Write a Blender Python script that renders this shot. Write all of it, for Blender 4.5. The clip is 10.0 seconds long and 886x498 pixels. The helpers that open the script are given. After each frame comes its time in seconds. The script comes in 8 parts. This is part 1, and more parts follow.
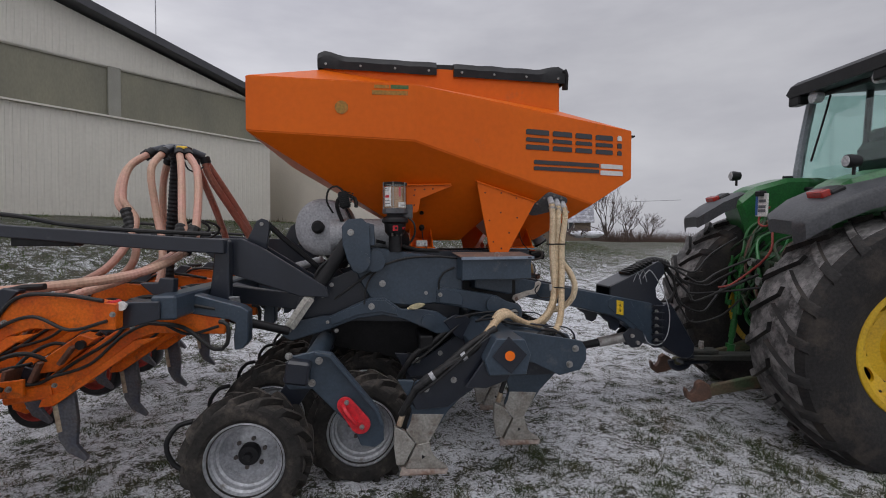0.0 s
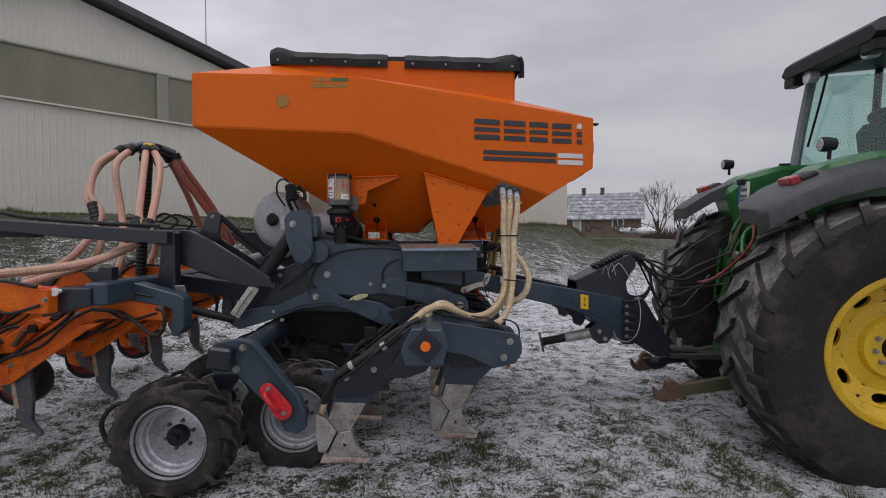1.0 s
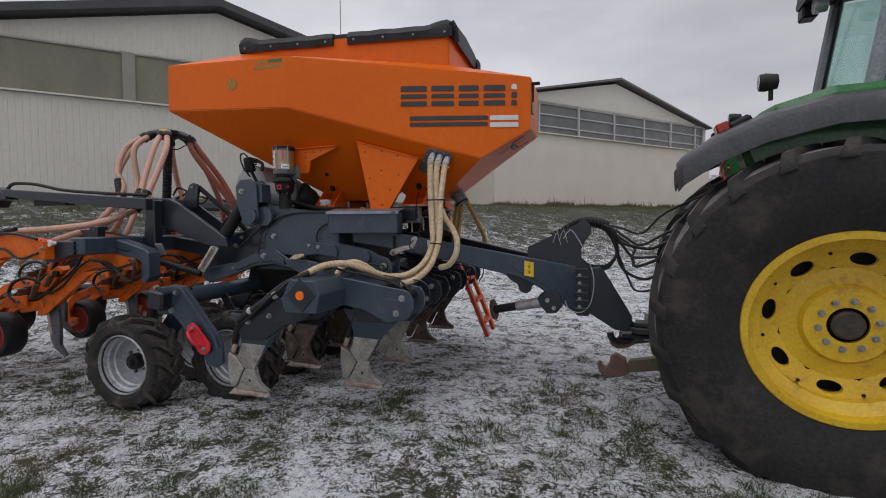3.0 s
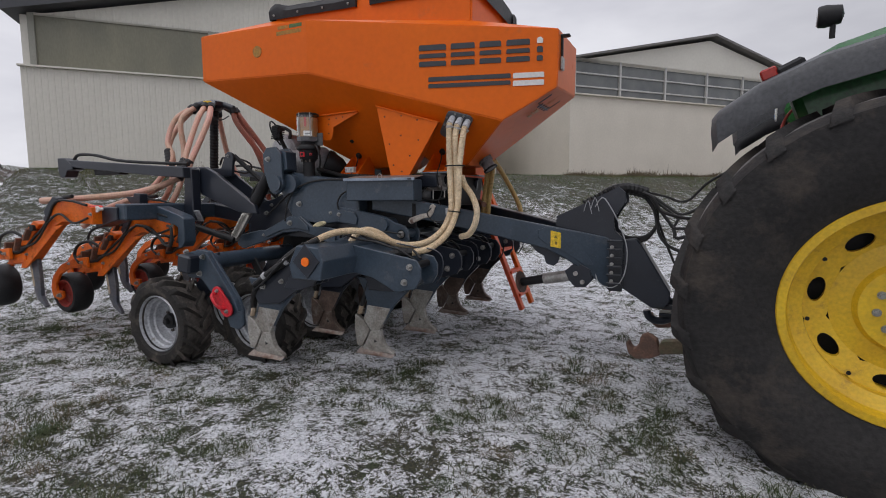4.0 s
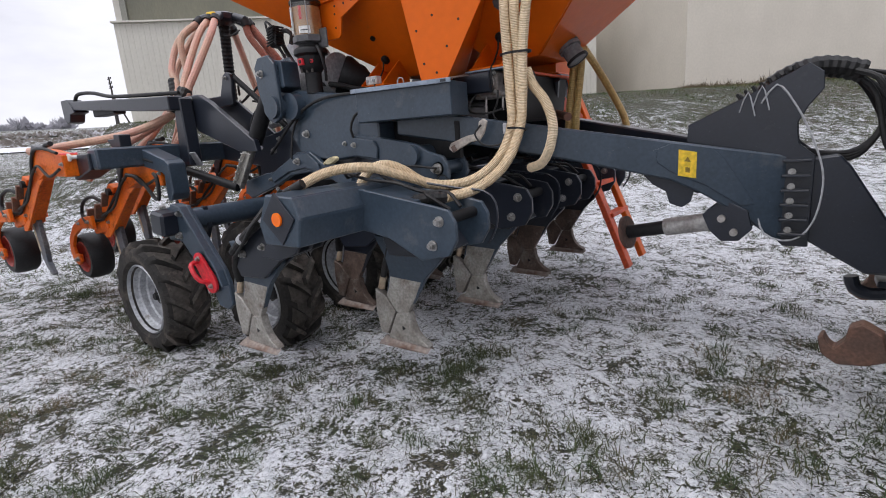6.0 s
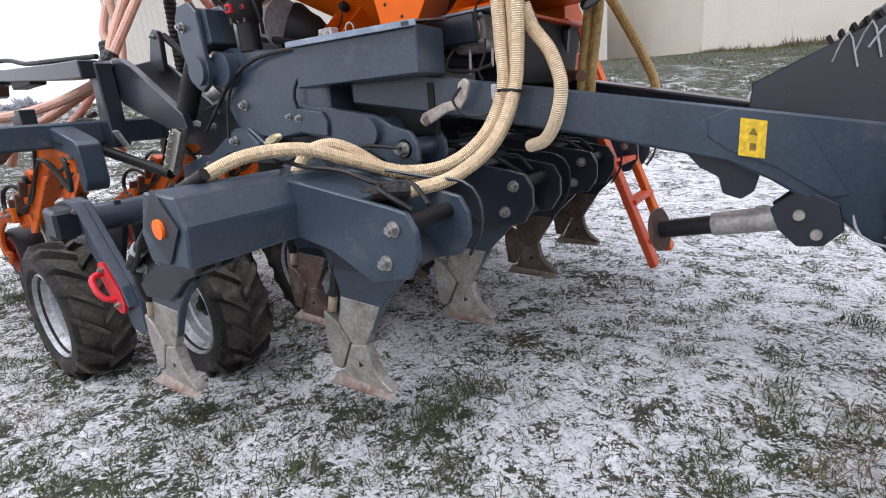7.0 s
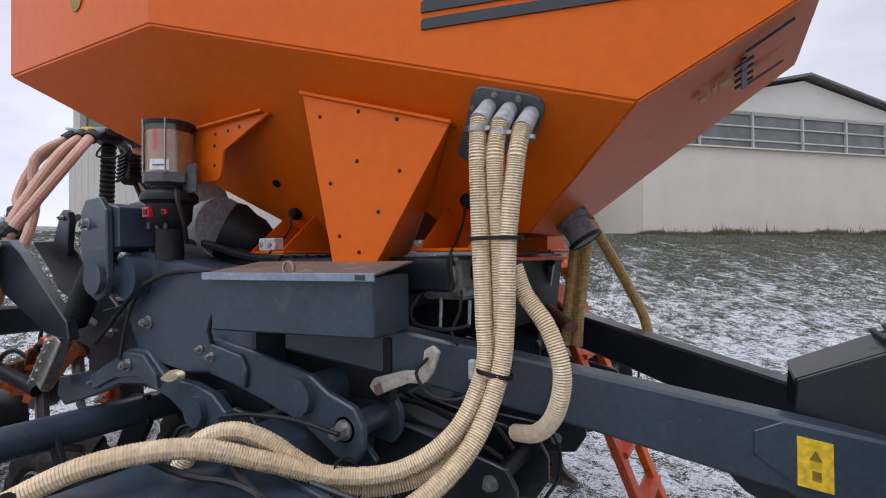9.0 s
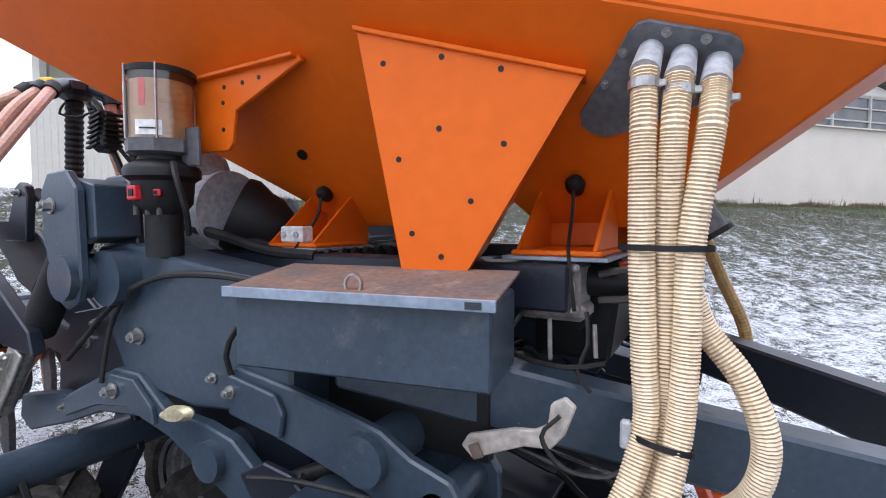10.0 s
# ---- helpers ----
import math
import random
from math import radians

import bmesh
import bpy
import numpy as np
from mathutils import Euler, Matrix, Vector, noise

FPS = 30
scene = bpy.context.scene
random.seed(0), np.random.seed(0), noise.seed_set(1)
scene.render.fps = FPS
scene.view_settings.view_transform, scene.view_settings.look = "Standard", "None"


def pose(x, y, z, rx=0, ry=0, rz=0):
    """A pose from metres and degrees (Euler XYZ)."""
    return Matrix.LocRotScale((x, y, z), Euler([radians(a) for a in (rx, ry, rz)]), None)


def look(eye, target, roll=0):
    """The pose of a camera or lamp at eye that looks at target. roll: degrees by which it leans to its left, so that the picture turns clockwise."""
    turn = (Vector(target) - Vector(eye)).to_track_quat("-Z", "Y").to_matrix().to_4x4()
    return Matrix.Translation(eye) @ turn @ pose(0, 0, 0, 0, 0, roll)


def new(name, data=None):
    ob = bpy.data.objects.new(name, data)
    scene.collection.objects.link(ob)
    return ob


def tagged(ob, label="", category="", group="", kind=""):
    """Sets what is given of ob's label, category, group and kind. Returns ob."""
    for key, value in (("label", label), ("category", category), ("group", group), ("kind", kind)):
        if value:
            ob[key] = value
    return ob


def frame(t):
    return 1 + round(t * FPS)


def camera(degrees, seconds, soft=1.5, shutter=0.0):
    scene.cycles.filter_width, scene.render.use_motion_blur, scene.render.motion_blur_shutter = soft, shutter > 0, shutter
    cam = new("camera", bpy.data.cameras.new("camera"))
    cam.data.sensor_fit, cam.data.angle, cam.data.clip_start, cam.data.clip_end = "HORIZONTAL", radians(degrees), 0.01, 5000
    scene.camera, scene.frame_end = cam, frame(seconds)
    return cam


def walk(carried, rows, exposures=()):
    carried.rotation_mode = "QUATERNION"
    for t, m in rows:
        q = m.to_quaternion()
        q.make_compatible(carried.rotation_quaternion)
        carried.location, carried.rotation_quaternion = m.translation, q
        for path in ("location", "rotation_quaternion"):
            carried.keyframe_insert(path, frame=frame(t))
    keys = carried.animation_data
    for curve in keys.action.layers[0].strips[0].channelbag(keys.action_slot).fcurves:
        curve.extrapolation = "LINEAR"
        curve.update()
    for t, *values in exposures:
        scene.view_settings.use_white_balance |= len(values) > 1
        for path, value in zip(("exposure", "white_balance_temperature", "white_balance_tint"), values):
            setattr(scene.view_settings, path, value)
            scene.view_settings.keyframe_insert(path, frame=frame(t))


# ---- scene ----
cam = camera(83.2, 10.0, soft=1.0)
PATH = [
    (0, (0.001, 0.024, 1.508), (0.239, 2.009, 1.469), -0.1),
    (0.5, (0.355, 0.02, 1.47), (0.497, 2.014, 1.425), -0.1),
    (1, (0.745, -0.015, 1.462), (0.784, 1.984, 1.414), -0.2),
    (1.5, (1.177, 0.024, 1.433), (1.087, 2.021, 1.363), 0.0),
    (2, (1.582, -0.01, 1.381), (1.337, 1.974, 1.32), 0.1),
    (2.5, (1.976, 0.003, 1.326), (1.598, 1.966, 1.256), -0.3),
    (4, (2.712, 0.329, 1.242), (1.89, 2.141, 1.038), -0.3),
    (4.5, (2.71, 0.612, 1.245), (1.773, 2.357, 0.97), -1.1),
    (5, (2.646, 0.912, 1.212), (1.596, 2.584, 0.898), -2.5),
    (5.5, (2.55, 1.259, 1.207), (1.419, 2.871, 0.854), -3.5),
    (5.7, (2.482, 1.378, 1.179), (1.337, 2.973, 0.797), -3.8),
    (6.8, (2.154, 1.971, 1.095), (1.002, 3.509, 0.537), -5.1),
    (7, (2.121, 2.125, 1.104), (0.955, 3.659, 0.567), -5.1),
    (7.5, (2.054, 2.299, 1.196), (0.88, 3.874, 0.821), -3.5),
    (8, (2.001, 2.382, 1.306), (0.87, 4.025, 1.156), -1.9),
    (8.5, (1.908, 2.471, 1.403), (0.838, 4.161, 1.4), -0.9),
    (9, (1.825, 2.533, 1.428), (0.795, 4.247, 1.455), -0.5),
    (9.5, (1.627, 2.664, 1.455), (0.614, 4.389, 1.436), -0.0),
    (10, (1.372, 2.737, 1.512), (0.416, 4.491, 1.405), 0.1),
]
EXPOSE = [(0, 0.0, 6500, 10), (2.5, 0.0, 6500, 10), (4, 0.2, 6500, 10), (5.5, 0.48, 6450, 10), (7, 1.2, 6350, 11), (7.5, 1.35, 6250, 11), (8, 1.17, 6200, 11), (8.5, 0.78, 6150, 11), (9, 0.54, 6150, 11), (9.5, 0.9, 6000, 11), (10, 1.22, 5900, 11)]
walk(cam, [(t, look(eye, target, roll)) for t, eye, target, roll in PATH], EXPOSE)

# ---- world and sun ----
world = bpy.data.worlds.new("overcast_sky")
scene.world = world
world.use_nodes = True
wt = world.node_tree
wn = wt.nodes
wn.clear()
w_out = wn.new("ShaderNodeOutputWorld")
w_bg = wn.new("ShaderNodeBackground")
w_sky = wn.new("ShaderNodeTexSky")
w_sky.sky_type = "NISHITA"
w_sky.sun_disc = False
w_sky.sun_elevation = radians(28)
w_sky.sun_rotation = radians(200)
w_grey = wn.new("ShaderNodeHueSaturation")
w_grey.inputs["Saturation"].default_value = 0.25
w_grey.inputs["Value"].default_value = 0.06
w_tc = wn.new("ShaderNodeTexCoord")
w_map = wn.new("ShaderNodeMapping")
w_map.inputs["Scale"].default_value = (1.0, 1.0, 3.2)
w_noise = wn.new("ShaderNodeTexNoise")
w_noise.inputs["Scale"].default_value = 1.7
w_noise.inputs["Detail"].default_value = 6.0
w_noise.inputs["Roughness"].default_value = 0.55
w_ramp = wn.new("ShaderNodeValToRGB")
w_ramp.color_ramp.elements[0].position = 0.30
w_ramp.color_ramp.elements[0].color = (0.40, 0.40, 0.46, 1)
w_ramp.color_ramp.elements[1].position = 0.68
w_ramp.color_ramp.elements[1].color = (0.68, 0.68, 0.73, 1)
w_mix = wn.new("ShaderNodeMixRGB")
w_mix.inputs["Fac"].default_value = 0.85
wt.links.new(w_sky.outputs["Color"], w_grey.inputs["Color"])
wt.links.new(w_tc.outputs["Generated"], w_map.inputs["Vector"])
wt.links.new(w_map.outputs["Vector"], w_noise.inputs["Vector"])
wt.links.new(w_noise.outputs["Fac"], w_ramp.inputs["Fac"])
wt.links.new(w_grey.outputs["Color"], w_mix.inputs["Color1"])
wt.links.new(w_ramp.outputs["Color"], w_mix.inputs["Color2"])
# the cloud is heavier towards the north-east
w_dot = wn.new("ShaderNodeVectorMath")
w_dot.operation = "DOT_PRODUCT"
w_dot.inputs[1].default_value = (0.62, 0.78, 0.0)
w_fall = wn.new("ShaderNodeMapRange")
w_fall.interpolation_type = "SMOOTHSTEP"
for w_key, w_val in (("From Min", 0.55), ("From Max", 1.0), ("To Min", 1.0), ("To Max", 0.74)):
    w_fall.inputs[w_key].default_value = w_val
w_mul = wn.new("ShaderNodeMixRGB")
w_mul.blend_type = "MULTIPLY"
w_mul.inputs["Fac"].default_value = 1.0
wt.links.new(w_tc.outputs["Generated"], w_dot.inputs[0])
wt.links.new(w_dot.outputs["Value"], w_fall.inputs["Value"])
wt.links.new(w_mix.outputs["Color"], w_mul.inputs["Color1"])
wt.links.new(w_fall.outputs["Result"], w_mul.inputs["Color2"])
# an overcast sky is brightest overhead
w_up = wn.new("ShaderNodeSeparateXYZ")
w_zen = wn.new("ShaderNodeMapRange")
w_zen.interpolation_type = "SMOOTHSTEP"
for w_key, w_val in (("From Min", 0.32), ("From Max", 1.0), ("To Min", 1.0), ("To Max", 1.9)):
    w_zen.inputs[w_key].default_value = w_val
w_top = wn.new("ShaderNodeMixRGB")
w_top.blend_type = "MULTIPLY"
w_top.inputs["Fac"].default_value = 1.0
wt.links.new(w_tc.outputs["Generated"], w_up.inputs["Vector"])
wt.links.new(w_up.outputs["Z"], w_zen.inputs["Value"])
wt.links.new(w_mul.outputs["Color"], w_top.inputs["Color1"])
wt.links.new(w_zen.outputs["Result"], w_top.inputs["Color2"])
wt.links.new(w_top.outputs["Color"], w_bg.inputs["Color"])
w_bg.inputs["Strength"].default_value = 1.15
wt.links.new(w_bg.outputs["Background"], w_out.inputs["Surface"])

sun = new("sun", bpy.data.lights.new("sun", "SUN"))
sun.data.energy = 0.4
sun.data.angle = radians(35)
sun.data.color = (1.0, 0.97, 0.93)
sun.matrix_world = look((0, -2, 12), (1.5, 3, 0))

# ---- materials ----
def mat(name, c1, c2=None, rough=0.5, chips=None, metal=0.0, scale=6.0, grain=60.0, bump=0.05, vary=0.0, dirt=None, dirt_amount=0.0,
        dirt_scale=5.0, coat=0.0, trans=0.0, fine=0.25, stretch=(1, 1, 1), lo=0.35, hi=0.65, spec=0.5):
    """Two colours mixed by a broad noise, a fine grain, dust or dirt in patches of their own, and relief."""
    m = bpy.data.materials.new(name)
    m.use_nodes = True
    t, n = m.node_tree, m.node_tree.nodes
    p = n["Principled BSDF"]
    c2 = c2 or tuple(v * 0.8 for v in c1)
    tc = n.new("ShaderNodeTexCoord")
    mp = n.new("ShaderNodeMapping")
    mp.inputs["Scale"].default_value = stretch
    t.links.new(tc.outputs["Object"], mp.inputs["Vector"])
    vec = mp.outputs["Vector"]
    if vary:
        oi = n.new("ShaderNodeObjectInfo")
        ad = n.new("ShaderNodeVectorMath")
        ad.operation = "MULTIPLY_ADD"
        ad.inputs[1].default_value = (37.0, 19.0, 53.0)
        t.links.new(oi.outputs["Random"], ad.inputs[0])
        t.links.new(vec, ad.inputs[2])
        vec = ad.outputs["Vector"]
    big = n.new("ShaderNodeTexNoise")
    big.inputs["Scale"].default_value = scale
    big.inputs["Detail"].default_value = 5.0
    t.links.new(vec, big.inputs["Vector"])
    mr = n.new("ShaderNodeMapRange")
    mr.inputs["From Min"].default_value, mr.inputs["From Max"].default_value = lo, hi
    t.links.new(big.outputs["Fac"], mr.inputs["Value"])
    mx = n.new("ShaderNodeMixRGB")
    mx.inputs["Color1"].default_value, mx.inputs["Color2"].default_value = (*c1, 1), (*c2, 1)
    t.links.new(mr.outputs["Result"], mx.inputs["Fac"])
    col = mx.outputs["Color"]
    gr = n.new("ShaderNodeTexNoise")
    gr.inputs["Scale"].default_value = grain
    gr.inputs["Detail"].default_value = 4.0
    t.links.new(vec, gr.inputs["Vector"])
    if fine:
        fm = n.new("ShaderNodeMapRange")
        fm.inputs["From Min"].default_value, fm.inputs["From Max"].default_value = 0.3, 0.7
        fm.inputs["To Min"].default_value, fm.inputs["To Max"].default_value = 1 - fine, 1 + fine
        t.links.new(gr.outputs["Fac"], fm.inputs["Value"])
        ml = n.new("ShaderNodeMixRGB")
        ml.blend_type = "MULTIPLY"
        ml.inputs["Fac"].default_value = 1.0
        t.links.new(col, ml.inputs["Color1"])
        t.links.new(fm.outputs["Result"], ml.inputs["Color2"])
        col = ml.outputs["Color"]
    if chips:
        cn = n.new("ShaderNodeTexNoise")
        cn.inputs["Scale"].default_value = 130.0
        cn.inputs["Detail"].default_value = 2.0
        t.links.new(vec, cn.inputs["Vector"])
        cm = n.new("ShaderNodeMapRange")
        cm.inputs["From Min"].default_value, cm.inputs["From Max"].default_value = 0.73, 0.78
        t.links.new(cn.outputs["Fac"], cm.inputs["Value"])
        cx = n.new("ShaderNodeMixRGB")
        cx.inputs["Color2"].default_value = (*chips, 1)
        t.links.new(cm.outputs["Result"], cx.inputs["Fac"])
        t.links.new(col, cx.inputs["Color1"])
        col = cx.outputs["Color"]
    rsock = None
    if dirt:
        dn = n.new("ShaderNodeTexNoise")
        dn.inputs["Scale"].default_value = dirt_scale
        dn.inputs["Detail"].default_value = 8.0
        dn.inputs["Roughness"].default_value = 0.7
        t.links.new(vec, dn.inputs["Vector"])
        dm = n.new("ShaderNodeMapRange")
        dm.inputs["From Min"].default_value, dm.inputs["From Max"].default_value = 0.66 - dirt_amount * 0.4, 0.80 - dirt_amount * 0.3
        t.links.new(dn.outputs["Fac"], dm.inputs["Value"])
        dx = n.new("ShaderNodeMixRGB")
        dx.inputs["Color2"].default_value = (*dirt, 1)
        t.links.new(dm.outputs["Result"], dx.inputs["Fac"])
        t.links.new(col, dx.inputs["Color1"])
        col = dx.outputs["Color"]
        rm = n.new("ShaderNodeMapRange")
        rm.inputs["To Min"].default_value, rm.inputs["To Max"].default_value = rough, max(rough, 0.85)
        t.links.new(dm.outputs["Result"], rm.inputs["Value"])
        rsock = rm.outputs["Result"]
    t.links.new(col, p.inputs["Base Color"])
    if rsock:
        t.links.new(rsock, p.inputs["Roughness"])
    else:
        p.inputs["Roughness"].default_value = rough
    p.inputs["Metallic"].default_value = metal
    p.inputs["Coat Weight"].default_value = coat
    p.inputs["Specular IOR Level"].default_value = spec
    p.inputs["Transmission Weight"].default_value = trans
    if bump:
        bp = n.new("ShaderNodeBump")
        bp.inputs["Strength"].default_value = bump
        bp.inputs["Distance"].default_value = 0.01
        t.links.new(gr.outputs["Fac"], bp.inputs["Height"])
        t.links.new(bp.outputs["Normal"], p.inputs["Normal"])
    return m


SOIL = (0.10, 0.066, 0.043)
DUST = (0.20, 0.175, 0.145)
M_ORANGE = mat("orange_paint", (0.71, 0.130, 0.004), (0.67, 0.118, 0.004), rough=0.38, spec=0.22, scale=1.5, grain=25, bump=0.012, fine=0.04, coat=0.0, dirt=(0.42, 0.12, 0.04), dirt_amount=0.08, dirt_scale=3)
M_ORANGE2 = mat("orange_frame_paint", (0.68, 0.135, 0.006), (0.56, 0.09, 0.006), rough=0.42, spec=0.3, scale=8, grain=70, bump=0.08, fine=0.18, dirt=(0.12, 0.05, 0.025), dirt_amount=0.27, dirt_scale=10)
M_RED_ORANGE = mat("ladder_paint", (0.60, 0.075, 0.012), (0.50, 0.06, 0.014), rough=0.45, scale=7, dirt=DUST, dirt_amount=0.12)
# Navy paint, also used as the shaded copy of the slate below.
M_GREY = mat("navy_and_shaded_slate_paint", (0.016, 0.020, 0.030), (0.012, 0.015, 0.023), rough=0.32, chips=(0.07, 0.075, 0.08), scale=4, grain=90, bump=0.03, fine=0.10, coat=0.12, dirt=(0.06, 0.06, 0.063), dirt_amount=0.12, dirt_scale=7)
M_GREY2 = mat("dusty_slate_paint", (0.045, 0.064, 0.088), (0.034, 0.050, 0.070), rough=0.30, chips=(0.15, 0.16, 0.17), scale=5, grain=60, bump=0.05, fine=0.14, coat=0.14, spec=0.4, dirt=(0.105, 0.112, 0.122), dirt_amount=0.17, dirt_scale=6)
M_NUT = mat("rusty_dark_nut", (0.09, 0.075, 0.065), (0.06, 0.05, 0.045), rough=0.6, scale=30)
M_LIP = mat("pale_worn_lid_edge", (0.26, 0.31, 0.38), (0.18, 0.22, 0.27), rough=0.4, scale=12, fine=0.15)
M_RUST = mat("rusty_lid", (0.20, 0.12, 0.085), (0.13, 0.10, 0.09), rough=0.75, scale=9, grain=70, bump=0.15, dirt=(0.30, 0.24, 0.2), dirt_amount=0.25, dirt_scale=14)
# Black plastic, and the colour of sheets that stand for shade.
M_DARK = mat("black_plastic_and_shade", (0.009, 0.009, 0.010), (0.015, 0.015, 0.016), rough=0.5, scale=8, fine=0.2, spec=0.28)
M_TARP = mat("black_tarpaulin", (0.012, 0.012, 0.013), (0.022, 0.022, 0.024), rough=0.45, scale=5, grain=20, bump=0.25, fine=0.2, spec=0.3)
M_RUBBER = mat("muddy_tyre_rubber", (0.019, 0.018, 0.017), (0.038, 0.034, 0.030), rough=0.78, spec=0.25, scale=7, grain=55, bump=0.35, vary=1, dirt=(0.108, 0.090, 0.076), dirt_amount=0.32, dirt_scale=7)
M_LUGTOP = mat("dusty_lug_rubber", (0.085, 0.075, 0.066), (0.040, 0.036, 0.032), rough=0.8, spec=0.25, scale=9, grain=55, bump=0.4, vary=1, dirt=(0.17, 0.145, 0.125), dirt_amount=0.35, dirt_scale=11)
M_RUBBER_T = mat("worn_tractor_tyre_rubber", (0.017, 0.016, 0.016), (0.027, 0.025, 0.024), rough=0.74, spec=0.3, scale=3, grain=45, bump=0.35, vary=1, dirt=(0.064, 0.053, 0.044), dirt_amount=0.38, dirt_scale=4)
M_LUG_T = mat("scuffed_tread_lug", (0.040, 0.039, 0.038), (0.115, 0.111, 0.108), rough=0.72, spec=0.3, scale=6, grain=30, bump=0.4, dirt=(0.27, 0.255, 0.25), dirt_amount=0.50, dirt_scale=8)
M_RIM = mat("silver_rim", (0.45, 0.46, 0.48), (0.35, 0.36, 0.38), rough=0.38, metal=0.35, scale=10, dirt=DUST, dirt_amount=0.2, dirt_scale=12)
M_YELLOW = mat("yellow_rim_paint", (0.70, 0.46, 0.022), (0.60, 0.37, 0.020), rough=0.4, scale=4, fine=0.12, dirt=(0.24, 0.13, 0.045), dirt_amount=0.22, dirt_scale=6)
M_GREEN = mat("green_tractor_paint", (0.022, 0.15, 0.035), (0.018, 0.11, 0.028), rough=0.35, coat=0.3, scale=5, dirt=(0.11, 0.11, 0.08), dirt_amount=0.15)
M_GREEN_D = mat("grimy_green_casting", (0.020, 0.065, 0.024), (0.022, 0.035, 0.02), rough=0.6, scale=9, dirt=SOIL, dirt_amount=0.3, dirt_scale=12)
M_FENDER = mat("fender_plastic", (0.060, 0.062, 0.067), (0.045, 0.047, 0.052), rough=0.5, scale=6, dirt=(0.15, 0.14, 0.13), dirt_amount=0.2)
M_STEEL = mat("worn_bright_steel", (0.46, 0.44, 0.42), (0.30, 0.27, 0.25), rough=0.42, metal=0.6, scale=14, dirt=(0.20, 0.115, 0.07), dirt_amount=0.25, dirt_scale=18)
M_ZINC = mat("zinc_bolt", (0.50, 0.50, 0.49), (0.24, 0.23, 0.215), rough=0.34, metal=0.75, scale=60, vary=1, dirt=(0.16, 0.12, 0.085), dirt_amount=0.25, dirt_scale=45)
M_POINT = mat("soil_polished_tine_steel", (0.37, 0.355, 0.325), (0.22, 0.20, 0.175), rough=0.45, metal=0.3, scale=11, grain=80, bump=0.15, vary=1, dirt=(0.13, 0.085, 0.062), dirt_amount=0.30, dirt_scale=9)
# Rusty steel, darkened as well for the shade on inner and far tines.
M_POINT2 = mat("shaded_rusty_tine_steel", (0.135, 0.095, 0.075), (0.075, 0.050, 0.040), rough=0.6, metal=0.2, scale=11, grain=80, bump=0.2, vary=1, dirt=(0.26, 0.235, 0.21), dirt_amount=0.28, dirt_scale=9)
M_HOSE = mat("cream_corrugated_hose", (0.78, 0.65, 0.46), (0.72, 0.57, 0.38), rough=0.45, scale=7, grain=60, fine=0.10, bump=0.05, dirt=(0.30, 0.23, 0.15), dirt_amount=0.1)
M_GROOVE = mat("tan_hose_groove", (0.56, 0.43, 0.27), (0.48, 0.35, 0.21), rough=0.6, scale=7)
M_HOSE_Y = mat("yellowed_corrugated_hose", (0.46, 0.31, 0.11), (0.40, 0.26, 0.085), rough=0.45, scale=7, dirt=(0.3, 0.2, 0.1), dirt_amount=0.1)
M_HOSE_P = mat("pink_seed_hose", (0.58, 0.31, 0.24), (0.52, 0.33, 0.23), rough=0.4, scale=5, fine=0.1, dirt=(0.36, 0.24, 0.17), dirt_amount=0.2, vary=1)
M_HOSE_R = mat("red_brown_seed_hose", (0.36, 0.10, 0.065), (0.30, 0.12, 0.08), rough=0.42, scale=5)
M_HYD = mat("black_hydraulic_hose", (0.013, 0.013, 0.014), (0.026, 0.025, 0.024), rough=0.5, scale=12, dirt=(0.07, 0.065, 0.06), dirt_amount=0.14, spec=0.3)
M_SIGNAL = mat("orange_reflector", (0.95, 0.20, 0.012), (0.90, 0.17, 0.01), rough=0.2, scale=30, fine=0.05)
M_RED = mat("red_handle_paint", (0.62, 0.020, 0.032), (0.52, 0.018, 0.028), rough=0.38, scale=14)
M_REDLENS = mat("red_lamp_lens", (0.34, 0.022, 0.014), (0.28, 0.02, 0.014), rough=0.18, scale=20, fine=0.15)
M_WHITE = mat("white_label", (0.74, 0.73, 0.70), (0.66, 0.65, 0.62), rough=0.5, scale=15)
M_STICKER = mat("yellow_warning_sticker", (0.82, 0.56, 0.03), (0.76, 0.50, 0.03), rough=0.4, scale=20)
M_INK = mat("dark_lettering", (0.030, 0.033, 0.040), (0.024, 0.027, 0.033), rough=0.4, scale=8, fine=0.08)
M_WHITE_INK = mat("white_lettering", (0.70, 0.68, 0.66), (0.64, 0.62, 0.60), rough=0.4, scale=8, fine=0.08)
M_GREEN_INK = mat("green_decal", (0.035, 0.12, 0.035), (0.10, 0.13, 0.03), rough=0.5, scale=20)
M_OLIVE_INK = mat("faded_olive_decal", (0.30, 0.16, 0.02), (0.42, 0.15, 0.012), rough=0.5, scale=30)
M_LAMP = mat("lamp_glass", (0.55, 0.56, 0.58), (0.45, 0.46, 0.48), rough=0.15, scale=20, metal=0.3)
M_GREASE = mat("grease_behind_reservoir", (0.34, 0.155, 0.055), (0.42, 0.27, 0.14), rough=0.3, scale=6, coat=0.6, stretch=(1, 1, 2.5))
M_CASTIRON = mat("pale_gearbox_casting", (0.36, 0.35, 0.34), (0.24, 0.20, 0.18), rough=0.5, metal=0.3, scale=16, dirt=(0.16, 0.06, 0.035), dirt_amount=0.25, dirt_scale=20)
M_FAN = mat("grey_fan_housing", (0.42, 0.425, 0.44), (0.36, 0.365, 0.38), rough=0.45, scale=4, dirt=DUST, dirt_amount=0.06)
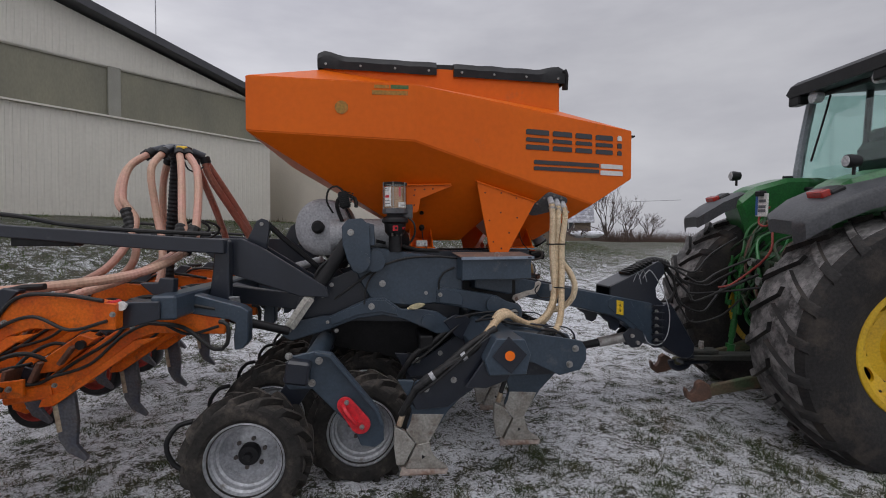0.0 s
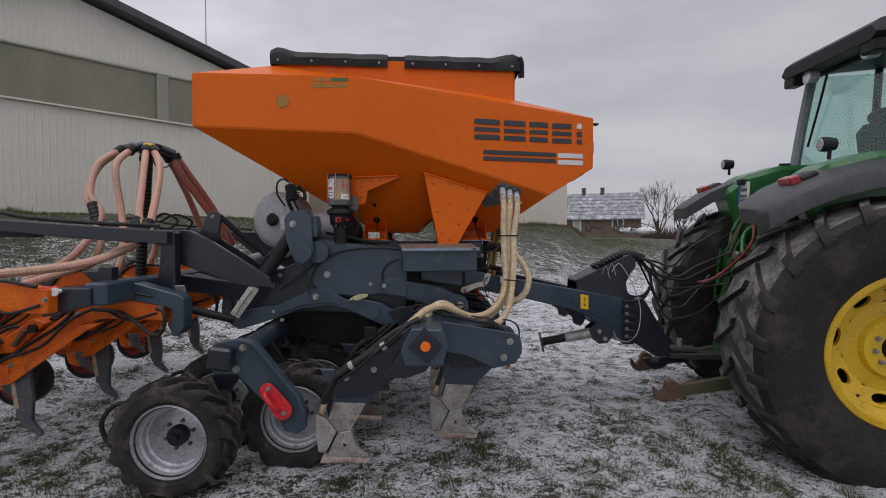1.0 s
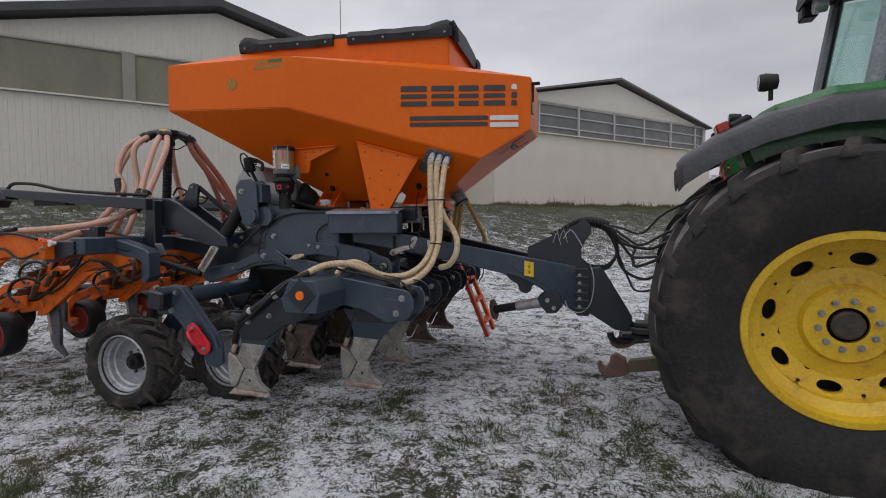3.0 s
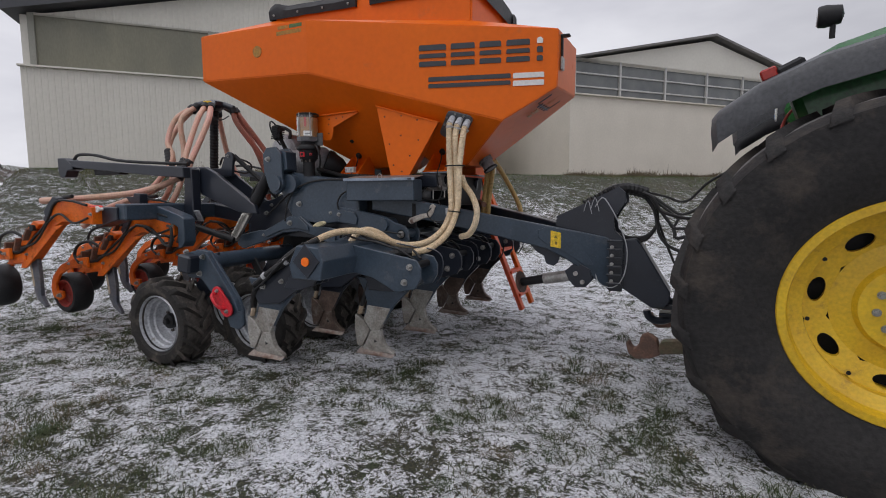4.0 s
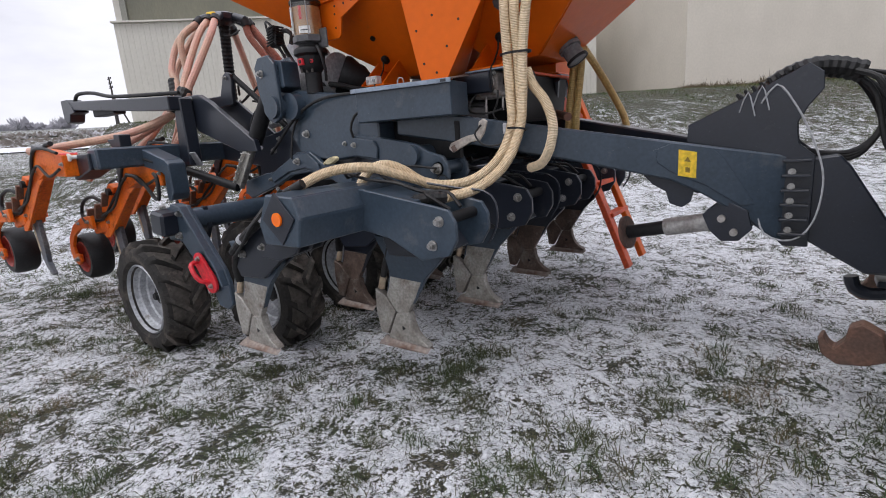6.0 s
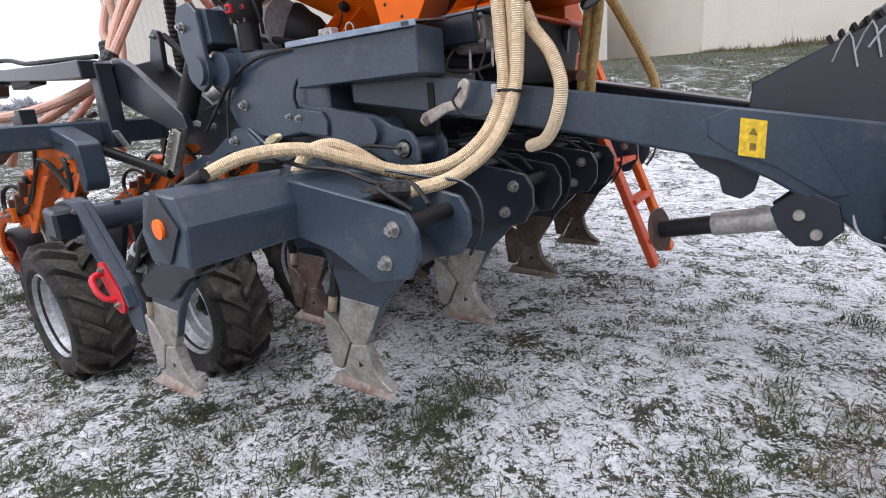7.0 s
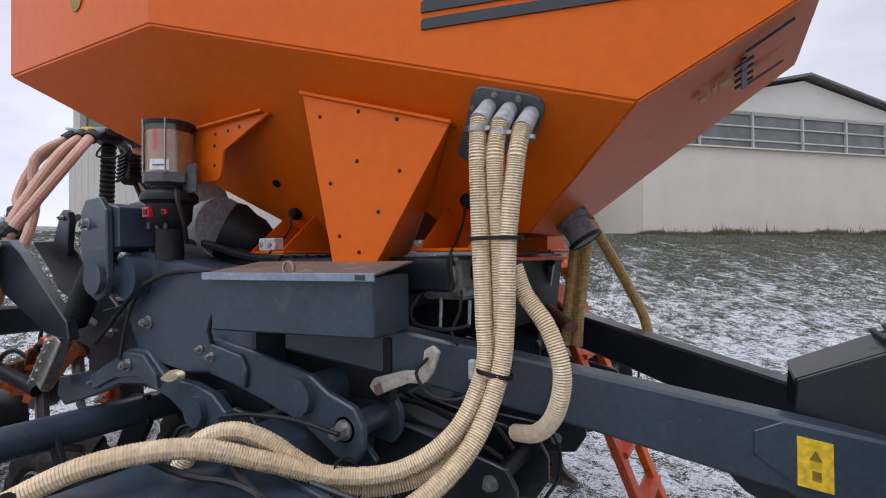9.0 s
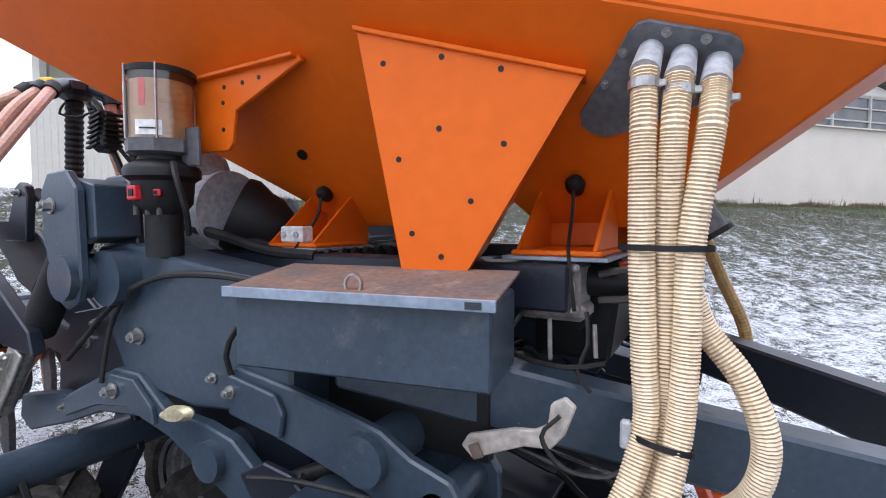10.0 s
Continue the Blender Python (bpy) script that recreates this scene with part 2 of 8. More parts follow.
M_SEAT = mat("dark_green_seat_fabric", (0.022, 0.050, 0.036), (0.018, 0.036, 0.028), rough=0.8, scale=12)


def glass_material(name, tint, rough=0.02):
    m = bpy.data.materials.new(name)
    m.use_nodes = True
    t, n = m.node_tree, m.node_tree.nodes
    n.clear()
    out = n.new("ShaderNodeOutputMaterial")
    tr = n.new("ShaderNodeBsdfTransparent")
    tr.inputs["Color"].default_value = (*tint, 1)
    gl = n.new("ShaderNodeBsdfGlossy")
    gl.inputs["Roughness"].default_value = rough
    mx = n.new("ShaderNodeMixShader")
    mx.inputs["Fac"].default_value = 0.07
    t.links.new(tr.outputs["BSDF"], mx.inputs[1])
    t.links.new(gl.outputs["BSDF"], mx.inputs[2])
    t.links.new(mx.outputs["Shader"], out.inputs["Surface"])
    return m


M_GLASS = glass_material("tinted_cab_glass", (0.80, 0.90, 0.875))
M_CLEAR = glass_material("clear_reservoir_plastic", (0.93, 0.90, 0.86), 0.1)


# ---- mesh tools ----
def bm_new():
    return bmesh.new()


def part(name, bm, material, parent=None, label="", m=None, smooth=False, mats=()):
    """Links a bmesh as one mesh object under a thing or a part."""
    bmesh.ops.recalc_face_normals(bm, faces=bm.faces[:])
    me = bpy.data.meshes.new(name)
    bm.to_mesh(me)
    bm.free()
    me.materials.append(material)
    for extra in mats:
        me.materials.append(extra)
    if smooth:
        me.polygons.foreach_set("use_smooth", [True] * len(me.polygons))
        me.set_sharp_from_angle(angle=radians(38))
    ob = new(name, me)
    if parent is not None:
        ob.parent = parent
    if m is not None:
        ob.matrix_basis = m
    return tagged(ob, label)


def thing(name, m, label, category, group="", kind=""):
    ob = new(name)
    ob.empty_display_size = 0.2
    ob.matrix_basis = m
    return tagged(ob, label, category, group, kind)


def soften(bm, geom_faces, width, segs=1):
    edges = {e for fc in geom_faces for e in fc.edges if len(e.link_faces) == 2 and e.calc_face_angle(0) > 0.35}
    if edges and width:
        bmesh.ops.bevel(bm, geom=list(edges), offset=width, segments=segs, affect="EDGES", clamp_overlap=True)


def box(bm, c, s, rot=None, bev=0.004):
    m = Matrix.Translation(c) @ (rot.to_4x4() if rot else Matrix.Identity(4)) @ Matrix.Diagonal((*s, 1))
    r = bmesh.ops.create_cube(bm, size=1.0, matrix=m)
    soften(bm, {fc for v in r["verts"] for fc in v.link_faces}, bev)


def prism(bm, pts, y0, y1, bev=0.003, o=(0, 0, 0), d=(1, 0, 0)):
    """A plate: a profile of (along, up) points, thick from y0 to y1 across."""
    d = Vector(d).normalized()
    q = Vector((-d.y, d.x, 0))
    o = Vector(o)
    a = [bm.verts.new(o + d * s + q * y0 + Vector((0, 0, z))) for s, z in pts]
    b = [bm.verts.new(o + d * s + q * y1 + Vector((0, 0, z))) for s, z in pts]
    fs = [bm.faces.new(a), bm.faces.new(b[::-1])]
    n = len(pts)
    for i in range(n):
        fs.append(bm.faces.new((a[i], b[i], b[(i + 1) % n], a[(i + 1) % n])))
    bmesh.ops.recalc_face_normals(bm, faces=fs)
    soften(bm, fs, bev)


def axes(p0, p1):
    z = (Vector(p1) - Vector(p0))
    length = z.length
    return Matrix.Translation(p0) @ z.to_track_quat("Z", "Y").to_matrix().to_4x4(), length


def cyl(bm, p0, p1, r, seg=16, r2=None, bev=0.0, turn=0.0):
    m, length = axes(p0, p1)
    res = bmesh.ops.create_cone(bm, cap_ends=True, segments=seg, radius1=r, radius2=r if r2 is None else r2, depth=length,
                                matrix=m @ Matrix.Translation((0, 0, length / 2)) @ Matrix.Rotation(turn, 4, "Z"))
    if bev:
        soften(bm, {fc for v in res["verts"] for fc in v.link_faces if len(fc.verts) > 4 for fc in [fc]}, bev)


def lathe(bm, prof, m=None, seg=32, closed=False):
    """Turns (radius, along) points round the local z axis."""
    m = m or Matrix.Identity(4)
    rings = []
    for r, h in prof:
        rings.append([bm.verts.new(m @ Vector((r * math.cos(2 * math.pi * k / seg), r * math.sin(2 * math.pi * k / seg), h))) for k in range(seg)])
    n = len(rings)
    for i in range(n if closed else n - 1):
        a, b = rings[i], rings[(i + 1) % n]
        for k in range(seg):
            bm.faces.new((a[k], a[(k + 1) % seg], b[(k + 1) % seg], b[k]))
    if not closed:
        for ring in (rings[0], rings[-1]):
            if prof[rings.index(ring)][0] > 1e-4:
                bm.faces.new(ring)


def smooth_path(pts, step):
    pts = [Vector(p) for p in pts]
    ext = [pts[0] * 2 - pts[1]] + pts + [pts[-1] * 2 - pts[-2]]
    out = []
    for i in range(1, len(ext) - 2):
        p0, p1, p2, p3 = ext[i - 1:i + 3]
        n = max(2, int((p2 - p1).length / step))
        for k in range(n):
            u = k / n
            out.append(0.5 * ((2 * p1) + (p2 - p0) * u + (2 * p0 - 5 * p1 + 4 * p2 - p3) * u * u + (3 * p1 - p0 - 3 * p2 + p3) * u ** 3))
    out.append(pts[-1])
    return out


def tube(bm, pts, r, seg=10, step=0.03, ribs=0.0, pitch=0.012, taper=1.0):
    """A hose or rod along a smooth line; ribs: how far its rings stand out."""
    path = smooth_path(pts, pitch / 2 if ribs else step)
    up = Vector((0.13, 0.21, 0.97))
    rings = []
    for i, p in enumerate(path):
        t = (path[min(i + 1, len(path) - 1)] - path[max(i - 1, 0)]).normalized()
        u = t.cross(up)
        u = u.normalized() if u.length > 1e-3 else t.orthogonal().normalized()
        w = t.cross(u)
        up = w if w.dot(up) > 0 else -w
        w = up
        u = w.cross(t)
        rr = r * (1 + (taper - 1) * i / len(path)) + (ribs if i % 2 else 0.0)
        rings.append([bm.verts.new(p + (u * math.cos(2 * math.pi * k / seg) + w * math.sin(2 * math.pi * k / seg)) * rr) for k in range(seg)])
    for a, b in zip(rings, rings[1:]):
        for k in range(seg):
            bm.faces.new((a[k], a[(k + 1) % seg], b[(k + 1) % seg], b[k]))
    bm.faces.new(rings[0])
    bm.faces.new(rings[-1][::-1])


def hose(name, pts, r, material, parent, label="", ribs=0.0, seg=10, pitch=0.012, step=0.03, groove=None):
    bm = bm_new()
    tube(bm, pts, r, seg, step, ribs, pitch)
    # groove colours every second band of faces, one slope of each rib
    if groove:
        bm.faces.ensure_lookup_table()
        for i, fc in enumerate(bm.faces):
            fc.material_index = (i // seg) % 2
    return part(name, bm, material, parent, label, smooth=not ribs, mats=(groove,) if groove else ())


BOLT = {}


def bolt(p, out, parent, r=0.014, h=0.012, material=None):
    """A hexagon head with its washer, standing out from p along out."""
    r, h = r * 0.8, h * 0.95
    key = (r, h)
    if key not in BOLT:
        bm = bm_new()
        cyl(bm, (0, 0, 0), (0, 0, h * 0.25), r * 1.4, 16)
        cyl(bm, (0, 0, h * 0.25), (0, 0, h * 1.25), r, 6, bev=0.0)
        cyl(bm, (0, 0, h * 1.25), (0, 0, h * 1.7), r * 0.55, 8)
        me = bpy.data.meshes.new("bolt")
        bm.to_mesh(me)
        bm.free()
        me.materials.append(M_ZINC)
        BOLT[key] = me
    ob = new("bolt", BOLT[key])
    ob.parent = parent
    ob.matrix_basis = axes(p, Vector(p) + Vector(out))[0]
    return ob


# ---- wheels ----
def tyre_mesh(bm, R, W, rim_r, lug_n, lug_h, lug_w, seg=64, sweep=0.34, rim_w=None):
    """A lugged farm tyre round the local z axis, its middle plane at z = 0."""
    h = W / 2
    rw = (rim_w or W * 0.72) / 2
    rc = R - lug_h
    prof = [(rim_r, -rw), (rim_r + 0.02, -rw - 0.01), (rim_r + (rc - rim_r) * 0.35, -h * 0.97), (rim_r + (rc - rim_r) * 0.62, -h), (rc - 0.05 * R, -h * 0.955), (rc - 0.012 * R, -h * 0.80),
            (rc, -h * 0.4), (rc + 0.003, 0), (rc, h * 0.4), (rc - 0.012 * R, h * 0.80), (rc - 0.05 * R, h * 0.955), (rim_r + (rc - rim_r) * 0.62, h), (rim_r + (rc - rim_r) * 0.35, h * 0.97), (rim_r + 0.02, rw + 0.01), (rim_r, rw)]
    lathe(bm, prof, seg=seg, closed=True)
    for i, fc in enumerate(bm.faces):
        fc.material_index = 1 if 5 <= i // seg <= 8 else 0
    crown = lambda q: rc - 0.012 * R * (q / 0.8) ** 2 if q < 0.8 else rc - 0.012 * R - (q - 0.8) / 0.2 * 0.05 * R
    for side in (-1, 1):
        for k in range(lug_n):
            a0 = 2 * math.pi * (k + (0.5 if side > 0 else 0)) / lug_n
            prev = None
            steps = (-0.04, 0.25, 0.5, 0.75, 0.93, 1.0)
            for u in steps:
                ang = a0 + sweep * max(u, 0) ** 0.85 * (2 * math.pi / lug_n) * 2.2
                zz = side * u * h * 1.0
                rr = crown(abs(u))
                lw = lug_w * (1.15 if u > 0.8 else 1.0)
                top = R - 0.010 * R * u * u if u < 0.9 else rr + lug_h * (0.62 if u < 0.98 else 0.12)
                row = []
                for off, rad in ((-lw * 0.62, rr - 0.006), (-lw * 0.42, top), (lw * 0.42, top), (lw * 0.62, rr - 0.006)):
                    q = ang + off / R
                    row.append(bm.verts.new((rad * math.cos(q), rad * math.sin(q), zz)))
                if prev:
                    for j in range(3):
                        fc = bm.faces.new((prev[j], prev[j + 1], row[j + 1], row[j]))
                        fc.material_index = 1 if j == 1 and u < 0.8 else 0
                else:
                    bm.faces.new(row)
                prev = row
            bm.faces.new(prev[::-1])



# ---- the ground ----
def smoothstep(a, b, v):
    u = min(1.0, max(0.0, (v - a) / (b - a)))
    return u * u * (3 - 2 * u)


def ground_z(x, y):
    """Height of the field: level round the machines, rising to the barns, a little lower under the tractor."""
    u = -0.719 * x + 0.695 * y
    az = math.degrees(math.atan2(x, y)) if y > 0 or x < 0 else 90.0
    high = 2.1 - 0.85 * smoothstep(16.2, 18.8, az) - 0.25 * smoothstep(22.5, 27, az)
    z = high * smoothstep(4.5, 15.5, u)
    z += -0.13 * smoothstep(2.0, 4.2, x) * smoothstep(4.6, 2.6, y) * smoothstep(9.0, 5.0, x)
    d = math.hypot(x, y)
    z -= 1.2 * smoothstep(110, 400, d) * (1 if x > -25 else 0)
    # past the corner of the first barn the field climbs slowly to a track, a bank and a far hill
    left = smoothstep(-58, -64, az) if x < 0 and y > 0 else (smoothstep(-150, -110, math.degrees(math.atan2(x, y))) if x < 0 else 0.0)
    if left > 0:
        hill = float(np.interp(d, (0, 6, 42, 48, 53, 58, 110, 200, 900), (0, 0, 1.93, 2.45, 2.6, 3.9, 6.6, 11.8, 40)))
        z = z * (1 - left) + hill * left
    return z


def ground_material():
    m = bpy.data.materials.new("frosted_grass")
    m.use_nodes = True
    t, n = m.node_tree, m.node_tree.nodes
    p = n["Principled BSDF"]
    tc = n.new("ShaderNodeTexCoord")

    def noise_tex(scale, detail, rough, dist=0.0):
        q = n.new("ShaderNodeTexNoise")
        q.inputs["Scale"].default_value, q.inputs["Detail"].default_value = scale, detail
        q.inputs["Roughness"].default_value, q.inputs["Distortion"].default_value = rough, dist
        t.links.new(tc.outputs["Object"], q.inputs["Vector"])
        return q.outputs["Fac"]

    def rng(v, a, b, c=0.0, d=1.0):
        q = n.new("ShaderNodeMapRange")
        for k, val in (("From Min", a), ("From Max", b), ("To Min", c), ("To Max", d)):
            q.inputs[k].default_value = val
        t.links.new(v, q.inputs["Value"])
        return q.outputs["Result"]

    def op(kind, a, b):
        q = n.new("ShaderNodeMath")
        q.operation = kind
        for i, v in enumerate((a, b)):
            if isinstance(v, float):
                q.inputs[i].default_value = v
            else:
                t.links.new(v, q.inputs[i])
        return q.outputs["Value"]

    def mix(f, a, b):
        q = n.new("ShaderNodeMixRGB")
        t.links.new(f, q.inputs["Fac"])
        for i, v in (("Color1", a), ("Color2", b)):
            if isinstance(v, tuple):
                q.inputs[i].default_value = (*v, 1)
            else:
                t.links.new(v, q.inputs[i])
        return q.outputs["Color"]

    grass = mix(rng(noise_tex(9, 4, 0.6), 0.35, 0.65), (0.044, 0.070, 0.020), (0.088, 0.078, 0.042))
    grass = mix(rng(noise_tex(0.9, 3, 0.5), 0.45, 0.7), grass, (0.120, 0.098, 0.066))
    # near-black specks put the shade between blades into the grass colour
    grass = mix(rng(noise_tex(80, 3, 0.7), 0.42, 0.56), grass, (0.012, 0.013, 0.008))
    grass = mix(rng(noise_tex(170, 2, 0.6, 0.6), 0.60, 0.70), grass, (0.16, 0.17, 0.09))
    patches = noise_tex(1.5, 4, 0.6)
    clumps = noise_tex(6.0, 3, 0.55, 0.4)
    flakes = noise_tex(24, 3, 0.55, 1.1)
    bits = noise_tex(75, 3, 0.65, 0.8)
    snow = op("ADD", op("MULTIPLY", clumps, 0.58), op("MULTIPLY", flakes, 0.80))
    snow = op("ADD", snow, op("MULTIPLY", bits, 0.50))
    snow = op("ADD", snow, op("MULTIPLY", patches, 0.46))
    # dark blades and shaded gaps, put into the colour, wind between the snow flecks
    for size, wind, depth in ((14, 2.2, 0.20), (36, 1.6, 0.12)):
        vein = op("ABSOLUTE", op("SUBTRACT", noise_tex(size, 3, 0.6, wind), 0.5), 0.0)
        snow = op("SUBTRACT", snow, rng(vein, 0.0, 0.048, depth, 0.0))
    # less snow lies on the rough bank below the barns
    ds = n.new("ShaderNodeVectorMath")
    ds.operation = "DOT_PRODUCT"
    ds.inputs[1].default_value = (-0.719, 0.695, 0.0)
    t.links.new(tc.outputs["Object"], ds.inputs[0])
    snow = op("SUBTRACT", snow, rng(ds.outputs["Value"], 5.0, 14.5, 0.0, 0.30))
    snow = op("ADD", snow, rng(ds.outputs["Value"], 17.0, 24.0, 0.0, 0.08))
    # snow cover is thinner on the near field than round the machines
    dy = n.new("ShaderNodeSeparateXYZ")
    t.links.new(tc.outputs["Object"], dy.inputs["Vector"])
    snow = op("ADD", snow, rng(dy.outputs["Y"], 0.8, 4.2, -0.046, 0.034))
    snow = op("SUBTRACT", snow, rng(dy.outputs["Y"], 9.0, 22.0, 0.0, 0.05))
    # the field beyond the rear of the drill is greener
    snow = op("SUBTRACT", snow, rng(dy.outputs["X"], -8.0, -2.8, 0.030, 0.0))
    snow = op("ADD", snow, rng(dy.outputs["X"], -15.0, -8.0, 0.13, 0.0))
    fac = rng(snow, 1.054, 1.078)
    tone = rng(noise_tex(48, 4, 0.75), 0.34, 0.54)
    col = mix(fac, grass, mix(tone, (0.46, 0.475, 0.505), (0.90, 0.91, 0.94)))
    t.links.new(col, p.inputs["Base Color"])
    p.inputs["Roughness"].default_value = 0.75
    bp = n.new("ShaderNodeBump")
    bp.inputs["Strength"].default_value, bp.inputs["Distance"].default_value = 0.9, 0.035
    t.links.new(op("ADD", snow, op("MULTIPLY", noise_tex(90, 3, 0.7), 0.25)), bp.inputs["Height"])
    t.links.new(bp.outputs["Normal"], p.inputs["Normal"])
    return m


M_GROUND = ground_material()


def axis_steps(lo, hi, a, b, step):
    """Fine steps from a to b, growing outwards to lo and hi."""
    out = list(np.arange(a, b, step))
    for end, sign, start in ((lo, -1, a), (hi, 1, b)):
        s, v, side = step, start, []
        while (v - end) * sign < 0:
            side.append(v)
            s *= 1.085
            v += sign * s
        side.append(end)
        out = (side[:0:-1] + out) if sign < 0 else (out + side)
    return sorted(set(round(float(v), 4) for v in out))


def build_ground():
    xs = axis_steps(-900, 900, -4.5, 5.5, 0.05)
    ys = axis_steps(-300, 1200, -0.6, 8.0, 0.05)
    verts, faces = [], []
    for y in ys:
        for x in xs:
            z = ground_z(x, y)
            if -6 < x < 7 and -2 < y < 11:
                z += 0.020 * (noise.noise((x * 5, y * 5, 1.0)) + 0.7 * noise.noise((x * 14, y * 14, 4.0))) + 0.02 * noise.noise((x * 1.1, y * 1.1, 7.0))
            elif abs(x) < 120 and abs(y) < 120:
                z += 0.06 * noise.noise((x * 0.6, y * 0.6, 2.0))
            verts.append((x, y, z))
    w = len(xs)
    for j in range(len(ys) - 1):
        for i in range(w - 1):
            k = j * w + i
            faces.append((k, k + 1, k + w + 1, k + w))
    me = bpy.data.meshes.new("ground")
    me.from_pydata(verts, [], faces)
    me.materials.append(M_GROUND)
    me.polygons.foreach_set("use_smooth", [True] * len(me.polygons))
    tagged(new("ground", me), "rough grass field with a thin broken cover of snow", "ground", kind="structure")


build_ground()

# ---- the barns ----
M_SHEET = mat("cream_profiled_sheet", (0.60, 0.575, 0.505), (0.56, 0.535, 0.47), rough=0.5, scale=0.5, grain=8, fine=0.04, bump=0.02, dirt=(0.40, 0.36, 0.30), dirt_amount=0.02, dirt_scale=0.8)
M_SHEET_W = mat("pale_plastered_wall", (0.63, 0.58, 0.495), (0.58, 0.535, 0.455), rough=0.8, scale=0.6, grain=12, fine=0.04, bump=0.05)
M_ROOFEDGE = mat("dark_roof_sheet", (0.035, 0.036, 0.042), (0.050, 0.050, 0.056), rough=0.5, scale=2, fine=0.1)
M_ROOFGREY = mat("grey_fibre_roof_edge", (0.17, 0.16, 0.15), (0.13, 0.125, 0.12), rough=0.7, scale=2, fine=0.1)
M_POLY = mat("weathered_translucent_panel", (0.205, 0.195, 0.135), (0.155, 0.150, 0.108), rough=0.35, scale=0.9, grain=20, fine=0.08, bump=0.02, stretch=(1, 1, 0.35))
M_POLY2 = mat("smoky_window_panel", (0.15, 0.155, 0.150), (0.105, 0.112, 0.112), rough=0.25, scale=1.1, fine=0.06, bump=0.01)
M_POST = mat("grey_post_paint", (0.27, 0.265, 0.225), (0.235, 0.23, 0.195), rough=0.6, scale=2)
M_RAIL = mat("pale_rail_paint", (0.46, 0.45, 0.43), (0.40, 0.39, 0.37), rough=0.6, scale=2)
DEG = 46.0


def corrugated(bm, x0, x1, z0, top, y):
    """One ribbed sheet: a rib every 0.2 m, standing 15 mm out."""
    prev = None
    n = int((x1 - x0) / 0.2)
    for i in range(n):
        for dx, dy in ((0.0, 0.004), (0.12, 0.004), (0.135, 0.018), (0.185, 0.018)):
            x = x0 + i * 0.2 + dx
            row = (bm.verts.new((x, y - dy, z0)), bm.verts.new((x, y - dy, top(x))))
            if prev:
                bm.faces.new((prev[0], row[0], row[1], prev[1]))
            prev = row


def barn(name, s0, s1, base, wall_top, band_top, eave, apex, dist, deep, ribs, posts, post_w, rails, label, wall_mat, pane_mat, post_mat, roof_mat, thick):
    """A long barn whose gable faces the machines: local x along the gable, y into the depth, z up."""
    a = radians(DEG)
    o = Vector((math.cos(a) * s0 - math.sin(a) * dist, math.sin(a) * s0 + math.cos(a) * dist, 0))
    b = thing(name, Matrix.Translation(o) @ Matrix.Rotation(a, 4, "Z"), label, "barn", "barns behind the machines")
    w = s1 - s0
    mid = w / 2
    bm = bm_new()
    box(bm, (mid, 0.15, (base - 1 + wall_top) / 2), (w, 0.3, wall_top - base + 1), bev=0)
    if ribs:
        corrugated(bm, 0.0, w, base - 1, lambda x: wall_top, 0.0)
    box(bm, (mid, -0.06, wall_top + 0.03), (w + 0.1, 0.2, 0.06), bev=0)
    part("lower_wall", bm, wall_mat, b)
    bm = bm_new()
    inset = 0.35
    prism(bm, [(inset, band_top), (w - inset, band_top), (w - inset, eave), (mid, apex - 0.15), (inset, eave)], 0.25, 0.5, bev=0)
    if ribs:
        corrugated(bm, inset, w - inset, band_top, lambda x: max(band_top + 0.02, eave + (apex - eave) * (1 - abs(x - mid) / mid) - 0.1), 0.25)
    part("gable_wall", bm, M_SHEET, b)
    edges = [inset] + list(posts) + [w - inset]
    win = part("window_band", _frame_strip(edges, wall_top, band_top, post_w), post_mat, b)
    for p, q in zip(edges, edges[1:]):
        bm = bm_new()
        box(bm, ((p + q) / 2, 0.33, (wall_top + band_top) / 2), (q - p - 0.1, 0.04, band_top - wall_top - 0.04), bev=0)
        part("pane", bm, pane_mat, win)
    for z in rails:
        bm = bm_new()
        box(bm, (mid, 0.27, z), (w - 2 * inset, 0.08, 0.07), bev=0.01)
        part("rail", bm, M_RAIL, win)
    for sx in (0, 1):
        bm = bm_new()
        x0 = 0.15 if sx == 0 else w - 0.15
        box(bm, (x0, deep / 2 + 0.3, (base - 1 + eave) / 2), (0.28, deep, eave - base + 1), bev=0)
        part("side_wall", bm, wall_mat, b)
    bm = bm_new()
    over = 0.32 if ribs else 0.06
    for sgn in (-1, 1):
        xe = mid + sgn * (mid + over)
        ze = eave - over * (apex - eave) / mid
        pts = [(mid, apex), (xe, ze), (xe, ze + thick), (mid, apex + thick + 0.02)]
        prism(bm, pts if sgn > 0 else pts[::-1], -0.35 if ribs else -0.12, deep + 0.4, bev=0)
    part("roof", bm, roof_mat, b)
    return b


def _frame_strip(edges, z0, z1, post_w):
    bm = bm_new()
    for x in edges:
        box(bm, (x, 0.28, (z0 + z1) / 2), (post_w if edges[0] < x < edges[-1] else 0.2, 0.16, z1 - z0), bev=0.01)
    box(bm, ((edges[0] + edges[-1]) / 2, 0.40, (z0 + z1) / 2), (edges[-1] - edges[0], 0.05, z1 - z0), bev=0)
    return bm


barn("barn", -5.08, 13.92, 2.0, 5.97, 7.92, 7.85, 10.12, 20.8, 34.0, True, (6.35, 12.6), 0.42, (), "cream sheet-metal barn with a grey translucent window band and dark roof", M_SHEET, M_POLY, M_POST, M_ROOFEDGE, 0.28)
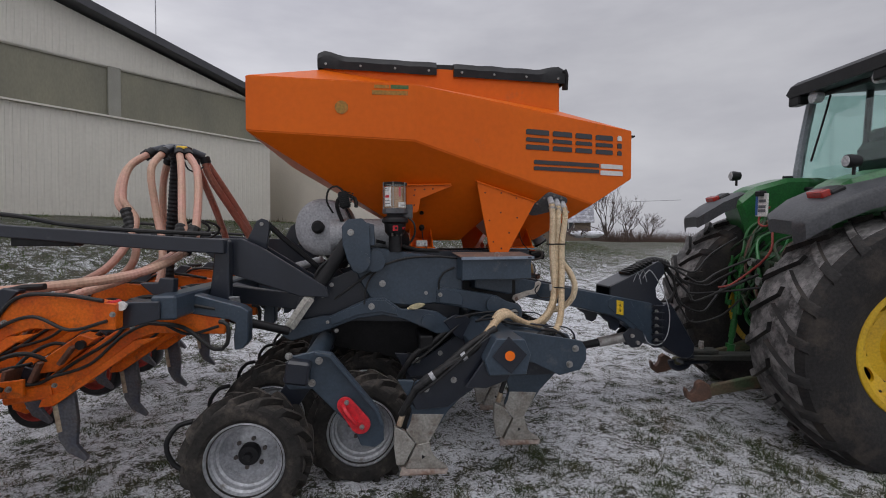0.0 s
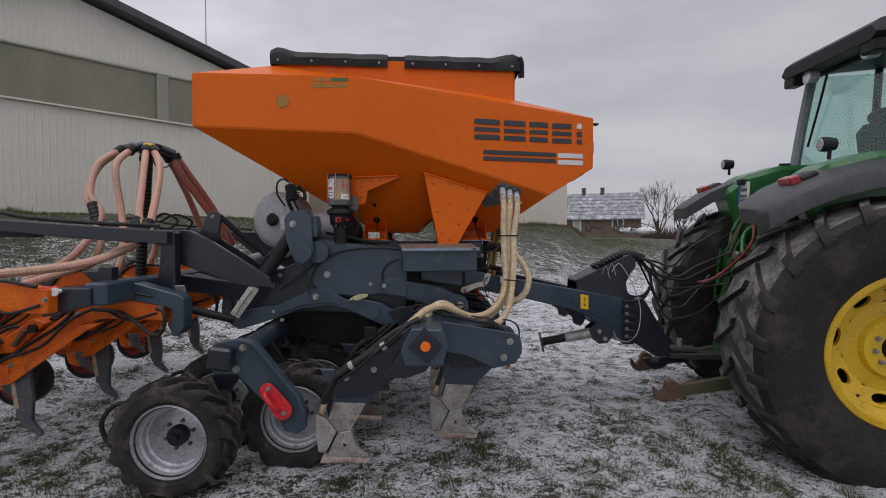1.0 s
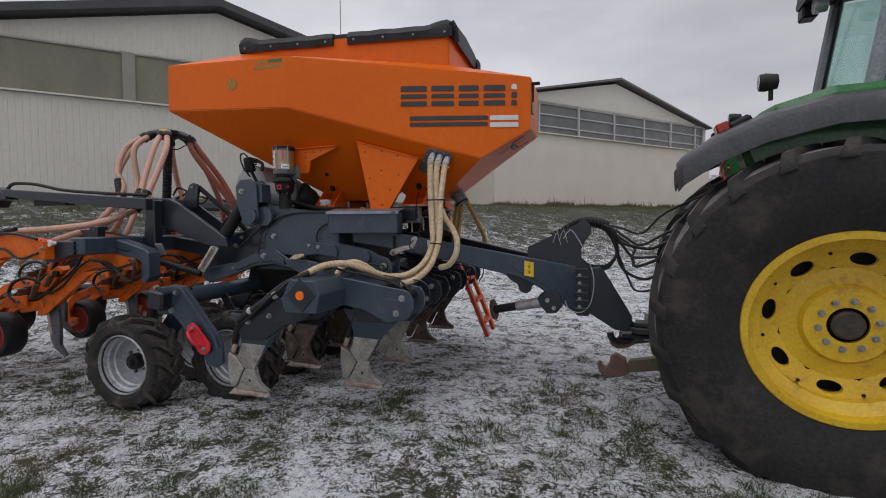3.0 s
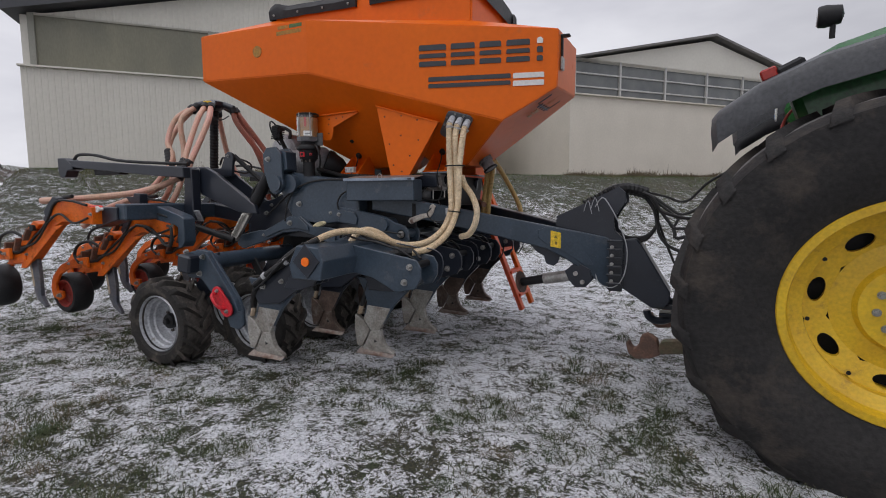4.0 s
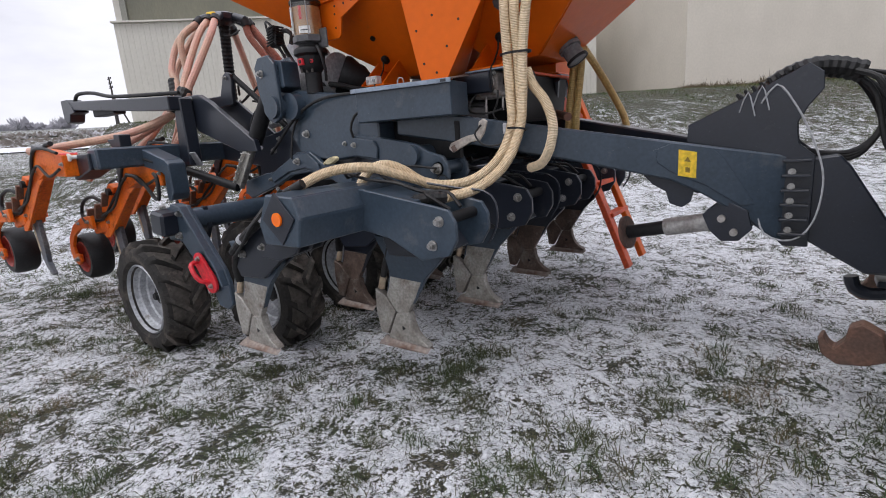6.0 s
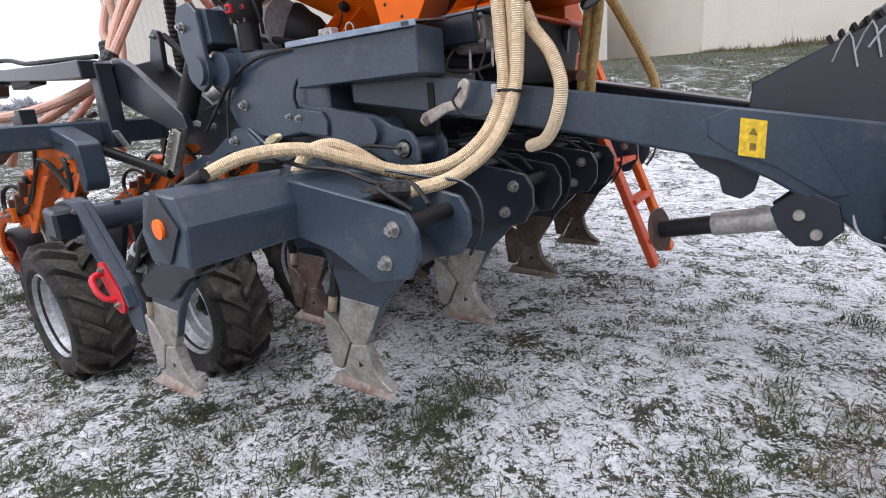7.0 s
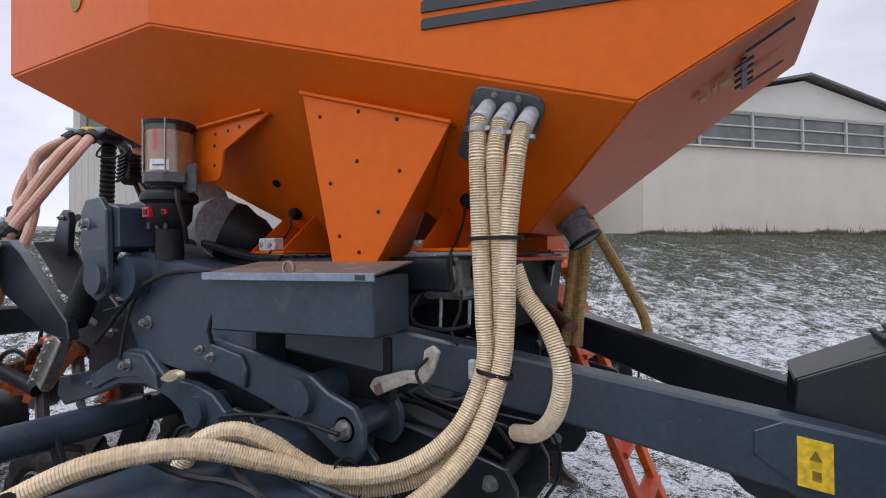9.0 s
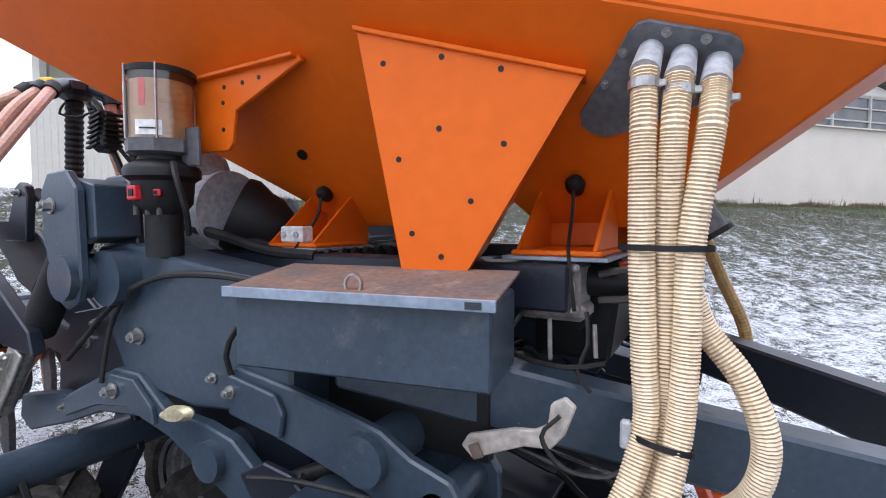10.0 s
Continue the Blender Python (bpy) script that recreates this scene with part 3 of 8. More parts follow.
barn("barn", 16.05, 33.5, 2.0, 5.88, 7.6, 7.45, 9.36, 17.7, 24.0, False, (3.0, 5.8, 8.6, 11.2, 13.7, 16.2), 0.10, (6.35, 6.95), "pale plastered barn with smoky windows and white rails", M_SHEET_W, M_POLY2, M_RAIL, M_ROOFGREY, 0.09)

# ---- the seed drill: local x towards the tractor, y across from its middle, z up ----
drill = thing("seed_drill", pose(0, 4.25, 0), "orange-hoppered seed drill on a slate-grey steel frame, hitched to the tractor", "seed drill")


mat_ghost = mat("faded_decal_ghost", (0.50, 0.27, 0.11), (0.56, 0.20, 0.06), rough=0.5, scale=30)


def build_hopper():
    hb = {}
    bm = bm_new()

    def v(key, x, y, z, far=None):
        for s in (-1, 1):
            hb[key, s] = bm.verts.new((x, y * s, z) if s < 0 or far is None else (x, *far))

    v("A", -0.885, 0.835, 2.578); v("B", -0.885, 0.835, 2.220); v("C", 0.215, 0.845, 2.174); v("K", 0.215, 0.845, 2.553)
    v("D", 1.623, 0.503, 1.778, (0.30, 1.80)); v("E", 1.983, 0.415, 1.990, (0.27, 2.045)); v("F", 1.987, 0.412, 2.375, (0.27, 2.42))
    v("P", -0.42, 0.44, 2.765); v("Q", 0.215, 0.44, 2.675); v("R", 1.36, 0.44, 2.508)
    v("a", 0.30, 0.20, 1.50); v("b", 0.62, 0.20, 1.50); v("r", 0.80, 0.3725, 1.68); v("c", 0.96, 0.20, 1.50); v("d", 1.24, 0.20, 1.50)
    f = bm.faces.new
    for s in (-1, 1):
        g = lambda *ks: f([hb[k, s] for k in ks])
        g("A", "B", "C", "K"); g("K", "C", "D", "E", "F")
        g("B", "a", "C"); g("a", "b", "r", "c", "d", "C"); g("C", "d", "D")
        g("A", "K", "Q", "P"); g("K", "F", "R", "Q")
    for ks in (("A", "B"), ("B", "a"), ("a", "b"), ("b", "r"), ("r", "c"), ("c", "d"), ("d", "D"), ("D", "E"), ("E", "F"), ("F", "R"), ("P", "A")):
        f([hb[ks[0], -1], hb[ks[1], -1], hb[ks[1], 1], hb[ks[0], 1]])
    f([hb[k, -1] for k in ("P", "Q", "R")] + [hb[k, 1] for k in ("R", "Q", "P")])
    bmesh.ops.recalc_face_normals(bm, faces=bm.faces[:])
    soften(bm, bm.faces[:], 0.006, 2)
    hopper = part("hopper", bm, M_ORANGE, drill, "bent orange sheet-steel seed hopper")
    # raised rim under the covers
    bm = bm_new()
    for s in (-1, 1):
        prism(bm, [(-0.42, 2.70), (0.215, 2.62), (1.36, 2.45), (1.36, 2.775), (-0.42, 2.815)], s * 0.44 - 0.012, s * 0.44 + 0.012, bev=0.003)
    box(bm, (-0.42, 0, 2.77), (0.024, 0.88, 0.09))
    box(bm, (1.36, 0, 2.62), (0.024, 0.88, 0.31))
    part("hopper_rim", bm, M_ORANGE, hopper)
    # two black covers, turned up at the outer ends
    for x0, x1, lift in ((-0.47, 0.405, -1), (0.535, 1.405, 1)):
        bm = bm_new()
        n = 18
        ring = []
        prof = [(-0.475, -0.055), (-0.485, 0.0), (-0.46, 0.045), (-0.36, 0.065), (0.0, 0.085), (0.36, 0.065), (0.46, 0.045), (0.485, 0.0), (0.475, -0.055)]
        for i in range(n + 1):
            u = i / n
            x = x0 + (x1 - x0) * u
            e = u if lift > 0 else 1 - u
            up = 0.030 * smoothstep(0.72, 0.95, e) - 0.02 * smoothstep(0.95, 1.0, e) + 0.0025 * math.sin(u * 23)
            zc = 2.815 - (x + 0.45) * 0.026
            ring.append([bm.verts.new((x, y, zc + z + (up if j not in (0, 8) else 0) + 0.004 * noise.noise((x * 9, y * 9, 3)))) for j, (y, z) in enumerate(prof)])
        for p, q in zip(ring, ring[1:]):
            for j in range(len(prof) - 1):
                bm.faces.new((p[j], p[j + 1], q[j + 1], q[j]))
        for r in (ring[0], ring[-1]):
            bm.faces.new(r)
        c = part("hopper_cover", bm, M_TARP, hopper, "black tarpaulin cover with upturned end", smooth=True)
        for k in range(4):
            x = x0 + 0.06 + k * (x1 - x0 - 0.12) / 3
            bolt((x, -0.487, 2.79 - (x + 0.45) * 0.026), (0, -1, 0), c, 0.008, 0.008)
    bm = bm_new()
    box(bm, (0.47, 0, 2.80), (0.16, 0.9, 0.06))
    part("cover_joint", bm, M_TARP, hopper)
    # hanging strap at the front of the cover
    for s in (-1, 1):
        bm = bm_new()
        tube(bm, [(1.395, s * 0.47, 2.815), (1.415, s * 0.46, 2.78), (1.42, s * 0.44, 2.73), (1.425, s * 0.42, 2.68)], 0.024, 8)
        part("cover_flap", bm, M_TARP, hopper, smooth=True)
    # catch and plates on the front panel
    bm = bm_new()
    box(bm, (2.012, -0.33, 2.345), (0.07, 0.05, 0.014), bev=0.003)
    box(bm, (1.995, -0.33, 2.25), (0.014, 0.030, 0.20), bev=0.003)
    part("front_catch", bm, M_DARK, hopper)
    bm = bm_new()
    box(bm, (1.998, -0.33, 2.16), (0.02, 0.06, 0.09), bev=0.006)
    part("catch_plate", bm, M_ZINC, hopper)
    # dark rubbed marks and the ghost of a decal on the sloping front panel
    fn = (Vector((1.983, 0, 1.990)) - Vector((1.623, 0, 1.778))).normalized()
    tilt = Matrix.Rotation(-math.atan2(fn.z, fn.x), 3, "Y")
    scuffs = [(0.240, -0.175, 0.013, 0.25, M_INK), (0.300, -0.352, 0.11, 0.006, M_INK), (0.300, -0.050, 0.10, 0.004, M_RUST)]
    scuffs += [(0.240, -0.275 + 0.062 * k, 0.050, 0.014, M_INK) for k in range(4)]
    scuffs += [(0.188, -0.205, 0.030, 0.07, mat_ghost), (0.160, -0.215, 0.012, 0.07, mat_ghost), (0.128, -0.195, 0.026, 0.05, mat_ghost)]
    for u, y, w, hh, m in scuffs:
        p = Vector((1.623, y, 1.778 + 0.030 * (y + 0.45))) + fn * u + Vector((0.004, 0, -0.006))
        bm = bm_new()
        box(bm, p, (w, hh, 0.006), tilt, 0)
        part("front_scuff", bm, m, hopper)
    # plain bars for the brand marks, on the tapering side
    d = Vector((0.971, 0.2366, 0))
    for s in (-1, 1):
        o, dd = ((0.215, -0.845, 0), d) if s < 0 else ((0.215, 0.845, 0), Vector((0.971, -0.2366, 0)))

        def bar(x0, x1, z0, z1, material, name, cut=0.0):
            if s > 0:
                return
            k = 1 / 0.971
            b2 = bm_new()
            lo, hi = sorted((s * 0.006, -s * 0.004))
            pts = [((x0 - 0.215) * k, z0), ((x1 - 0.215) * k, z0), ((x1 - 0.215) * k, z1 - cut), ((x1 - 0.215) * k - cut, z1), ((x0 - 0.215) * k + cut, z1), ((x0 - 0.215) * k, z1 - cut)]
            prism(b2, pts, lo, hi, bev=0, o=o, d=dd)
            part(name, b2, material, hopper)

        for x0, x1 in ((1.045, 1.235), (1.268, 1.432), (1.465, 1.610), (1.645, 1.80), (1.845, 1.885)):
            bar(x0, x1, 2.170, 2.205, M_INK, "brand_bar", 0.008)
            bar(x0, x1, 2.280 if x0 < 1.84 else 2.225, 2.318 if x0 < 1.84 else 2.265, M_INK, "brand_bar", 0.008)
            if x0 < 1.84:
                bar(x0, x1, 2.228, 2.257, M_INK, "brand_bar", 0.008)
        bar(1.845, 1.885, 2.285, 2.325, M_WHITE_INK, "brand_dot", 0.012)
        bar(1.11, 1.675, 2.065, 2.095, M_INK, "model_bar", 0.006)
        bar(1.11, 1.675, 2.020, 2.048, M_INK, "model_bar", 0.006)
        bar(1.69, 1.895, 2.060, 2.095, M_WHITE_INK, "model_bar", 0.006)
        bar(1.69, 1.895, 2.008, 2.044, M_WHITE_INK, "model_bar", 0.006)
        b2 = bm_new()
        y = s * 0.8425
        box(b2, (0.115, y, 2.530), (0.12, 0.006, 0.025), bev=0)
        part("dealer_decal", b2, M_GREEN_INK, hopper)
        b2 = bm_new()
        box(b2, (-0.005, y, 2.530), (0.10, 0.006, 0.022), bev=0)
        box(b2, (0.05, y, 2.490), (0.24, 0.006, 0.028), bev=0)
        part("dealer_decal", b2, M_OLIVE_INK, hopper)
        b2 = bm_new()
        cyl(b2, (-0.27, y - 0.003, 2.385), (-0.27, y + 0.003, 2.385), 0.045, 10)
        part("round_decal", b2, M_OLIVE_INK, hopper)
        # stiffening gusset with its folded edge and holes
        b2 = bm_new()
        go, gd = (0.680, s * 0.640, 0), Vector((0.9806, -s * 0.196, 0))
        gq = Vector((-gd.y, gd.x, 0)) * s
        gp = lambda u, z, off=0.0: Vector(go) + gd * u + gq * off + Vector((0, 0, z))
        prism(b2, [(0.0, 1.928), (0.478, 1.792), (0.240, 1.393), (0.105, 1.408)], *sorted((0.0, -s * 0.012)), bev=0.003, o=go, d=gd)
        prism(b2, [(-0.004, 1.934), (0.482, 1.796), (0.480, 1.786), (-0.002, 1.922)], *sorted((s * 0.010, -s * 0.08)), bev=0.002, o=go, d=gd)
        tri = [gp(0.478, 1.792), gp(0.240, 1.393), gp(0.225, 1.44, -0.30), gp(0.36, 1.66, -0.20)]
        vs = [b2.verts.new(p) for p in tri] + [b2.verts.new(p + Vector((-0.010, 0, 0))) for p in tri]
        for q in ((0, 1, 2, 3), (7, 6, 5, 4), (0, 4, 5, 1), (1, 5, 6, 2), (2, 6, 7, 3), (3, 7, 4, 0)):
            b2.faces.new([vs[k] for k in q])
        gus = part("gusset_plate", b2, M_ORANGE, hopper, "orange triangular support plate with drilled holes")
        # Each hole is a black disc that stands for its shade.
        for hu, hz in ((0.065, 1.848), (0.195, 1.850), (0.318, 1.815), (0.100, 1.645), (0.190, 1.705), (0.325, 1.668), (0.258, 1.555), (0.130, 1.488), (0.195, 1.440)):
            b3 = bm_new()
            cyl(b3, gp(hu, hz, 0.0015), gp(hu, hz, -0.004), 0.0062, 10)
            part("drilled_hole", b3, M_DARK, gus)
        # wing bracket behind the grease pump
        b2 = bm_new()
        prism(b2, [(0.10, 1.90), (0.49, 1.912), (0.50, 1.895), (0.27, 1.800), (0.255, 1.715), (0.24, 1.700), (0.10, 1.700)], *sorted((s * 0.620, s * 0.608)), bev=0.002)
        prism(b2, [(0.10, 1.90), (0.49, 1.912), (0.49, 1.902), (0.10, 1.89)], *sorted((s * 0.640, s * 0.56)), bev=0.002)
        wing = part("wing_bracket", b2, M_ORANGE, hopper)
        # The bracket's holes are black discs as well, dark by colour.
        for hx, hz in ((0.23, 1.865), (0.30, 1.868), (0.36, 1.873), (0.225, 1.825), (0.225, 1.755)):
            b3 = bm_new()
            cyl(b3, (hx, s * 0.6215, hz), (hx, s * 0.61, hz), 0.006, 10)
            part("drilled_hole", b3, M_DARK, wing)
        # feet under the two outlets
        for x0, x1 in ((0.205, 0.382), (0.980, 1.160)):
            b2 = bm_new()
            box(b2, ((x0 + x1) / 2, s * 0.335, 1.445), (x1 - x0 + 0.02, 0.25, 0.012))
            for gx in (x0 + 0.006, x1 - 0.006):
                pts = [Vector((gx, s * 0.455, 1.452)), Vector((gx, s * 0.20, 1.452)), Vector((gx, s * 0.20, 1.60)), Vector((gx, s * 0.285, 1.592))]
                vs = [b2.verts.new(p + Vector((dx, 0, 0))) for dx in (-0.004, 0.004) for p in pts]
                for q in ((0, 1, 2, 3), (7, 6, 5, 4), (0, 4, 5, 1), (1, 5, 6, 2), (2, 6, 7, 3), (3, 7, 4, 0)):
                    b2.faces.new([vs[k] for k in q])
            box(b2, ((x0 + x1) / 2, s * 0.205, 1.52), (x1 - x0 - 0.01, 0.010, 0.14))
            foot = part("hopper_foot", b2, M_ORANGE, hopper, "orange bracket under a hopper outlet")
            b2 = bm_new()
            box(b2, ((x0 + x1) / 2, s * 0.34, 1.4345), (x1 - x0 + 0.05, 0.27, 0.008), bev=0.001)
            part("foot_gasket", b2, M_LIP, foot)
            # rubber-capped sensor above the bracket, its lead hanging down
            kx, ky, kz = (x0 + x1) / 2 + 0.008, s * 0.318, 1.598
            b2 = bm_new()
            lathe(b2, [(0.0, 0.030), (0.012, 0.028), (0.021, 0.018), (0.023, 0.0), (0.017, -0.02)], Matrix.Translation((kx, ky, kz)) @ Matrix.Rotation(radians(s * -65), 4, "X"), 18)
            part("rubber_knob", b2, M_DARK, foot, "black rubber-capped sensor", smooth=True)
            hose("sensor_lead", [(kx, ky + s * 0.02, kz - 0.01), (kx + 0.004, ky + s * 0.035, kz - 0.06), (kx + 0.012, ky + s * 0.10, kz - 0.13), (kx + 0.03, ky + s * 0.165, 1.43), (kx + 0.045, ky + s * 0.175, 1.33)], 0.0045, M_HYD, foot, seg=6)
        # Black disc set in the flank, standing for a dark round hole.
        b2 = bm_new()
        cyl(b2, (0.295, s * 0.410, 1.707), (0.295, s * 0.384, 1.733), 0.016, 14)
        part("rubber_plug", b2, M_DARK, hopper, smooth=True)
    return hopper


hopper = build_hopper()


# ---- frame of the drill ----
def plate(name, pts, y0, y1, material=None, parent=None, label="", bev=0.004, o=(0, 0, 0), d=(1, 0, 0)):
    bm = bm_new()
    prism(bm, pts, min(y0, y1), max(y0, y1), bev, o, d)
    return part(name, bm, material or M_GREY, parent or drill, label)


def pin(name, p0, p1, r, parent=None, material=None, seg=20):
    bm = bm_new()
    cyl(bm, p0, p1, r, seg)
    return part(name, bm, material or M_GREY, parent or drill, smooth=True)


mat_bracket = mat("galvanised_bracket", (0.55, 0.53, 0.48), (0.42, 0.40, 0.36), rough=0.4, metal=0.4, scale=20, dirt=(0.2, 0.17, 0.13), dirt_amount=0.15, dirt_scale=18)


mat_foot_plate = mat("rusty_foot_plate", (0.11, 0.06, 0.045), (0.08, 0.05, 0.04), rough=0.7, scale=20, bump=0.2)
mat_mark = mat("faded_sticker_mark", (0.20, 0.135, 0.02), (0.26, 0.17, 0.02), rough=0.5, scale=60)


def build_frame():
    for s in (-1, 1):
        # box-shaped side frame
        side = plate("side_frame", [(-0.20, 1.44), (-0.05, 1.452), (0.10, 1.425), (0.34, 1.395), (0.56, 1.375), (0.56, 1.08), (0.22, 1.04), (-0.07, 1.07), (-0.15, 1.20), (-0.20, 1.32)], s * 0.76, s * 0.60, M_GREY2, label="slate-grey welded side frame", bev=0.008)
        side.matrix_basis = Matrix.Translation((0, -s * 0.038, 0))
        bolt((-0.005, s * 0.762, 1.20), (0, s, 0), side, 0.021, 0.02)
        bolt((0.30, s * 0.762, 1.13), (0, s, 0), side, 0.012, 0.012)
        # pivot bracket: two ears with the cylinder between
        for k, (y0, y1) in enumerate(((0.865, 0.840), (0.715, 0.690))):
            ear = plate("pivot_ear", [(-0.275, 1.595), (-0.235, 1.645), (-0.14, 1.650), (-0.09, 1.60), (-0.085, 1.47), (-0.08, 1.36), (-0.105, 1.295), (-0.155, 1.272), (-0.205, 1.295), (-0.235, 1.36), (-0.27, 1.47)], s * y0, s * y1, M_GREY2, side, bev=0.005)
            bolt((-0.215, s * (y0 + 0.001), 1.555), (0, s, 0), ear, 0.02, 0.02)
        plate("pivot_block", [(-0.16, 1.632), (-0.06, 1.610), (-0.055, 1.47), (-0.16, 1.45)], s * 0.838, s * 0.717, M_GREY2, side)
        pin("pivot_pin", (-0.147, s * 0.885, 1.362), (-0.147, s * 0.60, 1.362), 0.062, side, M_GREY2, 24)
        pin("pivot_sleeve", (-0.06, s * 0.82, 1.36), (-0.06, s * 0.70, 1.36), 0.075, side, M_GREY2, 24)
        # lower lever
        lev = plate("lower_lever", [(-0.665, 0.855), (-0.645, 0.935), (-0.40, 0.985), (-0.345, 0.985), (-0.08, 1.105), (0.03, 1.105), (0.145, 1.025), (0.30, 1.02), (0.40, 1.00), (0.50, 0.93), (0.50, 0.855), (0.40, 0.845), (0.16, 0.955), (0.02, 0.985), (-0.16, 0.965), (-0.35, 0.895), (-0.60, 0.82)], s * 0.80, s * 0.765, M_GREY2, side, bev=0.005)
        lev.matrix_basis = Matrix.Translation((-0.02, -s * 0.022, -0.004))
        plate("lever_rib", [(-0.345, 0.975), (-0.08, 1.092), (0.03, 1.092), (0.11, 1.03), (0.12, 0.985), (0.0, 1.012), (-0.16, 0.99), (-0.33, 0.925)], s * 0.815, s * 0.80, M_GREY2, lev, bev=0.003)
        pin("lever_pin", (0.335, s * 0.825, 0.940), (0.335, s * 0.62, 0.940), 0.048, lev, M_GREY2, 22)
        bolt((-0.06, s * 0.817, 1.05), (0, s, 0), lev, 0.020, 0.02)
        bolt((-0.36, s * 0.802, 0.945), (0, s, 0), lev, 0.011, 0.012)
        bolt((-0.30, s * 0.802, 0.885), (0, s, 0), lev, 0.013, 0.012)
        bm = bm_new()
        lathe(bm, [(0.0, 0.016), (0.026, 0.016), (0.036, 0.0), (0.026, -0.014), (0, -0.014)], Matrix.Translation((0.249, s * 0.83, 1.047)) @ Matrix.Rotation(radians(90), 4, "X") @ Matrix.Rotation(radians(-12 * s), 4, "Z") @ Matrix.Diagonal((1.7, 0.58, 1, 1)), 20)
        cyl(bm, (0.209, s * 0.83, 1.037), (0.185, s * 0.83, 1.031), 0.009, 8)
        part("gold_latch", bm, mat("gold_passivated_steel", (0.60, 0.53, 0.34), (0.45, 0.38, 0.22), rough=0.4, metal=0.4, scale=25), lev, "gold passivated latch", smooth=True)
        # inner plate behind the lower lever, which closes the view through the frame
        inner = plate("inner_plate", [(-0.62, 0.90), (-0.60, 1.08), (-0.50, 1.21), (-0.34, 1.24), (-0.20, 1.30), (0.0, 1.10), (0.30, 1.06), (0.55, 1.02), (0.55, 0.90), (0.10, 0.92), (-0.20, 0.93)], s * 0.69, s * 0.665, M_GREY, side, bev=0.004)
        bolt((-0.42, s * 0.691, 1.12), (0, s, 0), inner, 0.018, 0.018)
        bolt((-0.36, s * 0.691, 1.19), (0, s, 0), inner, 0.014, 0.014)
        # Added black sheet that stands for the shade below the lever.
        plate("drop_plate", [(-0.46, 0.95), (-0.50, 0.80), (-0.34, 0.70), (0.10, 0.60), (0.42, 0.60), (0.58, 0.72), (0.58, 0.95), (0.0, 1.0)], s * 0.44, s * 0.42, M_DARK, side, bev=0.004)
        # upper lever, two plates joined by a tube
        for y0, y1 in ((0.80, 0.775), (0.635, 0.612)):
            up = plate("upper_lever", [(0.395, 1.065), (0.395, 1.165), (0.42, 1.18), (0.60, 1.155), (0.76, 1.125), (0.83, 1.11), (0.90, 1.07), (0.985, 1.045), (1.015, 1.0), (1.015, 0.94), (0.985, 0.90), (0.92, 0.91), (0.80, 0.975), (0.62, 1.02)], s * y0, s * y1, M_GREY2, side, bev=0.005)
            up.matrix_basis = Matrix.Translation((-0.022, -s * 0.025, -0.006))
        plate("lever_cheek", [(0.41, 1.07), (0.41, 1.165), (0.56, 1.14), (0.585, 1.10), (0.575, 1.045)], s * 0.815, s * 0.80, M_GREY2, up)
        pin("lever_pin", (0.80, s * 0.825, 1.052), (0.80, s * 0.61, 1.052), 0.052, up, M_GREY2, 24)
        pin("cross_tube", (0.955, s * 0.80, 0.985), (0.955, s * 0.60, 0.985), 0.034, up, M_GREY2)
        bolt((0.955, s * 0.80, 0.985), (0, s, 0), up, 0.024, 0.03)
        bolt((0.42, s * 0.815, 1.125), (0, s, 0), up, 0.014, 0.014)
        # lower bell plate between the levers and the tine tube
        plate("bell_plate", [(0.42, 0.93), (0.50, 0.975), (0.58, 0.965), (0.66, 0.90), (0.86, 0.83), (0.90, 0.76), (0.66, 0.74), (0.50, 0.83)], s * 0.79, s * 0.77, M_GREY, side)
        plate("bell_plate", [(0.60, 1.02), (0.90, 0.95), (0.98, 0.88), (0.90, 0.80), (0.66, 0.86)], s * 0.70, s * 0.68, M_GREY2, side)
        # hydraulic cylinder with its locking bracket
        a, b = Vector((-0.635, s * 0.80, 0.90)), Vector((-0.205, s * 0.745, 1.54))
        t = (b - a).normalized()
        bm = bm_new()
        cyl(bm, a + t * 0.34, b - t * 0.02, 0.048, 20)
        cyl(bm, b - t * 0.04, b, 0.055, 20)
        ram = part("lift_cylinder", bm, M_DARK, drill, "black hydraulic cylinder", smooth=True)
        bm = bm_new()
        cyl(bm, a, a + t * 0.36, 0.024, 16)
        part("piston_rod", bm, M_STEEL, ram, "bright piston rod", smooth=True)
        bm = bm_new()
        q = t.cross(Vector((0, 1, 0)))
        for off in (-0.015, 0.015):
            c = a + t * 0.15 + q * off + Vector((0, s * 0.035, 0))
            box(bm, c, (0.010, 0.04, 0.24), Vector((t.x, t.y, t.z)).to_track_quat("Z", "Y").to_matrix(), 0.003)
        box(bm, a + t * 0.15 + Vector((0, s * 0.058, 0)), (0.030, 0.008, 0.22), Vector(t).to_track_quat("Z", "Y").to_matrix(), 0.003)
        part("locking_bracket", bm, mat_bracket, ram, "galvanised cylinder locking bracket")
        for k in range(5):
            c = a + t * (0.07 + 0.045 * k) + Vector((0, s * 0.062, 0))
            pin("bracket_rib", c + q * -0.015, c + q * 0.015, 0.006, ram, mat_bracket, 8)
        hose("cylinder_line", [b + Vector((-0.05, 0, -0.03)), b + Vector((-0.10, s * 0.03, -0.12)), a + t * 0.5 + Vector((-0.07, s * 0.02, 0)), a + t * 0.4 + Vector((-0.05, 0, 0))], 0.010, M_HYD, ram, seg=8)
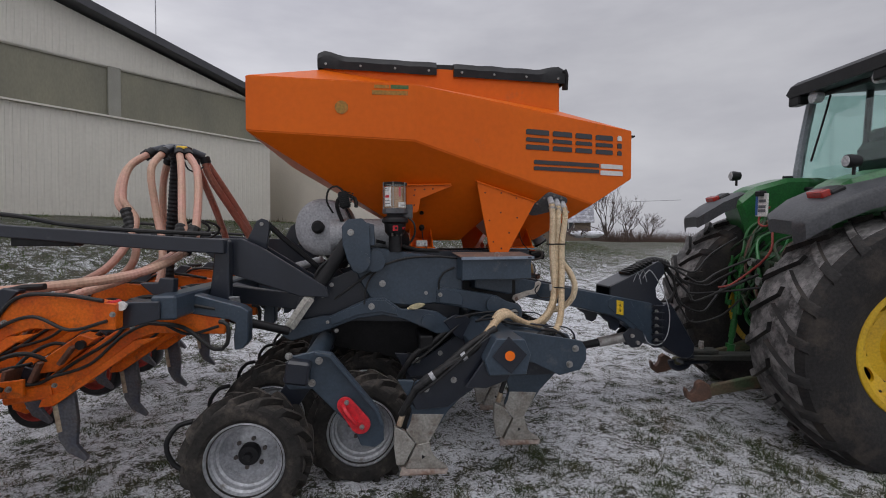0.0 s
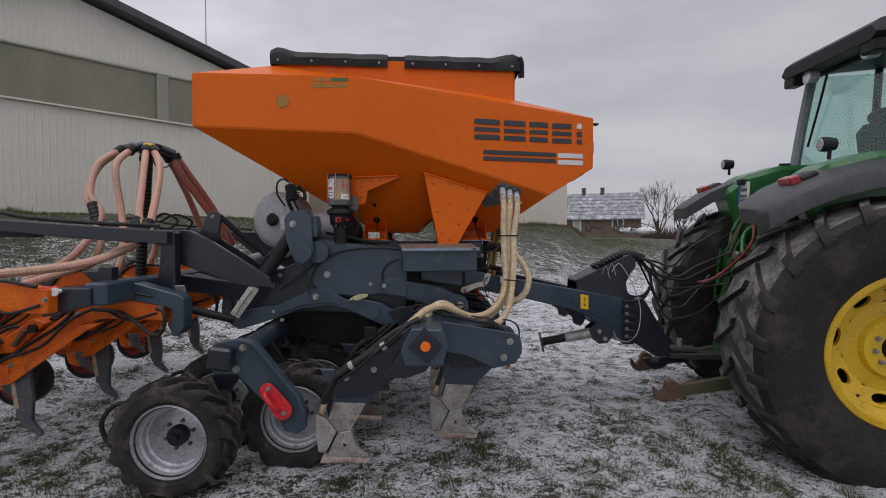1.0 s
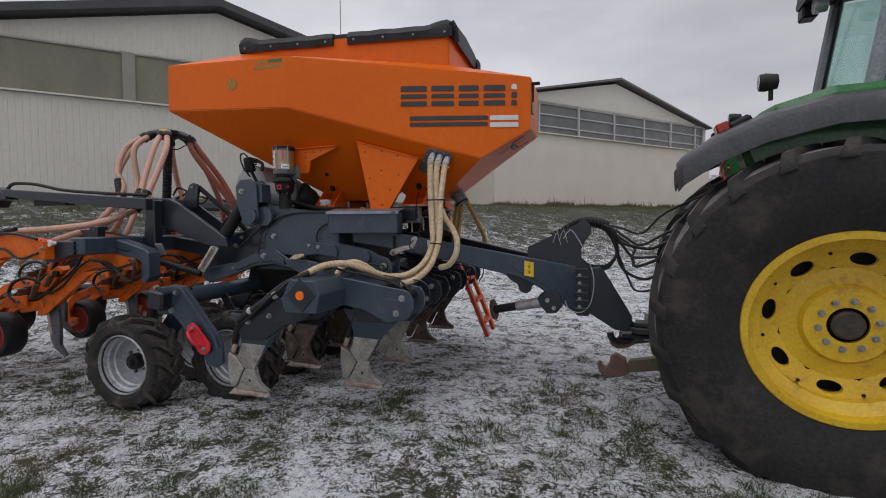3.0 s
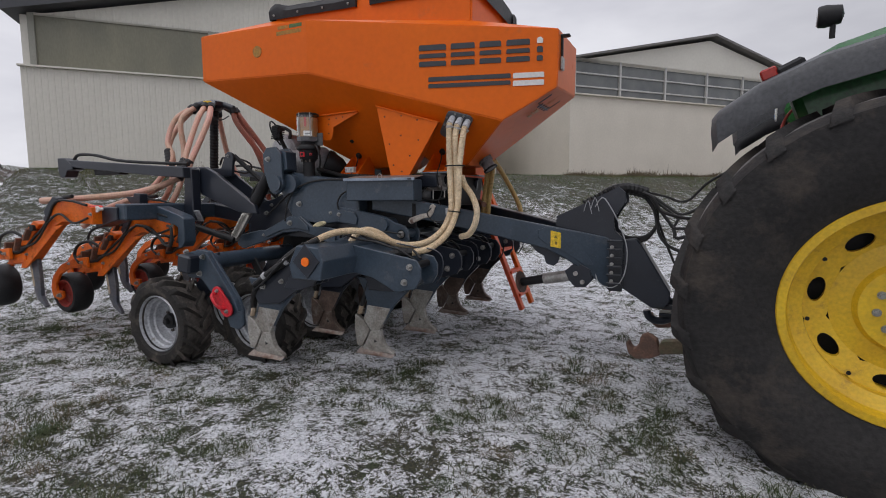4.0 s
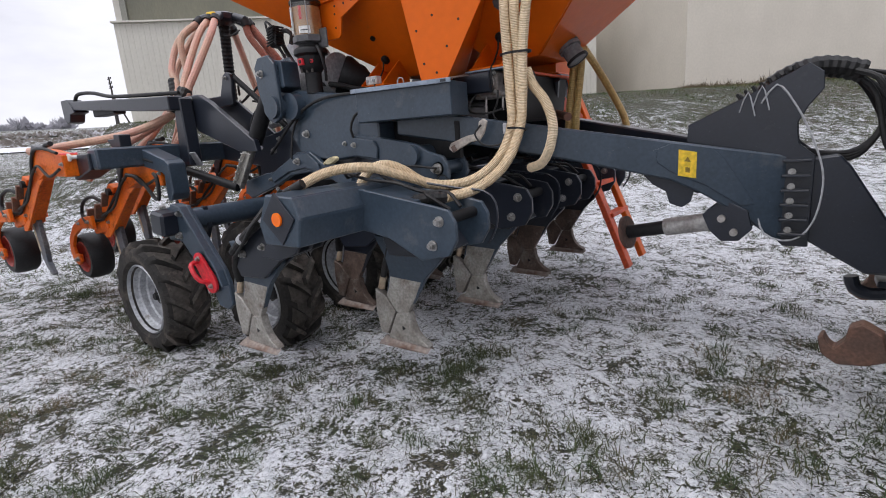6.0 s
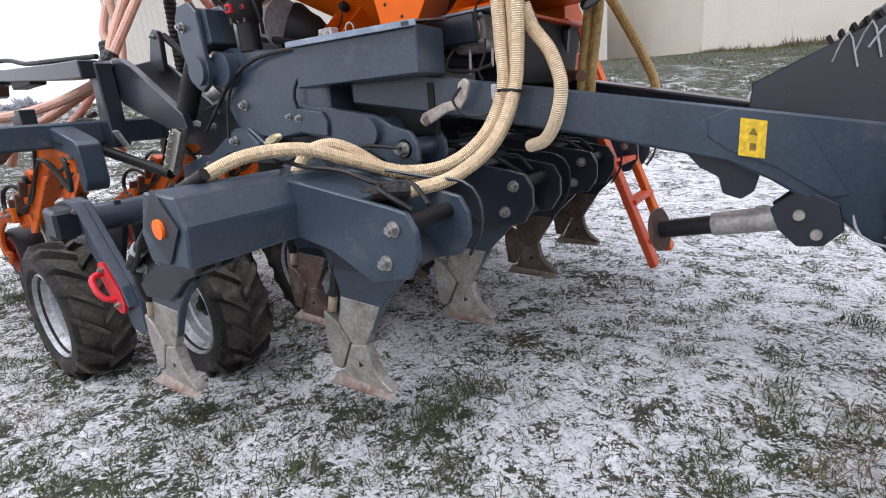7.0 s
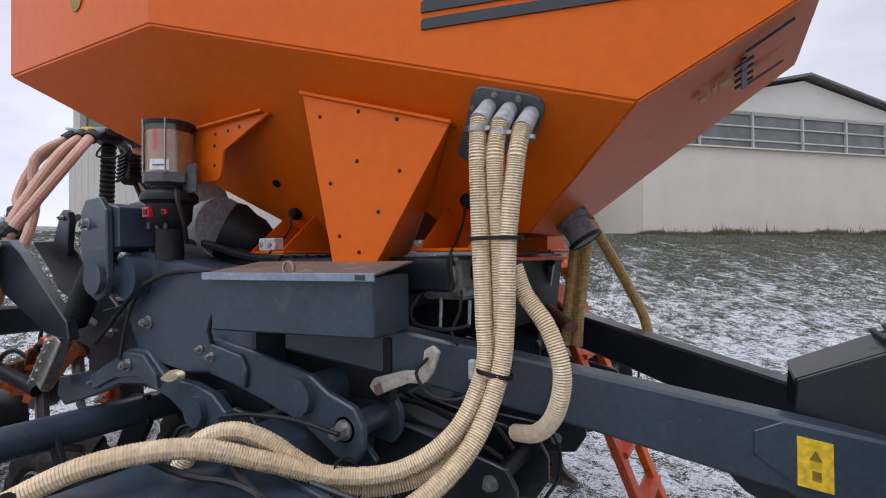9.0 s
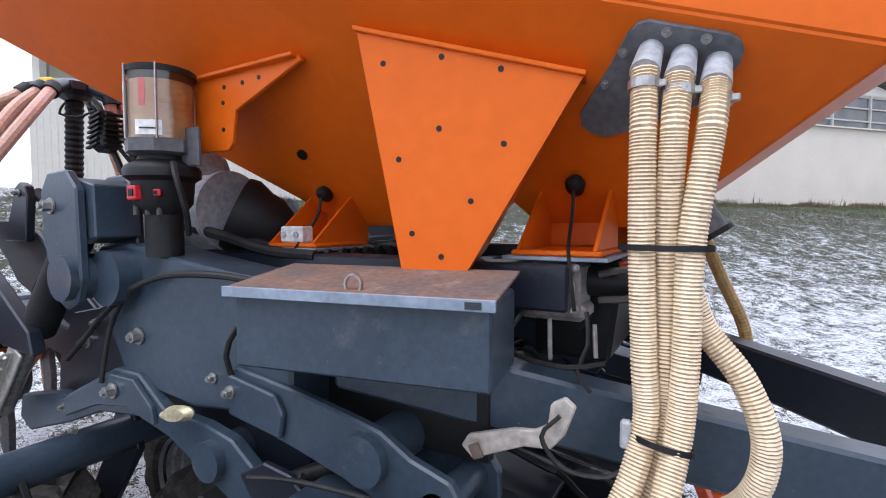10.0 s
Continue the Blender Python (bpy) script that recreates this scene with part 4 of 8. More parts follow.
        # thin cable arching over the side frame
        hose("control_cable", [(-0.33, s * 0.79, 1.10), (-0.24, s * 0.79, 1.165), (-0.123, s * 0.79, 1.254), (-0.04, s * 0.79, 1.305), (0.026, s * 0.79, 1.338), (0.10, s * 0.79, 1.362), (0.173, s * 0.788, 1.378), (0.278, s * 0.786, 1.386), (0.40, s * 0.785, 1.386), (0.52, s * 0.78, 1.375)], 0.0085, M_HYD, side, seg=8)
        hose("control_cable", [(-0.129, s * 0.80, 1.06), (-0.125, s * 0.79, 1.13), (-0.101, s * 0.785, 1.218), (-0.05, s * 0.785, 1.285), (0.01, s * 0.79, 1.325)], 0.0065, M_HYD, side, seg=8)
        hose("control_cable", [(0.40, s * 0.775, 1.13), (0.385, s * 0.79, 1.20), (0.42, s * 0.785, 1.27), (0.50, s * 0.77, 1.31)], 0.007, M_HYD, side, seg=8)
        hose("control_cable", [(0.955, s * 0.82, 0.985), (0.80, s * 0.83, 1.0), (0.62, s * 0.83, 0.985), (0.50, s * 0.83, 0.96)], 0.006, M_HYD, side, seg=8)
        # drawbar beam, converging on the hitch
        o, d = (0.30, s * 0.815, 0), Vector((0.950, -s * 0.3125, 0))
        k = 1 / 0.95
        top = lambda x: 1.215 - 0.205 * (x - 1.03)
        pts = [((x - 0.30) * k, z) for x, z in ((0.93, top(0.93)), (1.03, top(1.03)), (2.36, top(2.36)), (2.36, 0.575), (2.30, 0.585), (2.20, 0.675), (2.02, 0.80), (1.90, 0.865), (1.45, 0.985), (1.03, 1.08), (0.66, 1.155), (0.66, 1.255))]
        # The far beam takes the darker copy, its shade put into the paint.
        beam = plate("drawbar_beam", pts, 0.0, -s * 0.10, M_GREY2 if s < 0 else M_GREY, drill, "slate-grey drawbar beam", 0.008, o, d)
        # Black filler sheet, added for the shaded gap beneath the tool box.
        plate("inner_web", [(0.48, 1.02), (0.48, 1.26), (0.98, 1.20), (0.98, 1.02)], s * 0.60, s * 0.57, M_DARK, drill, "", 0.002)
        plate("beam_patch", [((x - 0.30) * k, z) for x, z in ((1.84, 1.005), (1.90, 1.03), (2.05, 1.0), (2.10, 0.95), (2.22, 0.75), (2.17, 0.74), (2.03, 0.84), (1.90, 0.90), (1.84, 0.95))], s * 0.006, -s * 0.004, M_GREY2, beam, "", 0.002, o, d)
        plate("beam_lug", [((x - 0.30) * k, z) for x, z in ((1.78, 0.905), (2.0, 0.83), (1.985, 0.76), (1.95, 0.735), (1.90, 0.755), (1.885, 0.81), (1.83, 0.845))], -s * 0.03, -s * 0.055, M_GREY, beam, "", 0.003, o, d)
    # cross members and the dark underside between the side frames
    bm = bm_new()
    for x, z, sx, sz in ((0.02, 1.30, 0.14, 0.16), (0.48, 1.27, 0.14, 0.14), (0.50, 0.90, 0.12, 0.12), (-0.10, 1.05, 0.10, 0.10)):
        box(bm, (x, 0, z), (sx, 1.22, sz), bev=0.006)
    for y in (-0.45, 0.45):
        box(bm, (0.53, y, 1.375), (1.16, 0.10, 0.10), bev=0.006)
    part("cross_frame", bm, M_GREY, drill)
    for x in (0.58, 0.85, 1.08):
        bm = bm_new()
        box(bm, (x, 0, 1.34), (0.06, 0.98 - (x - 0.58) * 0.3, 0.07), bev=0.004)
        part("hopper_bearer", bm, M_GREY, drill)
    # Assumed metering housings; their black boxes also block light under the hopper.
    for x in (0.31, 1.09):
        bm = bm_new()
        prism(bm, [(x - 0.12, 1.428), (x + 0.10, 1.428), (x + 0.07, 1.18), (x - 0.12, 1.18)], -0.30, 0.30, bev=0.01)
        cyl(bm, (x - 0.03, -0.36, 1.30), (x - 0.03, 0.36, 1.30), 0.06, 16)
        part("metering_housing", bm, M_DARK, drill, "black seed metering housing")
    # hitch tower and tongue
    for y in (-0.15, 0.125):
        plate("hitch_cheek", [(1.93, 0.98), (1.94, 1.10), (2.14, 1.195), (2.375, 1.315), (2.425, 1.275), (2.43, 1.21), (2.385, 1.15), (2.35, 1.08), (2.36, 1.0), (2.42, 0.945), (2.42, 0.56), (2.33, 0.56), (2.1, 0.80)], y, y + 0.022, M_GREY, drill, bev=0.003)
    bm = bm_new()
    prism(bm, [(1.935, 1.085), (2.14, 1.185), (2.14, 1.197), (1.935, 1.10)], -0.128, 0.128, bev=0.002)
    prism(bm, [(2.12, 1.165), (2.365, 1.29), (2.365, 1.305), (2.12, 1.18)], -0.128, 0.128, bev=0.002)
    part("tower_cover", bm, M_GREY, drill)
    tong = plate("hitch_tongue", [(2.38, 0.93), (2.50, 0.945), (2.54, 0.90), (2.74, 0.565), (2.735, 0.50), (2.70, 0.455), (2.62, 0.450), (2.36, 0.615)], -0.12, 0.12, M_GREY, drill, "angled steel hitch tongue", 0.008)
    bm = bm_new()
    for k in range(6):
        z = 0.62 + 0.062 * k
        box(bm, (2.36, 0, z), (0.10, 0.40, 0.010), bev=0.002)
    part("adjuster_ribs", bm, M_GREY, drill)
    for k in range(5):
        bolt((2.345, -0.17, 0.635 + 0.062 * k), (0, -1, 0), tong, 0.013, 0.02)
    bm = bm_new()
    tube(bm, [(2.72, 0, 0.50), (2.78, 0, 0.44), (2.74, 0, 0.36), (2.66, 0, 0.335), (2.60, 0, 0.36), (2.585, 0, 0.41)], 0.028, 10, 0.02)
    box(bm, (2.80, 0, 0.455), (0.30, 0.16, 0.028), bev=0.004)
    box(bm, (2.80, 0, 0.395), (0.26, 0.12, 0.028), bev=0.004)
    part("hitch_hook", bm, M_GREY, drill, smooth=False)
    # parking jack swung up under the beam
    a, b = Vector((1.655, -0.085, 0.573)), Vector((2.13, -0.16, 0.675))
    t = (b - a).normalized()
    bm = bm_new()
    cyl(bm, a + t * 0.20, b - t * 0.02, 0.043, 22)
    jack = part("parking_jack", bm, mat("scuffed_aluminium", (0.42, 0.41, 0.395), (0.33, 0.31, 0.29), rough=0.45, metal=0.4, scale=12, dirt=SOIL, dirt_amount=0.25, dirt_scale=9), drill, "swung-up parking jack", smooth=True)
    bm = bm_new()
    cyl(bm, a, a + t * 0.22, 0.034, 18)
    part("jack_leg", bm, M_DARK, jack, smooth=True)
    bm = bm_new()
    cyl(bm, a - t * 0.008, a + t * 0.008, 0.085, 24)
    part("jack_foot", bm, mat_foot_plate, jack, "rusty jack foot plate", smooth=True)
    bm = bm_new()
    for y in (-0.215, -0.105):
        prism(bm, [(2.02, 0.70), (2.10, 0.77), (2.20, 0.72), (2.22, 0.64), (2.17, 0.585), (2.10, 0.58), (2.05, 0.63)], y, y + 0.015, bev=0.003)
    part("jack_bracket", bm, M_GREY, jack)
    for x, z in ((2.10, 0.685), (2.15, 0.625)):
        pin("jack_pin", (x, -0.235, z), (x, -0.09, z), 0.016, jack, M_STEEL)
    # yellow warning sticker with plain marks
    o, d = (0.30, -0.815, 0), Vector((0.950, 0.3125, 0))
    k = 1 / 0.95
    st = plate("warning_sticker", [((x - 0.30) * k, z) for x, z in ((1.925, 0.885), (1.995, 0.870), (1.995, 0.985), (1.925, 1.0))], -0.009, 0.0, M_STICKER, drill, "yellow warning sticker with black marks", 0, o, d)
    plate("sticker_mark", [((x - 0.30) * k, z) for x, z in ((1.948, 0.948), (1.973, 0.942), (1.960, 0.968))], -0.0115, -0.008, mat_mark, st, "", 0, o, d)
    plate("sticker_mark", [((x - 0.30) * k, z) for x, z in ((1.953, 0.900), (1.970, 0.896), (1.970, 0.918), (1.953, 0.922))], -0.0115, -0.008, mat_mark, st, "", 0, o, d)
    # tool box standing across the near side frame
    rot = Matrix.Rotation(radians(9.5), 4, "Z")
    tb = new("tool_box")
    tb.parent = drill
    tb.matrix_basis = Matrix.Translation((0.533, -0.859, 1.249)) @ rot @ Matrix.Diagonal((0.925, 1, 1, 1))
    tagged(tb, "slate-grey steel tool box with a rusty lid")
    bm = bm_new()
    box(bm, (0.29, 0.11, 0.053), (0.565, 0.20, 0.155), bev=0.005)
    part("box_body", bm, M_GREY2, tb)
    bm = bm_new()
    rl = Matrix.Rotation(radians(7.5), 3, "X")
    box(bm, (0.29, 0.105, 0.148), (0.585, 0.225, 0.006), rl, 0.001)
    part("box_lid", bm, M_RUST, tb, "rusty brown lid")
    bm = bm_new()
    box(bm, (0.29, -0.008, 0.128), (0.59, 0.008, 0.020), None, 0.001)
    part("lid_edge", bm, M_LIP, tb, "pale worn lid edge")
    bm = bm_new()
    lathe(bm, [(0.016, -0.004), (0.020, -0.004), (0.020, 0.004), (0.016, 0.004)], Matrix.Translation((0.29, 0.02, 0.150)) @ Matrix.Rotation(radians(90), 4, "X"), 16, True)
    part("lid_ring", bm, M_ZINC, tb)
    bm = bm_new()
    box(bm, (0.545, -0.013, 0.128), (0.03, 0.003, 0.012), bev=0)
    part("maker_mark", bm, M_INK, tb)
    # pale lever hanging on the beam
    bm = bm_new()
    prism(bm, [(0.94, 1.070), (0.965, 1.048), (1.07, 1.095), (1.12, 1.10), (1.145, 1.13), (1.165, 1.185), (1.145, 1.20), (1.12, 1.185), (1.115, 1.145), (1.09, 1.13), (1.05, 1.125), (0.955, 1.095)], -0.645, -0.630, bev=0.003, o=(0, 0, 0))
    lv = part("release_lever", bm, mat("pale_grimy_lever", (0.46, 0.42, 0.37), (0.36, 0.32, 0.28), rough=0.5, scale=20), drill, "pale steel release lever with a wire")
    bm = bm_new()
    box(bm, (0.975, -0.650, 1.068), (0.022, 0.004, 0.028), Matrix.Rotation(radians(-25), 3, "Y"), 0)
    part("lever_tag", bm, M_RUST, lv)
    hose("lever_wire", [(1.14, -0.655, 1.17), (1.11, -0.665, 1.13), (1.15, -0.66, 1.08), (1.22, -0.645, 1.075), (1.25, -0.625, 1.10), (1.245, -0.61, 1.15)], 0.0045, M_HYD, lv, seg=6, step=0.015)
    bm = bm_new()
    box(bm, (1.245, -0.615, 1.145), (0.018, 0.018, 0.05), bev=0.004)
    part("cable_plug", bm, M_FAN, lv)


build_frame()


# ---- tines ----
def fill_tine(leg):
    bm = bm_new()
    prism(bm, [(0.02, 0.70), (0.40, 0.68), (0.42, 0.62), (0.31, 0.51), (0.272, 0.45), (0.195, 0.335), (0.13, 0.335), (0.07, 0.42), (0.10, 0.52), (0.08, 0.60)], -0.014, 0.014, bev=0.003)
    part("shank", bm, M_GREY2, leg)
    bm = bm_new()
    prism(bm, [(0.103, 0.505), (0.288, 0.495), (0.25, 0.42), (0.192, 0.327), (0.127, 0.328), (0.068, 0.405), (0.09, 0.45)], -0.0165, 0.0165, bev=0.003)
    part("worn_shin", bm, M_POINT, leg, "soil-scoured steel shin")
    bm = bm_new()
    prism(bm, [(0.002, 0.435), (0.060, 0.405), (0.119, 0.330), (0.055, 0.208), (0.012, 0.212), (-0.004, 0.33)], -0.019, 0.019, bev=0.003)
    part("rear_shoe", bm, M_POINT, leg)
    bm = bm_new()
    prism(bm, [(0.127, 0.326), (0.205, 0.338), (0.212, 0.29), (0.232, 0.242), (0.262, 0.212), (0.298, 0.192), (0.306, 0.180), (0.062, 0.190)], -0.021, 0.021, bev=0.003)
    part("tine_point", bm, M_POINT, leg, "bolted steel point with a rust-brown foot")
    for sy in (-1, 1):
        bm = bm_new()
        prof = [(0.040, 0.186), (0.20, 0.180), (0.295, 0.170), (0.312, 0.166), (0.20, 0.173), (0.040, 0.179)]
        a = [bm.verts.new((x, sy * 0.008, z + 0.012)) for x, z in prof]
        b = [bm.verts.new((x - 0.01, sy * (0.055 - 0.14 * max(0.0, x - 0.12)), z - 0.014)) for x, z in prof]
        bm.faces.new(a)
        bm.faces.new(b[::-1])
        for k in range(6):
            bm.faces.new((a[k], b[k], b[(k + 1) % 6], a[(k + 1) % 6]))
        part("wing_foot", bm, mat_foot, leg)
        # A black patch gives the square hole its dark.
        bm = bm_new()
        cyl(bm, (0.165, sy * 0.0205, 0.255), (0.165, sy * 0.0225, 0.255), 0.014, 3, turn=0.5)
        part("square_hole", bm, M_DARK, leg)
    bm = bm_new()
    tube(bm, [(0.12, 0.0, 0.70), (0.085, 0.0, 0.60), (0.055, 0, 0.52), (0.035, 0, 0.455)], 0.015, 10)
    part("seed_tube", bm, M_HYD, leg, smooth=True)
    bm = bm_new()
    cyl(bm, (0.048, 0, 0.495), (0.028, 0, 0.435), 0.017, 12)
    part("tube_collar", bm, mat_collar, leg, smooth=True)


mat_foot = mat("rust_brown_foot", (0.16, 0.098, 0.072), (0.30, 0.26, 0.23), rough=0.6, metal=0.2, scale=14, dirt=(0.36, 0.33, 0.30), dirt_amount=0.25, dirt_scale=16)
mat_collar = mat("pale_brass_collar", (0.42, 0.34, 0.24), (0.30, 0.22, 0.15), rough=0.5, scale=20)
TINE_Y = [-1.36 + 0.34 * k for k in range(9)]


def build_tines():
    bm = bm_new()
    # six-sided cross tube under the frame
    prism(bm, [(0.56, 0.83), (0.625, 0.955), (0.79, 0.945), (0.825, 0.86), (0.80, 0.745), (0.585, 0.745)], -1.51, 1.51, bev=0.006)
    tubeo = part("tine_cross_tube", bm, M_GREY2, drill, "slate-grey six-sided cross tube")
    for s in (-1, 1):
        bm = bm_new()
        prism(bm, [(0.60, 0.855), (0.695, 0.965), (0.80, 0.86), (0.71, 0.755)], *sorted((s * 1.512, s * 1.518)), bev=0.001)
        cap = part("tube_end_cap", bm, M_GREY, tubeo)
        bm = bm_new()
        cyl(bm, (0.70, s * 1.518, 0.857), (0.70, s * 1.526, 0.857), 0.028, 24)
        part("reflector", bm, M_SIGNAL, cap, "round orange reflector", smooth=True)
        # rough plate behind the cap
        plate("cap_bracket", [(0.46, 0.67), (0.56, 0.81), (0.64, 0.90), (0.74, 0.76), (0.70, 0.70), (0.58, 0.66)], s * 1.455, s * 1.435, M_GREY, tubeo)
    first = None
    for i, y in enumerate(TINE_Y):
        front = i % 2 == 1
        x = 0.72 if front else 0.06
        leg = new("tine_leg")
        leg.parent = drill
        leg.matrix_basis = pose(x, y, 0)
        if first is None:
            first = leg
            fill_tine(leg)
        else:
            for c in first.children:
                q = c.copy()
                scene.collection.objects.link(q)
                q.parent = leg
                # Inner and far legs: rustier steel and darker paint with shade in the colour.
                worn = {"shank": M_GREY, "worn_shin": M_POINT2, "rear_shoe": M_POINT2, "tine_point": M_POINT2}.get(c.name.split(".")[0])
                if worn and (i == 2 or i > 3):
                    q.material_slots[0].link = "OBJECT"
                    q.material_slots[0].material = worn
        if front:
            for sy in (-1, 1):
                # Only the outermost arms are slate; inner ones carry shade in a darker paint.
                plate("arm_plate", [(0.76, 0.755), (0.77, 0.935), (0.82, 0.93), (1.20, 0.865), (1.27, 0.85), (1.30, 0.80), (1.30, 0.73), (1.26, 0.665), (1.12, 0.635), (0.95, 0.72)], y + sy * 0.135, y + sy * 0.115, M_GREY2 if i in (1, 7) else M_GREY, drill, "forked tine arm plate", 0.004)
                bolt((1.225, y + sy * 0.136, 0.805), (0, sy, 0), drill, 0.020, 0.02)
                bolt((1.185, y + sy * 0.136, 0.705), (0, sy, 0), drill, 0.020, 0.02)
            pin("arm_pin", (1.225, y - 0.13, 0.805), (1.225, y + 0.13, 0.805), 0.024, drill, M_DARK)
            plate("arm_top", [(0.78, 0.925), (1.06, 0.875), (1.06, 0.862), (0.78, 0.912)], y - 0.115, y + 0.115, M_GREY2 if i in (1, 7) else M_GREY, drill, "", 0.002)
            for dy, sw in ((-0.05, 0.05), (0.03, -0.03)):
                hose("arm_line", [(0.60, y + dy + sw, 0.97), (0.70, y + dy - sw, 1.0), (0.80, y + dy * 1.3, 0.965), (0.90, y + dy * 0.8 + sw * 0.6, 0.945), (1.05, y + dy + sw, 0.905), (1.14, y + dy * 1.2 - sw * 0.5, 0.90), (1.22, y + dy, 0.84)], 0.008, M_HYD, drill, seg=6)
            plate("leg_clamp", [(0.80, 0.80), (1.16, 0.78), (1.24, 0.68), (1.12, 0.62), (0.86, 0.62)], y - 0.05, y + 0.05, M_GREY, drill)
            hose("arm_edge_line", [(1.0, y + 0.10, 0.93), (1.15, y + 0.125, 0.905), (1.27, y + 0.14, 0.89), (1.325, y + 0.14, 0.84), (1.325, y + 0.14, 0.74), (1.28, y + 0.14, 0.66)], 0.006, M_GREY, drill, seg=6)
        else:
            slim = 0.0 if i in (0, 8) else 0.07
            for sy in (-1, 1):
                plate("trailing_arm", [(0.62, 0.95 - slim * 0.6), (0.76, 0.93), (0.78, 0.80), (0.72, 0.71), (0.52, 0.645), (0.37, 0.545), (0.185, 0.535), (0.15, 0.60), (0.25, 0.715 - slim), (0.45, 0.845 - slim)], y + sy * 0.040, y + sy * 0.020, M_GREY, drill, "trailing tine arm plate", 0.004)
                bolt((0.24, y + sy * 0.041, 0.655), (0, sy, 0), drill, 0.018, 0.018)
                bolt((0.40, y + sy * 0.041, 0.70), (0, sy, 0), drill, 0.016, 0.016)
            hose("leg_hose", [(0.66, y + 0.02, 0.98), (0.50, y - 0.03, 0.90), (0.34, y - 0.05, 0.775), (0.22, y - 0.05, 0.70), (0.14, y - 0.03, 0.58), (0.10, y, 0.50)], 0.020, M_HYD, drill, "black hose down the tine", seg=10)
            for dy in (-0.05, 0.03):
                hose("leg_line", [(0.60, y + dy, 0.96), (0.44, y - 0.08, 0.83), (0.30, y - 0.08, 0.71), (0.20, y - 0.07, 0.64)], 0.008, M_HYD, drill, seg=6)


build_tines()


# ---- press wheels ----
def press_wheel_parts(w):
    """Round local z; the open side of the rim looks along +z."""
    bm = bm_new()
    tyre_mesh(bm, 0.348, 0.255, 0.195, 15, 0.036, 0.037, seg=48, sweep=0.40)
    part("tyre", bm, M_RUBBER, w, "muddy lugged tyre", smooth=True, mats=(M_LUGTOP,))
    bm = bm_new()
    lathe(bm, [(0.206, 0.114), (0.214, 0.106), (0.208, 0.094), (0.196, 0.086), (0.188, 0.060), (0.176, 0.052), (0.172, 0.020), (0.160, 0.012), (0.155, -0.030), (0.140, -0.046), (0.112, -0.040), (0.098, -0.030), (0.060, -0.030), (0.002, -0.030), (0.002, -0.045), (0.110, -0.055), (0.150, -0.060), (0.172, -0.03), (0.185, -0.10), (0.208, -0.11), (0.196, -0.09), (0.19, 0.0), (0.196, 0.08)], seg=48, closed=True)
    part("rim", bm, M_RIM, w, "silver steel rim", smooth=True)
    bm = bm_new()
    lathe(bm, [(0.0, 0.055), (0.020, 0.055), (0.024, 0.045), (0.026, 0.03), (0.052, 0.026), (0.058, 0.015), (0.058, -0.031), (0.0, -0.031)], seg=24)
    part("hub_cap", bm, M_DARK, w, smooth=True)
    for k in range(6):
        a = 2 * math.pi * k / 6 + 0.3
        pin("wheel_nut", (0.082 * math.cos(a), 0.082 * math.sin(a), -0.032), (0.082 * math.cos(a), 0.082 * math.sin(a), -0.014), 0.012, w, M_NUT, 6)


